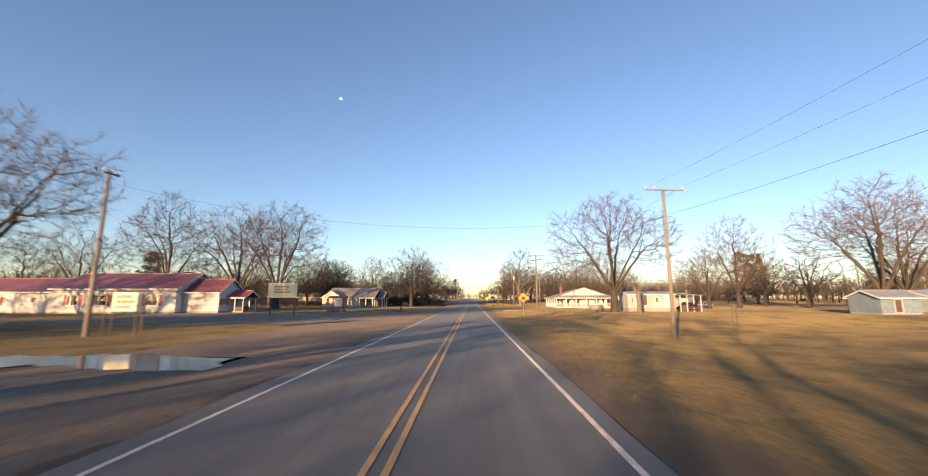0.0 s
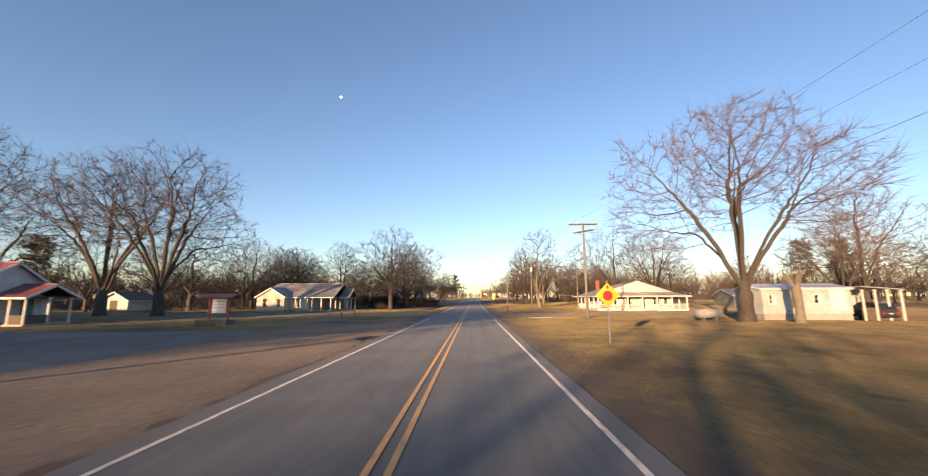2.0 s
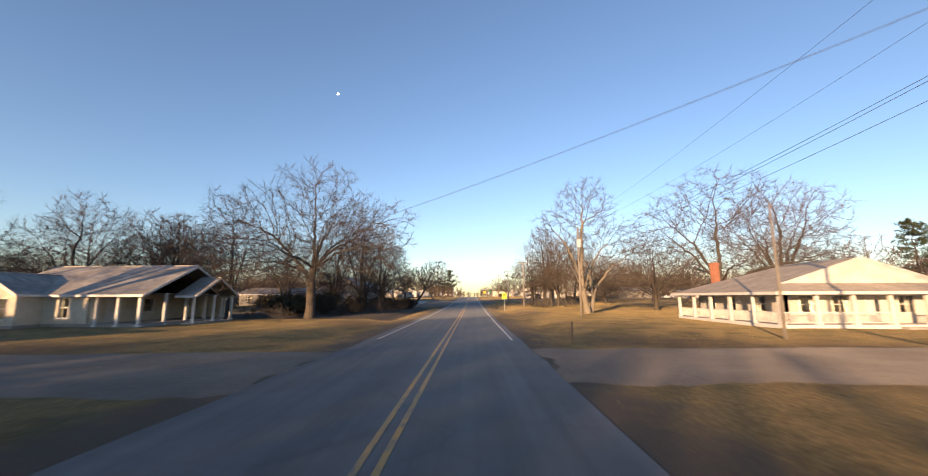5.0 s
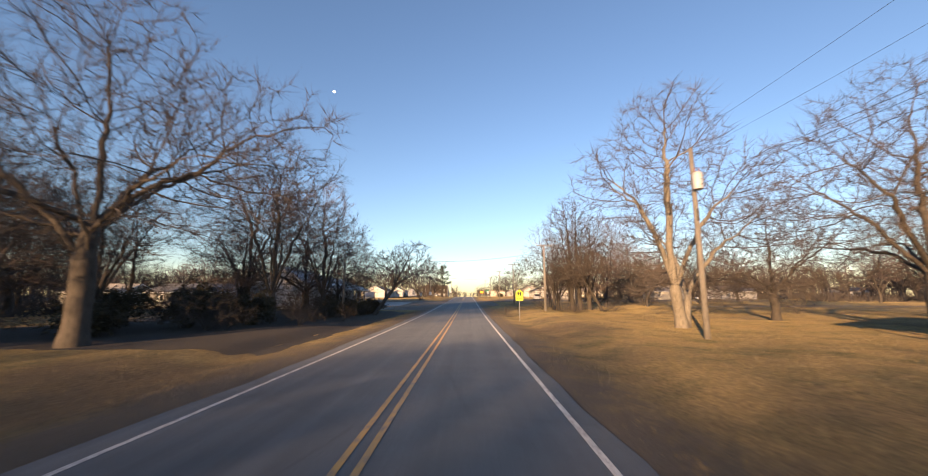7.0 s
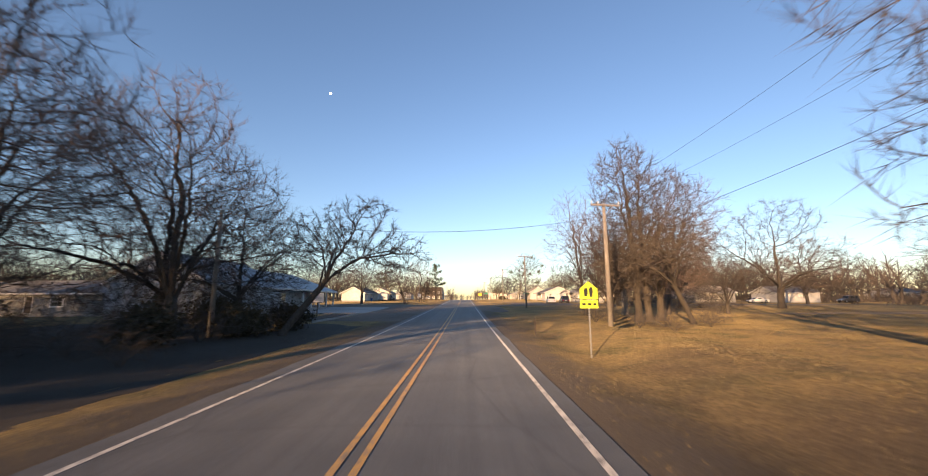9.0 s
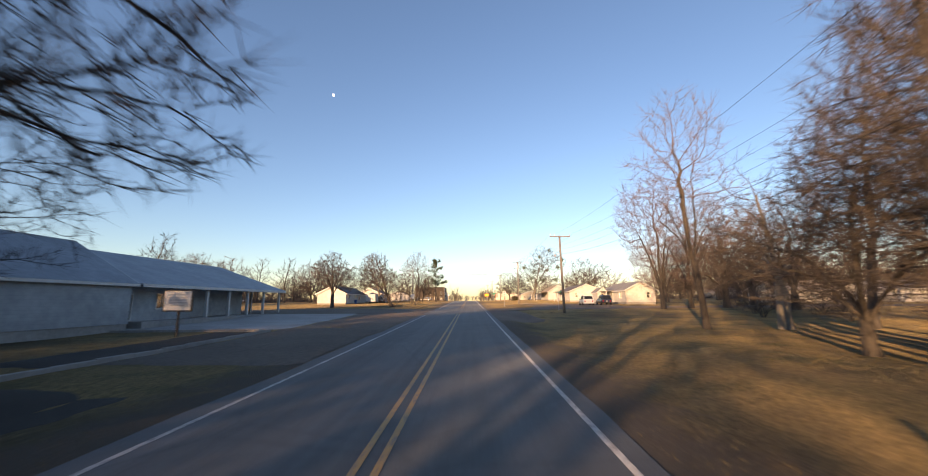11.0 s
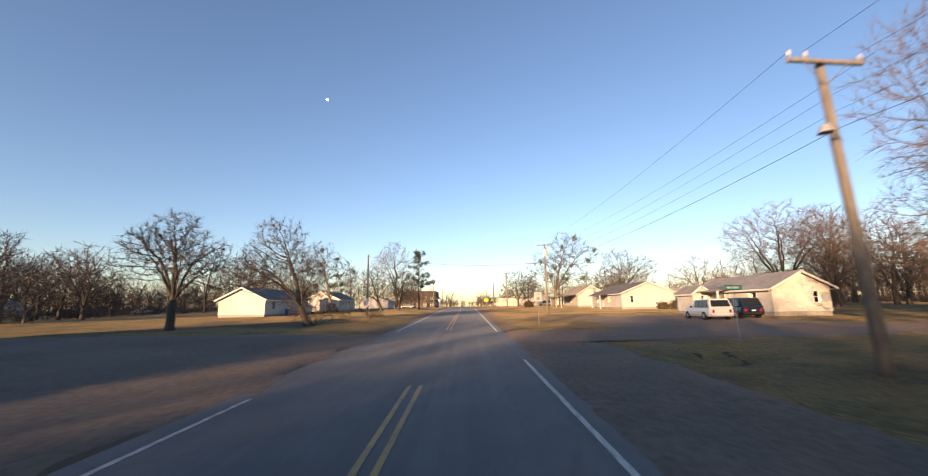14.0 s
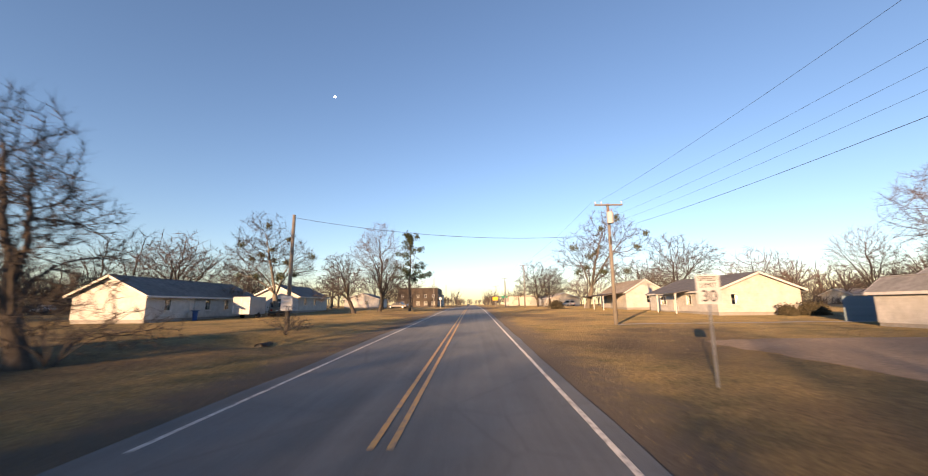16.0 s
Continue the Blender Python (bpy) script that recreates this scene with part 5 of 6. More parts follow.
# long grey-white hall with a posted walkway
def community_hall(ox, oy, z):
    """Long low hall, its north-east eave corner over (ox, oy); a recessed walk under the east slope and an open north porch."""
    ob = thing("community_hall", "long blue-grey hall with metal roof and posted walkway", "hall", (ox, oy, z))
    W_, L_, eave, ridge = 16.6, 22.9, 3.0, 6.1
    x0, xm, y0 = ox - W_, ox - W_ / 2, oy - L_
    walls = (((ox - 1.6, y0), (ox - 1.6, oy - 14.9)), ((ox - 1.6, oy - 14.7), (ox - 3.1, oy - 14.7)), ((ox - 3.1, oy - 14.7), (ox - 3.1, oy - 3.9)), ((ox - 3.1 - TH, oy - 3.9), (x0 + 0.4, oy - 3.9)), ((x0 + 0.4, oy - 3.9 - TH), (x0 + 0.4, y0 + TH)))
    for k, (a, b) in enumerate(walls):
        holes = [(0.7, 1.7, z + 0.12, z + 2.2), (4.0, 5.4, z + 1.0, z + 2.3)] if k == 0 else []
        bm = bmesh.new()
        wall_boxes(bm, a, b, z - 0.3, z + eave - 0.07, holes)
        part("wall", bm, BLUE_SIDING, ob)
        for h, kd in zip(holes, "dw"):
            fill_opening(ob, a, b, h, kd, TRIM)
    k = (ridge - eave) / (W_ / 2)
    for s in (-1, 1):
        bm = bmesh.new()
        e = xm + s * (W_ / 2 + 0.2)
        ze = z + eave - 0.2 * k
        hull(bm, [(e, y0, ze), (e, oy + 0.3, ze), (xm, oy - 0.6, z + ridge), (xm, y0, z + ridge)], 0.12)
        slope = part("roof", bm, HALL_ROOF, ob, "blue-grey ribbed metal roof slope")
        bm = bmesh.new()
        box(bm, min(e, e + s * 0.04), max(e, e + s * 0.04), y0 + 0.4, oy + 0.3, ze - 0.26, ze - 0.01)
        part("fascia", bm, TRIM, slope, "white fascia board")
    bm = bmesh.new()
    hull(bm, [(xm - W_ / 2 - 0.2, oy + 0.3, z + eave - 0.08), (xm + W_ / 2 + 0.2, oy + 0.3, z + eave - 0.08), (xm, oy - 0.6, z + ridge - 0.01)], 0.12)
    part("roof", bm, HALL_ROOF, ob, "blue-grey metal roof end")
    bm = bmesh.new()
    box(bm, x0, ox, y0 + 0.05, oy + 0.1, z + eave - 0.16, z + eave - 0.11)
    part("soffit", bm, BLUE_SIDING, ob)
    for yy in (oy - 3.95,):
        bm = bmesh.new()
        v = [bm.verts.new(q) for q in ((x0 + 0.4, yy, z + eave - 0.06), (ox - 0.4, yy, z + eave - 0.06), (xm, yy, z + ridge - 0.2))]
        w = [bm.verts.new(q.co + Vector((0, 0.18, 0))) for q in v]
        bm.faces.new(v)
        bm.faces.new(w[::-1])
        for i in range(3):
            bm.faces.new((v[i], w[i], w[(i + 1) % 3], v[(i + 1) % 3]))
        part("gable", bm, SIDING, ob, "white sided gable end")
    for d in (0.35, 4.2, 7.6, 11.0, 14.4):
        porch_post(ob, ox - 0.35, oy - d, z - 0.15, z + eave - 0.18, 0.24)
    for d in (4.0, 9.0, 14.0):
        porch_post(ob, ox - d, oy - 0.35, z - 0.15, z + eave - 0.18, 0.24)
    bm = bmesh.new()
    box(bm, ox - W_, ox + 0.5, y0 + 0.3, oy + 0.4, z - 0.4, z + 0.1, 0.02)
    part("walk", bm, CONCRETE, ob, "raised concrete walk")


HALL_Z = land(-30, 190) + 0.2
community_hall(-24.5, 200.7, HALL_Z)
gable_house("hall_wing", "blue-grey gabled wing at the end of a long hall", -34.5, -24.5, 163.2, 177.5, 3.05, 6.1, "y", BLUE_SIDING, HALL_ROOF, {}, base=HALL_Z - 0.1, over=0.3, found=0.1, category="hall", roof_label="blue-grey ribbed metal roof", gable_mat=SIDING)
gable_house("brick_house", "low house with an open carport behind trees", -57, -42, 171, 181, 2.7, 4.2, "x", GREY_SIDING, SHINGLE, {"S": [(2, 0.8, 1.2, 1.2, "w"), (6, 0.0, 1.0, 2.0, "d"), (9, 0.8, 1.6, 1.2, "w")]})

# white houses up the road
WIN = lambda u, w=0.95: (u, 0.75, w, 1.2, "w")
gable_house("white_house", "white gabled house with grey shingles, sunlit end", -37.6, -30.5, 246, 264.5, 2.6, 4.35, "y", STUCCO, SHINGLE, {"E": [WIN(2.0), (5.5, 0, 0.95, 2.05, "d", "white"), WIN(8.0), WIN(11.5)]})
gable_house("white_house", "small white gabled house past a pickup truck", -34.8, -27.6, 271.7, 284, 2.6, 4.3, "y", STUCCO, SHINGLE, {"S": [(1.0, 0.0, 1.0, 2.05, "d"), WIN(3.6)], "E": [WIN(2), WIN(6)]})
h3 = gable_house("white_house", "white wooden house with pale roof and side porch", 29.6, 35.2, 224.2, 237.2, 2.6, 4.05, "y", SIDING, GREY_SHINGLE, {"S": [WIN(3.9, 0.9)], "W": [WIN(9.6, 1.2), (5.8, 0, 0.95, 2.05, "d", "white"), WIN(2.2, 1.0)]}, base=land(32, 228) + 0.1)
z3 = land(32, 228) + 0.1
bm = bmesh.new()
hull(bm, [(29.4, 229.4, z3 + 2.7), (27.6, 229.4, z3 + 2.5), (27.6, 233.2, z3 + 2.5), (29.4, 233.2, z3 + 2.7)], 0.1)
part("porch_roof", bm, GREY_SHINGLE, h3)
for y in (229.6, 232.9):
    porch_post(h3, 27.8, y, z3 - 0.2, z3 + 2.45, 0.16)
gable_house("house_bay", "white gabled house bay with a wide window", 27.3, 29.35, 233.5, 237.0, 2.4, 3.2, "y", SIDING, GREY_SHINGLE, {"S": [(0.45, 0.75, 1.3, 1.1, "w")]}, base=land(32, 228) + 0.1, over=0.3, category="house")
h4 = gable_house("white_house", "white wooden house with grey roof, sunlit gable end", 26.1, 34.9, 252.2, 268, 2.65, 4.4, "y", SIDING, SHINGLE, {"S": [WIN(1.4, 0.85)], "W": [WIN(9.5, 1.2), (6.5, 0, 0.95, 2.05, "d", "white"), WIN(3, 1.6)]})
z4 = land(30.5, 260)
bm = bmesh.new()
hull(bm, [(25.6, 256.5, z4 + 2.75), (23.8, 256.5, z4 + 2.45), (23.8, 261.5, z4 + 2.45), (25.6, 261.5, z4 + 2.75)], 0.09)
part("porch_roof", bm, SHINGLE, h4)
for y in (256.7, 261.3):
    porch_post(h4, 24.0, y, z4 - 0.2, z4 + 2.35, 0.14)
h5 = gable_house("white_house", "small white house with an open wooden porch", 24.9, 31.2, 274, 286.4, 2.8, 4.7, "y", SIDING, TAN_SHINGLE, {"S": [WIN(3.2, 0.8)], "W": [WIN(2), WIN(6)]})
z5 = land(28, 280)
bm = bmesh.new()
hull(bm, [(24.5, 273.6, z5 + 2.7), (20.9, 273.6, z5 + 2.2), (20.9, 285, z5 + 2.2), (24.5, 285, z5 + 2.7)], 0.1)
part("porch_roof", bm, DARK_WOOD, h5)
for y in (274, 279, 284.6):
    porch_post(h5, 21.2, y, z5 - 0.2, z5 + 2.15, 0.14)
FAR = [(58, 68, 224, 232, 'x'), (80, 91, 226, 235, 'x'), (131.8, 146.4, 290.0, 301.0, 'x'), (170.8, 186.7, 281.5, 293.7, 'x'), (102.5, 115.9, 318.1, 327.9, 'x'), (70.8, 80.5, 336.4, 346.2, 'y'), (-56.1, -43.9, 305.9, 318.1, 'y'), (-36.6, -26.8, 321.8, 332.7, 'y'), (24.4, 34.2, 336.4, 348.6, 'y'), (29.3, 41.5, 379.1, 391.3, 'x'), (-80, -68, 178, 187, 'x'), (-115.9, -100.0, 263.2, 275.4, 'x'), (53.7, 63.4, 290.0, 301.0, 'x')]
for i, (a, b, c, d, ax) in enumerate(FAR):
    gable_house("distant_house", "small distant white house with a grey roof" if i % 2 else "small distant cream house with a tan roof", a, b, c, d, 2.6, 4.2, ax, SIDING if i % 2 else CREAM, SHINGLE if i % 2 else TAN_SHINGLE, {"S": [WIN(1.2), WIN((b - a) * 0.6)]})

# brick shop fronts far down the road
for x0, x1, y0, y1, h, m, lab in ((-31, -14.5, 373, 395, 8, DARK_WOOD, "two-storey dark brick shop by the road"), (-30, -15, 400, 417, 6.0, CREAM, "plain pale shop building by the road"), (19, 36, 416, 434, 5.0, CREAM, "low pale shop building by the road"), (21, 40, 455, 475, 6.0, BRICK, "brick shop building by the road")):
    z = rise(y0)
    shop = thing("shop_building", lab, "shop", ((x0 + x1) / 2, (y0 + y1) / 2, z))
    for a, b in (((x0, y0), (x1, y0)), ((x1, y0 + TH), (x1, y1 - TH)), ((x1, y1), (x0, y1)), ((x0, y1 - TH), (x0, y0 + TH))):
        ln = (Vector(b) - Vector(a)).length
        holes = [(u, u + 1.4, z + 0.9, z + 2.5) for u in np.arange(1.2, ln - 1.6, 3.2)]
        if h > 7:
            holes += [(u, u + 1.0, z + 3.9, z + 5.3) for u in np.arange(1.4, ln - 1.6, 3.2)]
        bm = bmesh.new()
        wall_boxes(bm, a, b, z - 0.4, z + h, holes)
        part("wall", bm, m, shop)
        for hh in holes:
            fill_opening(shop, a, b, hh, "w", TRIM)
    bm = bmesh.new()
    box(bm, x0 + TH, x1 - TH, y0 + TH, y1 - TH, z + h - 0.6, z + h - 0.45)
    part("roof", bm, SHINGLE, shop)


# ---- poles and wires ----
def tilt(x, y, z0, z1, off=(0, 0)):
    return (x, y, z0), (x + off[0], y + off[1], z1)


def utility_pole(x, y, height, label, arms=((0, 3.0, 0),), transformer=0.0, lamp=0, r=0.15, lean=(0, 0)):
    """arms: (drop below the top, length, turn in degrees, and how far before the pole)."""
    z = land(x, y)
    ob = thing("utility_pole", label, "utility pole", (x, y, z), "utility poles")
    bm = bmesh.new()
    rod(bm, *tilt(x, y, z - 0.4, z + height, lean), r * 1.15, r * 0.75, 12)
    part("pole", bm, WOOD, ob, "", True)
    tx, ty = x + lean[0], y + lean[1]
    for drop, ln, turn, *back in arms:
        o = back[0] if back else 0.2
        za = z + height - 0.15 - drop
        c, s = math.cos(radians(turn)), math.sin(radians(turn))
        bm = bmesh.new()
        box(bm, -ln / 2, ln / 2, -0.06, 0.06, -0.06, 0.06, 0.01)
        bmesh.ops.transform(bm, matrix=pose(tx + s * o, ty - c * o, za, 0, 0, turn), verts=bm.verts)
        arm = part("crossarm", bm, WOOD, ob)
        for k in (-0.47, -0.25, 0.47):
            bm = bmesh.new()
            px, py = tx + s * o + c * ln * k, ty - c * o + s * ln * k
            rod(bm, (px, py, za + 0.06), (px, py, za + 0.14), 0.02, n=6)
            rod(bm, (px, py, za + 0.14), (px, py, za + 0.3), 0.06, 0.04, 8)
            part("insulator", bm, GREY_PAINT, arm, "grey insulator")
        for k in (-1, 1):
            bm = bmesh.new()
            rod(bm, (tx + c * k * ln * 0.28 + s * o, ty + s * k * ln * 0.28 - c * o, za - 0.05), (tx, ty - 0.12, za - 0.75), 0.018, n=5)
            part("brace", bm, STEEL, arm)
    if transformer:
        zt_ = z + transformer
        bm = bmesh.new()
        rod(bm, (x, y - 0.42, zt_ - 0.45), (x, y - 0.42, zt_ + 0.45), 0.27, n=16)
        rod(bm, (x, y - 0.42, zt_ + 0.45), (x, y - 0.42, zt_ + 0.55), 0.27, 0.16, 16)
        can = part("transformer", bm, GREY_PAINT, ob, "pale grey transformer can")
        for k in (-0.12, 0.12):
            bm = bmesh.new()
            rod(bm, (x + k, y - 0.42, zt_ + 0.5), (x + k, y - 0.42, zt_ + 0.8), 0.04, 0.025, 8)
            part("bushing", bm, BRICK, can)
        bm = bmesh.new()
        rod(bm, (x, y - 0.16, zt_ - 2.2), (x, y - 0.16, zt_ - 1.5), 0.07, n=8)
        part("riser_cable", bm, BLACK, ob, "black cable riser")
    if lamp:
        zl_ = z + lamp
        bm = bmesh.new()
        rod(bm, (x, y, zl_), (x - 0.9, y - 0.5, zl_ + 0.25), 0.025, n=6)
        st = part("lamp_bracket", bm, STEEL, ob)
        bm = bmesh.new()
        rod(bm, (x - 0.95, y - 0.53, zl_ + 0.02), (x - 0.95, y - 0.53, zl_ + 0.26), 0.2, 0.1, 12)
        part("lamp_head", bm, GREY_PAINT, st, "grey yard-light head")
    return z + height


POLES = [
    (17, -16, 12.0, "weathered wooden utility pole by the roadside", ((0, 3.0, 0),), 0, 0),
    (16.1, 32, 12.2, "weathered wooden utility pole with a crossarm", ((0, 3.3, 4),), 0, 0),
    (13.1, 79, 11.1, "sunlit wooden utility pole with paired crossarms", ((0, 3.3, 0), (0, 3.3, 0, -0.2), (0.85, 2.9, -55), (0.85, 2.9, -55, -0.2)), 0, 0),
    (13.3, 123.3, 10.8, "pale wooden utility pole carrying a transformer", (), 8.7, 0),
    (10.3, 152.5, 8.6, "wooden utility pole with a short crossarm by brush", ((0, 2.2, 10),), 0, 0),
    (11.5, 197.2, 9.5, "leaning wooden utility pole with crossarm and lamp", ((0, 2.6, 6),), 0, 6.8),
    (11.5, 241.6, 9.9, "wooden utility pole with crossarm and transformer", ((0, 2.3, 0),), 8.6, 0),
    (11.6, 297, 9.6, "distant wooden utility pole", ((0, 2.2, 0),), 0, 0),
    (11.6, 350, 10.0, "distant wooden utility pole", ((0, 2.4, 0),), 0, 0),
    (11.6, 405, 10.0, "distant wooden utility pole", ((0, 2.4, 0),), 0, 0),
    (11.6, 470, 10.0, "distant wooden utility pole", ((0, 2.4, 0),), 0, 0),
]
tops = []
for x, y, h, lab, arms, tr_, lm in POLES:
    tops.append((x, y, utility_pole(x, y, h, lab, arms, tr_, lm, lean=(-0.15, 0.1) if abs(y - 197.2) < 1 else (0, 0))))
LEFT = {}
for key, x, y, h, lab in (("start", -23.6, 24, 10.6, "wooden utility pole beside a church sign"), ("mid", -14.6, 148.5, 7.6, "wooden utility pole among bare trees"), ("up", -12.6, 236.7, 8.1, "plain wooden service pole on a lawn")):
    LEFT[key] = (x, y, utility_pole(x, y, h, lab, ((0.1, 1.0, 80),) if key == "start" else (), 0, 0, 0.14))
utility_pole(16.8, 97, 7.4, "thin pale yard pole beside a porch house", (), 0, 0, 0.08)
for x, y, h in ((-11.5, 327, 9), (-11.5, 380, 9.5), (-11, 440, 9.5), (-11, 500, 9.5), (9.6, 324, 7.6)):
    utility_pole(x, y, h, "distant plain wooden pole", (), 0, 0, 0.12)


def wire(a, b, sag, r=0.014):
    a, b = Vector(a), Vector(b)
    n = 18
    pts = []
    for i in range(n + 1):
        t = i / n
        p = a.lerp(b, t)
        p.z -= sag * 4 * t * (1 - t)
        pts.append(np.array(p))
    s = Skeleton()
    s.tube(pts, [r] * (n + 1), 5)
    ob = link_mesh("overhead_wire", s.mesh("overhead_wire"), WIRE, None)
    tagged(ob, "thin black overhead wire strung between wooden poles", "wire", "overhead wires")


for i, ((xa, ya, za), (xb, yb, zb_)) in enumerate(zip(tops, tops[1:])):
    for k in (-0.46, 0.46):
        wire((xa + k * 3, ya - 0.2, za + 0.1), (xb + k * (3 if i < 2 else 2), yb - 0.2, zb_ + 0.1), 0.7, 0.006)
    wire((xa, ya - 0.15, za - 2.3), (xb, yb - 0.15, zb_ - 2.3), 0.8, 0.009)
    if i >= 4:
        for d in (1.2, 1.75):
            wire((xa, ya - 0.15, za - d), (xb, yb - 0.15, zb_ - d), 0.7, 0.005)
wire(LEFT["start"][:2] + (LEFT["start"][2] - 0.8,), (16.1, 32, tops[1][2] - 1.9), 2.2, 0.007)
wire((13.1, 79, tops[2][2] - 2.5), (-29.5, 112.5, land(-34, 112) + 5.0), 1.4, 0.008)
for d in (2.2, 2.9):
    wire((13.1, 79, tops[2][2] - d), (13.3, 123.3, tops[3][2] - d * 0.9), 0.8, 0.009)
wire(LEFT["mid"][:2] + (LEFT["mid"][2] - 0.3,), (10.3, 152.5, tops[4][2] - 0.9), 1.1, 0.014)
wire(LEFT["up"][:2] + (LEFT["up"][2] - 0.2,), (11.5, 241.6, tops[6][2] - 2.6), 0.8, 0.014)


# ---- signs ----
def flat_poly(bm, pts, x, z, y0, y1):
    lo = [bm.verts.new((x + u, y0, z + v)) for u, v in pts]
    hi = [bm.verts.new((x + u, y1, z + v)) for u, v in pts]
    bm.faces.new(lo)
    bm.faces.new(hi[::-1])
    for i in range(len(pts)):
        bm.faces.new((lo[i], hi[i], hi[(i + 1) % len(pts)], lo[(i + 1) % len(pts)]))


def sign_post(ob, x, y, z0, z1, mat=STEEL, w=0.05):
    bm = bmesh.new()
    box(bm, x - w / 2, x + w / 2, y + 0.01, y + 0.01 + w, z0, z1, 0.006)
    part("post", bm, mat, ob)


def plate(ob, name, pts, x, y, z, mat, label="", depth=0.012, lift=0.0):
    bm = bmesh.new()
    flat_poly(bm, pts, x, z, y - depth - lift, y - lift)
    return part(name, bm, mat, ob, label)


def rect(w, h):
    return [(-w / 2, -h / 2), (w / 2, -h / 2), (w / 2, h / 2), (-w / 2, h / 2)]


def ring(r, n, turn=0.0):
    return [(r * math.cos(2 * math.pi * i / n + turn), r * math.sin(2 * math.pi * i / n + turn)) for i in range(n)]


def bars(ob, x, y, z, rows, mat):
    """Plain bars for writing that cannot be read: rows of (dx, dz, width, height)."""
    for dx, dz, w, h in rows:
        plate(ob, "text_bar", rect(w, h), x + dx, y, z + dz, mat, "", 0.006)


def lettering(ob, text, size, x, y, z, mat):
    cu = bpy.data.curves.new("lettering", "FONT")
    cu.body, cu.size, cu.align_x, cu.align_y, cu.extrude = text, size, "CENTER", "CENTER", 0.003
    tmp = bpy.data.objects.new("lettering", cu)
    me = bpy.data.meshes.new_from_object(tmp)
    bpy.data.objects.remove(tmp)
    me.transform(pose(x, y, z, 90) if not ob else Matrix.Translation(-ORIGIN[ob.name]) @ pose(x, y, z, 90))
    return link_mesh("lettering", me, mat, ob, "")


x, y = 7.1, 54.1
z = land(x, y)
sg = thing("warning_sign", "yellow diamond stop-ahead sign with a red octagon", "road sign", (x, y, z))
sign_post(sg, x, y, z - 0.3, z + 3.2)
plate(sg, "plate", [(-0.64, 0), (0, -0.64), (0.64, 0), (0, 0.64)], x, y, z + 2.45, SIGN_YELLOW, "yellow diamond plate")
plate(sg, "symbol", ring(0.27, 8, math.pi / 8), x, y - 0.013, z + 2.42, SIGN_RED, "red octagon symbol", 0.004)
plate(sg, "arrow", [(-0.03, 0.2), (0.03, 0.2), (0.03, 0.3), (0.09, 0.3), (0, 0.42), (-0.09, 0.3), (-0.03, 0.3)], x, y - 0.013, z + 2.55, BLACK, "", 0.004)

x, y = 5.6, 142.0
z = land(x, y)
sg = thing("school_sign", "lime-yellow school crossing sign with a plaque below", "road sign", (x, y, z))
sign_post(sg, x, y, z - 0.3, z + 3.12)
plate(sg, "plate", [(-0.38, -0.36), (0.38, -0.36), (0.38, 0.08), (0, 0.4), (-0.38, 0.08)], x, y, z + 2.82, SIGN_LIME, "lime-yellow pentagon plate")
for dx, hh in ((-0.12, 0.34), (0.1, 0.42)):
    plate(sg, "symbol", [(-0.06, -hh / 2), (0.06, -hh / 2), (0.09, hh * 0.2), (0.05, hh / 2), (-0.05, hh / 2), (-0.09, hh * 0.2)], x + dx, y - 0.013, z + 2.76, BLACK, "plain black shape", 0.004)
plate(sg, "plaque", rect(0.76, 0.34), x, y, z + 2.25, SIGN_LIME, "lime-yellow plaque")
bars(sg, x, y - 0.013, z + 2.25, [(-0.22, 0, 0.17, 0.1), (0.02, 0, 0.17, 0.1), (0.24, 0, 0.13, 0.1)], BLACK)

x, y = 6.3, 220.1
z = land(x, y)
sg = thing("speed_limit_sign", "white speed limit sign reading 30 on a steel post", "road sign", (x, y, z))
sign_post(sg, x, y, z - 0.3, z + 2.9)
plate(sg, "plate", rect(0.61, 0.76), x, y, z + 2.45, SIGN_WHITE, "white rectangular plate")
lettering(sg, "SPEED", 0.18, x, y - 0.016, z + 2.73, BLACK)
lettering(sg, "LIMIT", 0.18, x, y - 0.016, z + 2.56, BLACK)
lettering(sg, "30", 0.42, x, y - 0.016, z + 2.27, BLACK)

x, y = 12.4, 204.2
z = land(x, y)
sg = thing("street_name_sign", "green street-name blade on a thin steel post", "street sign", (x, y, z))
sign_post(sg, x, y, z - 0.3, z + 2.75, STEEL, 0.035)
plate(sg, "blade", rect(0.75, 0.22), x, y, z + 2.55, SIGN_GREEN, "green blade")
bars(sg, x, y - 0.013, z + 2.55, [(-0.2, 0, 0.22, 0.09), (0.1, 0, 0.28, 0.09)], SIGN_WHITE)

zc = land(-24.9, 51.6)
sg = thing("letter_board_sign", "pale letter-board sign on two posts by a church lot", "sign", (-24.9, 51.6, zc))
for px_ in (-26.5, -23.3):
    bm = bmesh.new()
    box(bm, px_ - 0.06, px_ + 0.06, 51.52, 51.64, zc - 0.4, zc + 4.3, 0.01)
    part("post", bm, RUST, sg)
bm = bmesh.new()
box(bm, -26.8, -23.0, 51.3, 51.5, zc + 2.5, zc + 4.35, 0.02)
cab = part("cabinet", bm, SIGN_CREAM, sg, "cream sign cabinet")
bm = bmesh.new()
for a in ((-26.84, -22.96, zc + 2.45, zc + 2.53), (-26.84, -22.96, zc + 4.32, zc + 4.4)):
    box(bm, a[0], a[1], 51.26, 51.54, a[2], a[3])
part("frame", bm, STEEL, cab)
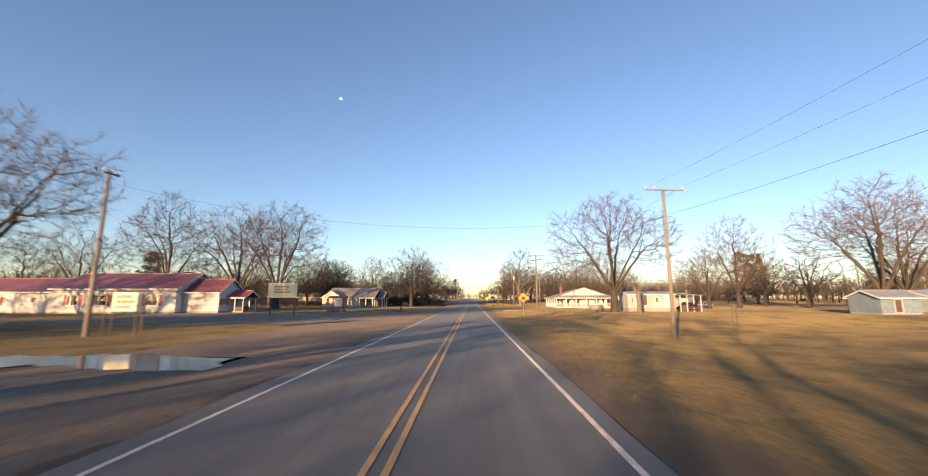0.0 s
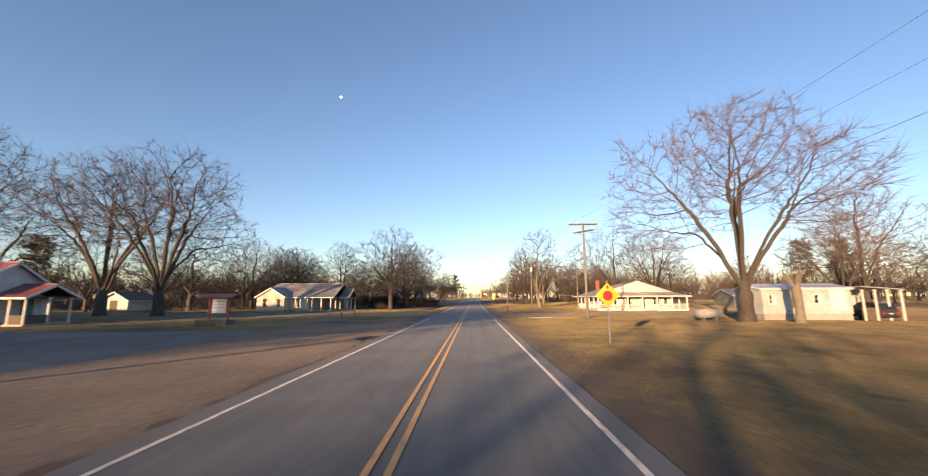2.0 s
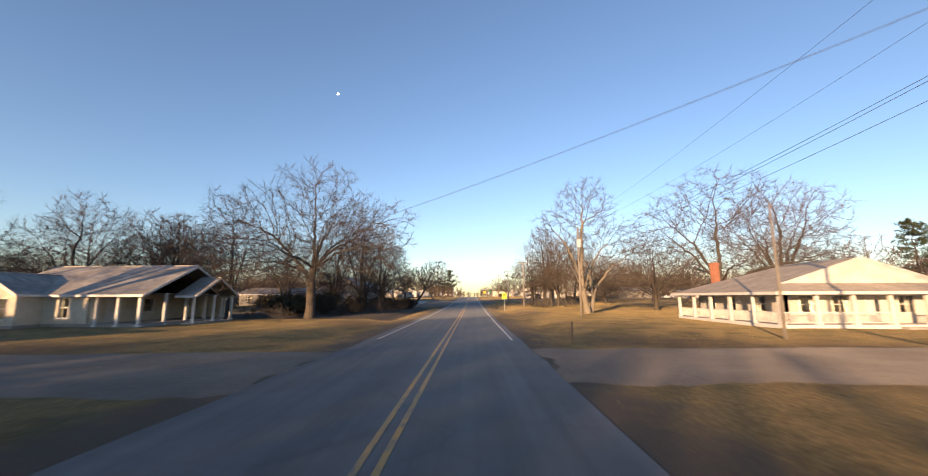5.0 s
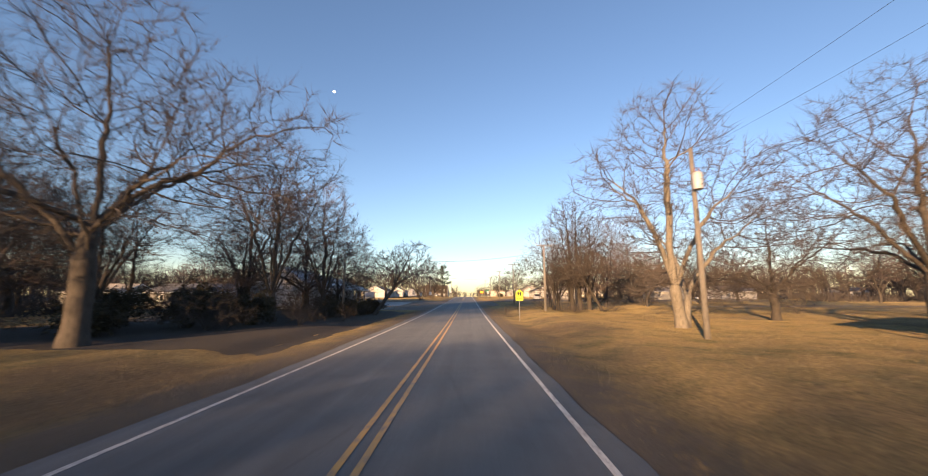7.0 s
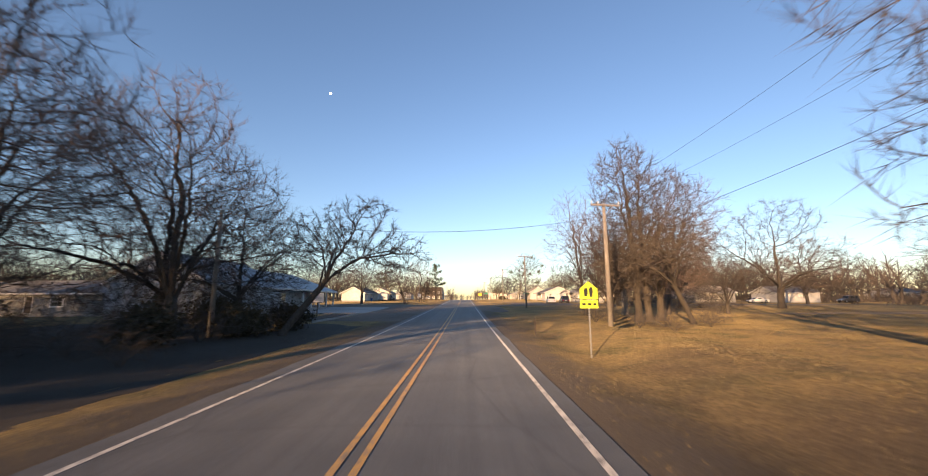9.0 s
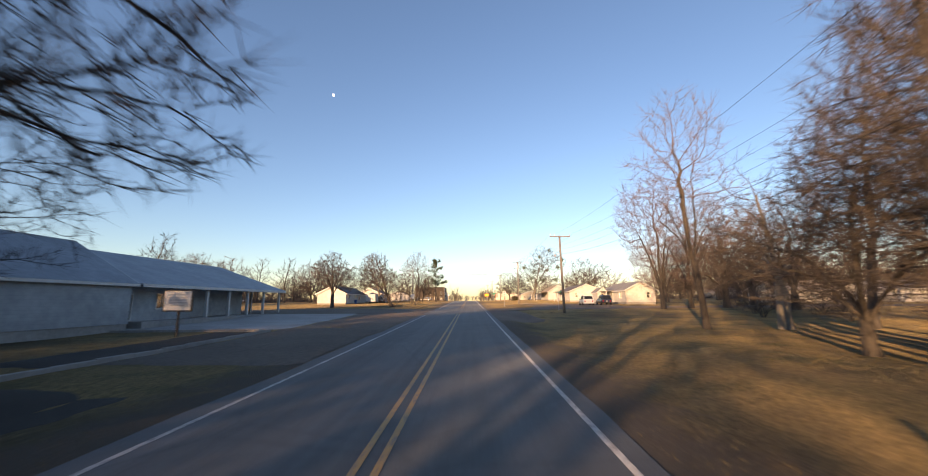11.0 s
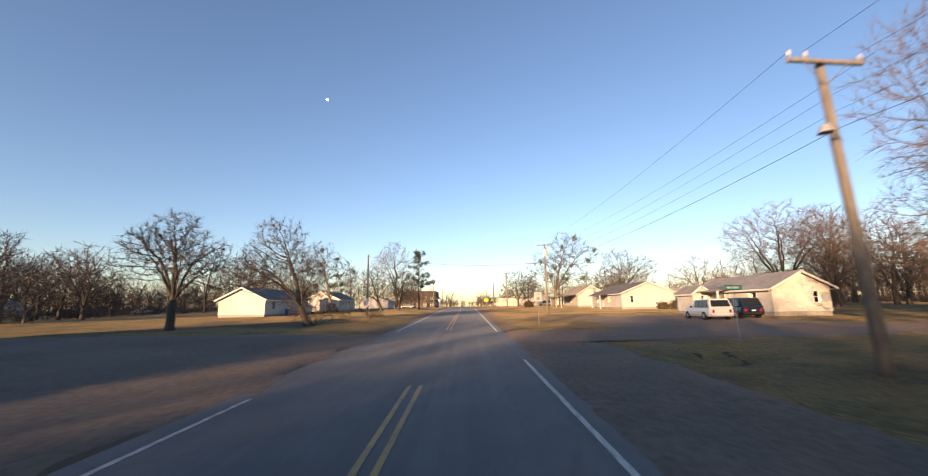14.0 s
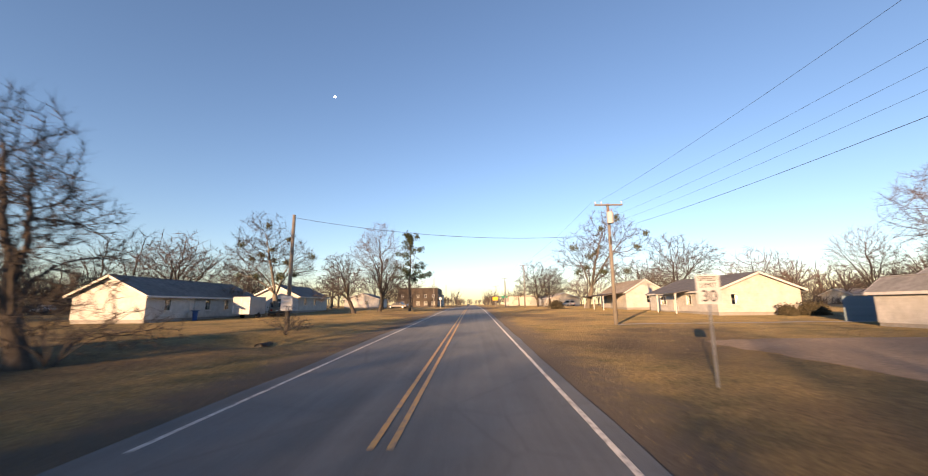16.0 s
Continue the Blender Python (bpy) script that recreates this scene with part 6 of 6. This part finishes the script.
bars(cab, -24.9, 51.298, zc + 3.45, [(-1.0 + 0.25 * i, dz, 0.17, 0.2) for dz, n in ((0.42, 8), (0.08, 7), (-0.26, 9)) for i in range(n)], DARK_WOOD)

zc = land(-21.4, 24)
sg = thing("yard_sign", "small yellowed church sign in a pipe frame", "sign", (-21.4, 24, zc))
for px_ in (-22.6, -22.1, -20.6, -20.2):
    bm = bmesh.new()
    rod(bm, (px_, 24, zc - 0.3), (px_, 24, zc + (2.8 if px_ in (-22.6, -20.2) else 2.0)), 0.04, n=8)
    part("post", bm, DARK_WOOD, sg)
bm = bmesh.new()
rod(bm, (-22.6, 24, zc + 2.78), (-20.2, 24, zc + 2.78), 0.035, n=8)
part("top_rail", bm, DARK_WOOD, sg)
bm = bmesh.new()
box(bm, -22.1, -20.6, 23.9, 23.96, zc + 1.55, zc + 2.7, 0.01)
bd = part("board", bm, SIGN_CREAM, sg)
bars(bd, -21.35, 23.898, zc + 2.1, [(-0.45 + 0.2 * i, dz, 0.13, 0.17) for dz, k in ((0.35, 5), (0.04, 6), (-0.28, 5)) for i in range(k)], DARK_WOOD)

zk = land(-23.2, 69)
kb = thing("sign_shelter", "small red-roofed shelter with a white board on a stone base", "sign", (-23.2, 69, zk))
bm = bmesh.new()
box(bm, -25.1, -22.3, 68.3, 69.7, zk - 0.3, zk + 0.5, 0.04)
part("planter", bm, FIELDSTONE, kb, "low brown stone planter base")
for px_ in (-24.35, -22.55):
    bm = bmesh.new()
    box(bm, px_ - 0.07, px_ + 0.07, 68.95, 69.09, zk + 0.4, zk + 2.6)
    part("post", bm, RED_TRIM, kb)
bm = bmesh.new()
box(bm, -24.1, -22.8, 68.96, 69.06, zk + 1.05, zk + 2.4, 0.01)
bd = part("board", bm, SIGN_WHITE, kb, "white notice board")
bars(bd, -23.45, 68.955, zk + 1.75, [(0, 0.4, 0.9, 0.1), (0, 0.1, 0.8, 0.08), (0, -0.2, 0.9, 0.08)], GREY_PAINT)
for s in (-1, 1):
    bm = bmesh.new()
    hull(bm, [(-25.05, 69 + s * 0.8, zk + 2.5), (-21.85, 69 + s * 0.8, zk + 2.5), (-21.85, 69, zk + 2.85), (-25.05, 69, zk + 2.85)], 0.06)
    part("roof", bm, RED_ROOF_X, kb, "red metal roof slope")

zk = land(-17.6, 173)
sg = thing("notice_sign", "white notice board in a dark frame on a post", "sign", (-17.6, 173, zk))
bm = bmesh.new()
box(bm, -17.66, -17.54, 173.04, 173.16, zk - 0.3, zk + 2.7, 0.01)
part("post", bm, DARK_WOOD, sg)
bm = bmesh.new()
box(bm, -18.5, -16.7, 172.94, 173.02, zk + 1.5, zk + 2.8, 0.01)
part("frame", bm, BLACK, sg, "black board frame")
bm = bmesh.new()
box(bm, -18.41, -16.79, 172.91, 172.935, zk + 1.58, zk + 2.72)
bd = part("board", bm, SIGN_WHITE, sg)
bars(bd, -17.6, 172.908, zk + 2.15, [(0, 0.38, 1.0, 0.08), (0, 0.2, 1.2, 0.06), (0, 0.04, 1.1, 0.06), (0, -0.12, 1.2, 0.06), (0, -0.28, 0.9, 0.06)], GREY_PAINT)

# far signs at the crossroads
for x, y, h, m, shape, lab in ((10.4, 391, 4.0, SIGN_YELLOW, rect(2.4, 1.6), "large yellow shop sign far down the road"), (14, 383, 4.5, SIGN_GREEN, rect(2.6, 0.9), "green highway guide sign far down the road"), (-9.6, 327.5, 3.2, SIGN_WHITE, ring(0.45, 8, 0.39), "white-backed sign beside the road")):
    z = land(x, y)
    sg = thing("road_sign", lab, "road sign", (x, y, z))
    sign_post(sg, x, y, z - 0.3, z + h, STEEL, 0.1)
    plate(sg, "plate", shape, x, y, z + h - 0.5, m)

# markers
for x, y in ((5.0, 151.8), (5.4, 96.5), (-12.6, 70.6), (-14.6, 81.2)):
    z = land(x, y)
    mk = thing("marker_post", "short dark wooden marker post beside the road", "marker", (x, y, z))
    bm = bmesh.new()
    box(bm, x - 0.05, x + 0.05, y - 0.02, y + 0.02, z - 0.2, z + 1.1, 0.008)
    part("post", bm, DARK_WOOD, mk)

# culvert ends in the ditches
for x, y in ((10.2, 79.3), (-13.2, 79.7), (-11.6, 231.5)):
    z = land(x, y)
    cv = thing("culvert", "rusted dark culvert pipe end sunk in a ditch", "culvert", (x, y, z))
    bm = bmesh.new()
    rod(bm, (x, y - 0.1, z + 0.02), (x, y + 1.1, z + 0.02), 0.26, n=18)
    for k in range(4):
        rod(bm, (x, y - 0.1 + k * 0.14, z + 0.02), (x, y - 0.04 + k * 0.14, z + 0.02), 0.28, n=18)
    pp = part("pipe", bm, RUST, cv, "rusted corrugated pipe")
    # Black disc on the solid pipe end paints the darkness of a bore.
    bm = bmesh.new()
    rod(bm, (x, y - 0.12, z + 0.02), (x, y - 0.103, z + 0.02), 0.23, n=18)
    part("opening", bm, BLACK, pp)

# pale broken slabs at the mouth of the side street
for x, y, w, d, a in ((7.2, 79.9, 1.7, 0.55, 8), (8.9, 81.3, 1.3, 0.5, 20)):
    z = land(x, y)
    sl = thing("concrete_slab", "pale broken concrete slab lying flat in dirt", "slab", (x, y, z))
    bm = bmesh.new()
    box(bm, -w / 2, w / 2, -d / 2, d / 2, -0.1, 0.08, 0.02)
    bmesh.ops.transform(bm, matrix=pose(x, y, z, 0, 2, a), verts=bm.verts)
    part("slab", bm, CONCRETE, sl)

# notice on the service pole
x, y = -12.6, 236.45
z = land(x, y)
sg = thing("pole_sign", "white rectangular sign fixed to a wooden service pole", "sign", (x, y, z))
bm = bmesh.new()
box(bm, x - 0.4, x + 0.4, y - 0.03, y, z + 1.35, z + 2.35, 0.008)
bd = part("plate", bm, SIGN_WHITE, sg)
bars(bd, x, y - 0.031, z + 1.85, [(0, 0.28, 0.5, 0.12), (0, 0.02, 0.55, 0.1), (0, -0.22, 0.45, 0.1)], GREY_PAINT)

# white cargo trailer beside the white house
x, y = -26.1, 255.6
z = land(x, y)
ct = thing("cargo_trailer", "small white ribbed cargo trailer parked by a house", "trailer", (x, y, z))
bm = bmesh.new()
box(bm, x - 1.0, x + 1.0, y - 1.7, y + 1.7, z + 0.45, z + 2.45, 0.06)
body = part("body", bm, CAMPER, ct)
bm = bmesh.new()
for dx in (-0.93, 0.0, 0.93):
    box(bm, x + dx - 0.035, x + dx + 0.035, y - 1.73, y - 1.695, z + 0.5, z + 2.4)
part("door_frame", bm, TRIM, body, "white rear door frame")
for sd in (-1, 1):
    bm = bmesh.new()
    rod(bm, (x + sd * 0.8, y + 0.2, z + 0.33), (x + sd * 1.03, y + 0.2, z + 0.33), 0.33, n=18)
    part("wheel", bm, RUBBER, ct)
bm = bmesh.new()
rod(bm, (x, y + 1.6, z + 0.45), (x, y + 2.8, z + 0.42), 0.05, n=8)
rod(bm, (x, y + 2.7, z - 0.05), (x, y + 2.7, z + 0.5), 0.035, n=8)
part("tow_bar", bm, STEEL, ct)

# thin dark posts in the field
for x, y in ((24.7, 38.0), (25.1, 38.05)):
    z = land(x, y)
    mk = thing("marker_post", "tall thin dark steel post standing in a field", "marker", (x, y, z))
    bm = bmesh.new()
    rod(bm, (x, y, z - 0.3), (x, y, z + 2.5), 0.035, n=8)
    part("post", bm, DARK_WOOD, mk)

# propane tank beside the big tree
x, y = 22.6, 71.8
z = land(x, y)
tk = thing("propane_tank", "pale propane tank on low legs beside a tree", "tank", (x, y, z))
bm = bmesh.new()
rod(bm, (x - 0.9, y, z + 0.75), (x + 0.9, y, z + 0.75), 0.45, n=18)
for s_ in (-1, 1):
    bmesh.ops.create_uvsphere(bm, u_segments=16, v_segments=8, radius=0.45, matrix=pose(x + s_ * 0.9, y, z + 0.75))
part("body", bm, CONCRETE, tk, "pale weathered tank shell", True)
for s_ in (-0.6, 0.6):
    bm = bmesh.new()
    box(bm, x + s_ - 0.06, x + s_ + 0.06, y - 0.3, y + 0.3, z - 0.1, z + 0.4)
    part("leg", bm, STEEL, tk)

# wooden yard fence, board by board
zf_ = land(33.5, 242.2)
fence = thing("board_fence", "blue-grey painted board fence beside a white house", "fence", (33.5, 242.2, zf_))
bm = bmesh.new()
box(bm, -0.075, 0.075, -0.012, 0.012, 0, 2.05, 0.004)
board_me = bpy.data.meshes.new("board")
bm.to_mesh(board_me)
bm.free()
board_me.materials.append(BLUE_FENCE)
for i in range(42):
    b = new("board", board_me)
    b.parent = fence
    b.location = (-3.5 + i * 0.165, 0.0, -0.05 + 0.03 * math.sin(i * 2.1))
for zz in (0.4, 1.6):
    bm = bmesh.new()
    box(bm, 29.9, 36.9, 242.22, 242.27, zf_ + zz, zf_ + zz + 0.09)
    part("rail", bm, BLUE_FENCE, fence)

x, y = -29.7, 251.6
z = land(x, y)
bn = thing("rubbish_bin", "blue wheeled bin beside a white house", "bin", (x, y, z))
bm = bmesh.new()
rod(bm, (x, y, z), (x, y, z + 1.0), 0.26, 0.33, 4)
part("body", bm, BIN_BLUE, bn)
bm = bmesh.new()
box(bm, x - 0.3, x + 0.3, y - 0.3, y + 0.32, z + 1.0, z + 1.07, 0.02)
part("lid", bm, BIN_BLUE, bn)

x, y = 19, 307
z = land(x, y)
sw = thing("swing_frame", "white timber A-frame swing on a lawn", "swing", (x, y, z))
for dx in (-1.2, 1.2):
    for dy in (-0.9, 0.9):
        bm = bmesh.new()
        rod(bm, (x + dx * 1.3, y + dy, z - 0.1), (x + dx * 0.3, y, z + 2.2), 0.06, n=6)
        part("leg", bm, TRIM, sw)
bm = bmesh.new()
rod(bm, (x - 0.6, y, z + 2.2), (x + 0.6, y, z + 2.2), 0.06, n=6)
part("beam", bm, TRIM, sw)
bm = bmesh.new()
box(bm, x - 0.5, x + 0.5, y - 0.2, y + 0.2, z + 0.5, z + 0.56)
part("seat", bm, TRIM, sw)


# ---- vehicles ----
def loft(bm, rings):
    vs = [[bm.verts.new(p) for p in r] for r in rings]
    n = len(vs[0])
    for a, b in zip(vs, vs[1:]):
        for i in range(n):
            bm.faces.new((a[i], a[(i + 1) % n], b[(i + 1) % n], b[i]))
    bm.faces.new(vs[0][::-1])
    bm.faces.new(vs[-1])


def ring_at(y, w, z0, z1, inset=0.08):
    h = z1 - z0
    return [(-w + inset, y, z0), (w - inset, y, z0), (w, y, z0 + h * 0.25), (w, y, z0 + h * 0.6), (w - inset * 0.8, y, z1), (-w + inset * 0.8, y, z1), (-w, y, z0 + h * 0.6), (-w, y, z0 + h * 0.25)]


def vehicle(name, label, x, y, turn, paint, kind):
    """A parked vehicle, its front towards local +y."""
    L, W, H = {"van": (4.9, 0.98, 1.75), "suv": (4.7, 0.95, 1.78), "pickup": (5.4, 0.97, 1.78), "sedan": (4.6, 0.9, 1.42)}[kind]
    z = land(x, y)
    ob = new(name)
    tagged(ob, label, "car" if kind != "pickup" else "pickup truck")
    g = 0.28
    belt = 0.98 if kind != "sedan" else 0.88
    h = L / 2
    bm = bmesh.new()
    nose = belt - 0.16
    loft(bm, [ring_at(-h, W * 0.9, g + 0.15, belt - 0.1), ring_at(-h + 0.15, W * 0.98, g, belt), ring_at(-h * 0.3, W, g, belt), ring_at(h * 0.35, W, g, belt), ring_at(h * 0.45, W, g, belt - 0.02), ring_at(h - 0.35, W * 0.96, g, nose), ring_at(h - 0.08, W * 0.88, g + 0.06, nose - 0.12), ring_at(h, W * 0.8, g + 0.16, nose - 0.25)])
    body = part("body", bm, paint, ob, "", True)
    bodyme = body.data
    bodyme.polygons.foreach_set("use_smooth", [False] * len(bodyme.polygons))
    ys = {"van": (-h + 0.06, -h + 0.35, h * 0.12, h * 0.56), "suv": (-h + 0.08, -h + 0.35, h * 0.05, h * 0.36), "pickup": (-h * 0.12, -h * 0.02, h * 0.18, h * 0.42), "sedan": (-h * 0.62, -h * 0.28, h * 0.12, h * 0.46)}[kind]
    bm = bmesh.new()
    loft(bm, [ring_at(ys[0], W * 0.92, belt - 0.04, belt + 0.02), ring_at(ys[1], W * 0.82, belt - 0.04, H - 0.05, 0.12), ring_at((ys[1] + ys[2]) / 2, W * 0.84, belt - 0.04, H, 0.12), ring_at(ys[2], W * 0.82, belt - 0.04, H - 0.04, 0.12), ring_at(ys[3], W * 0.92, belt - 0.04, belt + 0.02)])
    cabin = part("cabin", bm, paint, ob)
    zc0, zc1 = belt + 0.07, H - 0.13
    cuts = [ys[1] + 0.1 + i * (ys[2] - ys[1] - 0.15) / (3 if kind in ("van", "suv") else 2) for i in range((3 if kind in ("van", "suv") else 2) + 1)]
    for s in (-1, 1):
        for a, b in zip(cuts, cuts[1:]):
            bm = bmesh.new()
            v = [bm.verts.new(p) for p in ((s * W * 0.915, a + 0.04, zc0), (s * W * 0.915, b - 0.04, zc0), (s * W * 0.85, b - 0.06, zc1), (s * W * 0.85, a + 0.06, zc1))]
            w = [bm.verts.new(q.co - Vector((s * 0.1, 0, 0))) for q in v]
            bm.faces.new(v)
            bm.faces.new(w[::-1])
            for i in range(4):
                bm.faces.new((v[i], w[i], w[(i + 1) % 4], v[(i + 1) % 4]))
            part("side_window", bm, CAR_GLASS, cabin)
    for ya, yb, nm in ((ys[0], ys[1], "rear_window"), (ys[3], ys[2], "windscreen")):
        bm = bmesh.new()
        e = -0.03 if ya < yb else 0.03
        t0, t1 = 0.14, 0.86
        lo, hi = (ya + (yb - ya) * t0 + e, belt + (H - 0.05 - belt) * t0), (ya + (yb - ya) * t1 + e, belt + (H - 0.05 - belt) * t1)
        v = [bm.verts.new(p) for p in ((-W * 0.76, lo[0], lo[1]), (W * 0.76, lo[0], lo[1]), (W * 0.68, hi[0], hi[1]), (-W * 0.68, hi[0], hi[1]))]
        w = [bm.verts.new(q.co - Vector((0, e * 2.5, 0))) for q in v]
        bm.faces.new(v)
        bm.faces.new(w[::-1])
        for i in range(4):
            bm.faces.new((v[i], w[i], w[(i + 1) % 4], v[(i + 1) % 4]))
        part(nm, bm, CAR_GLASS, cabin)
    for s in (-1, 1):
        for yy in (-h * 0.6, h * 0.62):
            bm = bmesh.new()
            rod(bm, (s * (W - 0.2), yy, 0.34), (s * (W + 0.015), yy, 0.34), 0.34, n=20)
            wh = part("wheel", bm, RUBBER, ob)
            bm = bmesh.new()
            rod(bm, (s * (W - 0.05), yy, 0.34), (s * (W + 0.028), yy, 0.34), 0.2, 0.17, 14)
            part("rim", bm, STEEL, wh, "steel wheel rim")
        bm = bmesh.new()
        box(bm, s * W * 0.66 - 0.1, s * W * 0.66 + 0.1, -h - 0.012, -h + 0.05, belt - 0.4, belt - 0.14, 0.02)
        part("tail_light", bm, RED_LIGHT, ob, "red tail light")
        bm = bmesh.new()
        box(bm, s * W * 0.6 - 0.16, s * W * 0.6 + 0.16, h - 0.1, h + 0.01, nose - 0.36, nose - 0.2, 0.02)
        part("headlight", bm, CLEAR_LIGHT, ob, "clear headlight")
        bm = bmesh.new()
        box(bm, s * (W + 0.02), s * (W + 0.17), ys[2] + 0.12, ys[2] + 0.2, belt + 0.02, belt + 0.16, 0.02)
        part("mirror", bm, BLACK, ob)
    for yy, nm in ((-h - 0.03, "rear_bumper"), (h - 0.02, "front_bumper")):
        bm = bmesh.new()
        box(bm, -W * 0.88, W * 0.88, yy - 0.04, yy + 0.08, g + 0.05, g + 0.25, 0.03)
        part(nm, bm, BLACK if kind != "van" else paint, ob)
    bm = bmesh.new()
    box(bm, -0.16, 0.16, -h - 0.02, -h + 0.02, belt - 0.36, belt - 0.24)
    part("plate", bm, SIGN_WHITE, ob)
    ob.matrix_basis = pose(x, y, z + 0.02, 0, 0, turn)
    return ob


vehicle("minivan", "white minivan parked on bare dirt by a house", 21.1, 220.8, -6, CAR_WHITE, "van")
vehicle("suv", "dark blue sport utility vehicle parked by a house", 24.7, 222.2, -5, CAR_BLUE, "suv")
vehicle("pickup_truck", "tan pickup truck parked beside a white house", -25.6, 261, 28, CAR_TAN, "pickup")
vehicle("sedan", "dark sedan parked under bare trees", -16.5, 297, 80, CAR_DARK, "sedan")
vehicle("sedan", "dark car far down the road", -3.0, 470, 180, CAR_DARK, "sedan")
vehicle("sedan", "silver car parked on a far lawn", -75.6, 278, 80, CAR_SILVER, "sedan")
vehicle("sedan", "silver car parked beside a grey garage", 68, 117, 95, CAR_SILVER, "sedan")
vehicle("suv", "dark vehicle parked under a lean-to", 40.2, 74.6, 0, CAR_DARK, "suv")
vehicle("sedan", "white car parked at a far house", 124, 282, 90, CAR_WHITE, "sedan")
vehicle("sedan", "dark car parked at a far house", 140, 280, 85, CAR_DARK, "sedan")
vehicle("sedan", "white car parked on a far lot", 72, 222, 80, CAR_WHITE, "sedan")
vehicle("suv", "dark vehicle parked on a far lot", 96, 224, 95, CAR_DARK, "suv")
vehicle("suv", "silver vehicle parked by a far house", 28, 326, 20, CAR_SILVER, "suv")

# ---- moon ----
bm = bmesh.new()
bmesh.ops.create_uvsphere(bm, u_segments=24, v_segments=12, radius=14)
mo = part("moon", bm, MOON, None, "pale day moon in a clear sky", True)
mo.location = (-1470, 4083, 2242)
tagged(mo, "pale day moon in a clear blue sky", "moon", "", "structure")


# ---- grass blades: rough verge near the road and pale dormant lawns ----
BARE = [(-46, -5.0, 37, 61.5), (-15.5, -5, -30, 74), (-90, -5, 84, 93), (2, 90, 85.5, 94.5), (-27, -5, 160, 214), (2, 80, 206, 214.6), (11, 26, 213, 230), (2, 7.4, 185, 207), (29, 36, 224, 237.4), (-35, -8.5, 119, 161), (22, 38.5, 104, 118.5), (27, 43, 72, 77.2), (-43, -23, 104, 119), (26, 36.4, 224, 237.4), (26, 35, 252, 268), (-5.8, 2.7, -99, 999)]


def blades(seed, x0, x1, y0, y1, count, h0, h1, width):
    """Upright grass blades over a stretch of ground, thinned in patches."""
    rng = np.random.default_rng(seed)
    x, y = rng.uniform(x0, x1, count), rng.uniform(y0, y1, count)
    keep = rng.random(count) < 0.62 + 0.38 * np.sin(x * 0.7 + 2 * np.sin(y * 0.23)) * np.sin(y * 0.41 + 1.3 * np.sin(x * 0.31))
    for a, b, c, d in BARE:
        keep &= ~((x > a) & (x < b) & (y > c) & (y < d))
    out = []
    for bx, by, a, h, lx, ly in zip(x[keep], y[keep], rng.uniform(0, 6.283, count), rng.uniform(h0, h1, count), rng.normal(0, 0.05, count), rng.normal(0, 0.05, count)):
        z = land(bx, by)
        dx, dy = math.cos(a) * width, math.sin(a) * width
        out += [(bx - dx, by - dy, z - 0.01), (bx + dx, by + dy, z - 0.01), (bx + lx, by + ly, z + h)]
    return out


def grass(label, stretches):
    vs = []
    for i, st in enumerate(stretches):
        vs += blades(70 + i, *st)
    me = bpy.data.meshes.new("grass")
    me.from_pydata(vs, [], [(k, k + 1, k + 2) for k in range(0, len(vs), 3)])
    tagged(link_mesh("grass", me, DRYGRASS, None), label, "grass", "", "stuff")


grass("short dry straw-coloured grass along the road and lawns", (
    (2.9, 9, 2, 290, 40000, 0.03, 0.08, 0.008), (-11, -5.9, 74, 290, 26000, 0.03, 0.08, 0.008), (9, 24, 2, 60, 26000, 0.03, 0.07, 0.009),
    (9, 60, 60, 86, 32000, 0.04, 0.08, 0.012), (9, 62, 94, 125, 40000, 0.04, 0.08, 0.012), (9, 62, 125, 176, 120000, 0.04, 0.08, 0.013), (9, 60, 176, 198, 12000, 0.04, 0.085, 0.014),
    (9, 45, 213, 290, 20000, 0.04, 0.085, 0.014), (-45, -11, 214, 290, 20000, 0.04, 0.085, 0.014), (-60, -11, 62, 84, 12000, 0.04, 0.085, 0.014), (-60, -11, 93, 121, 12000, 0.04, 0.085, 0.014)))
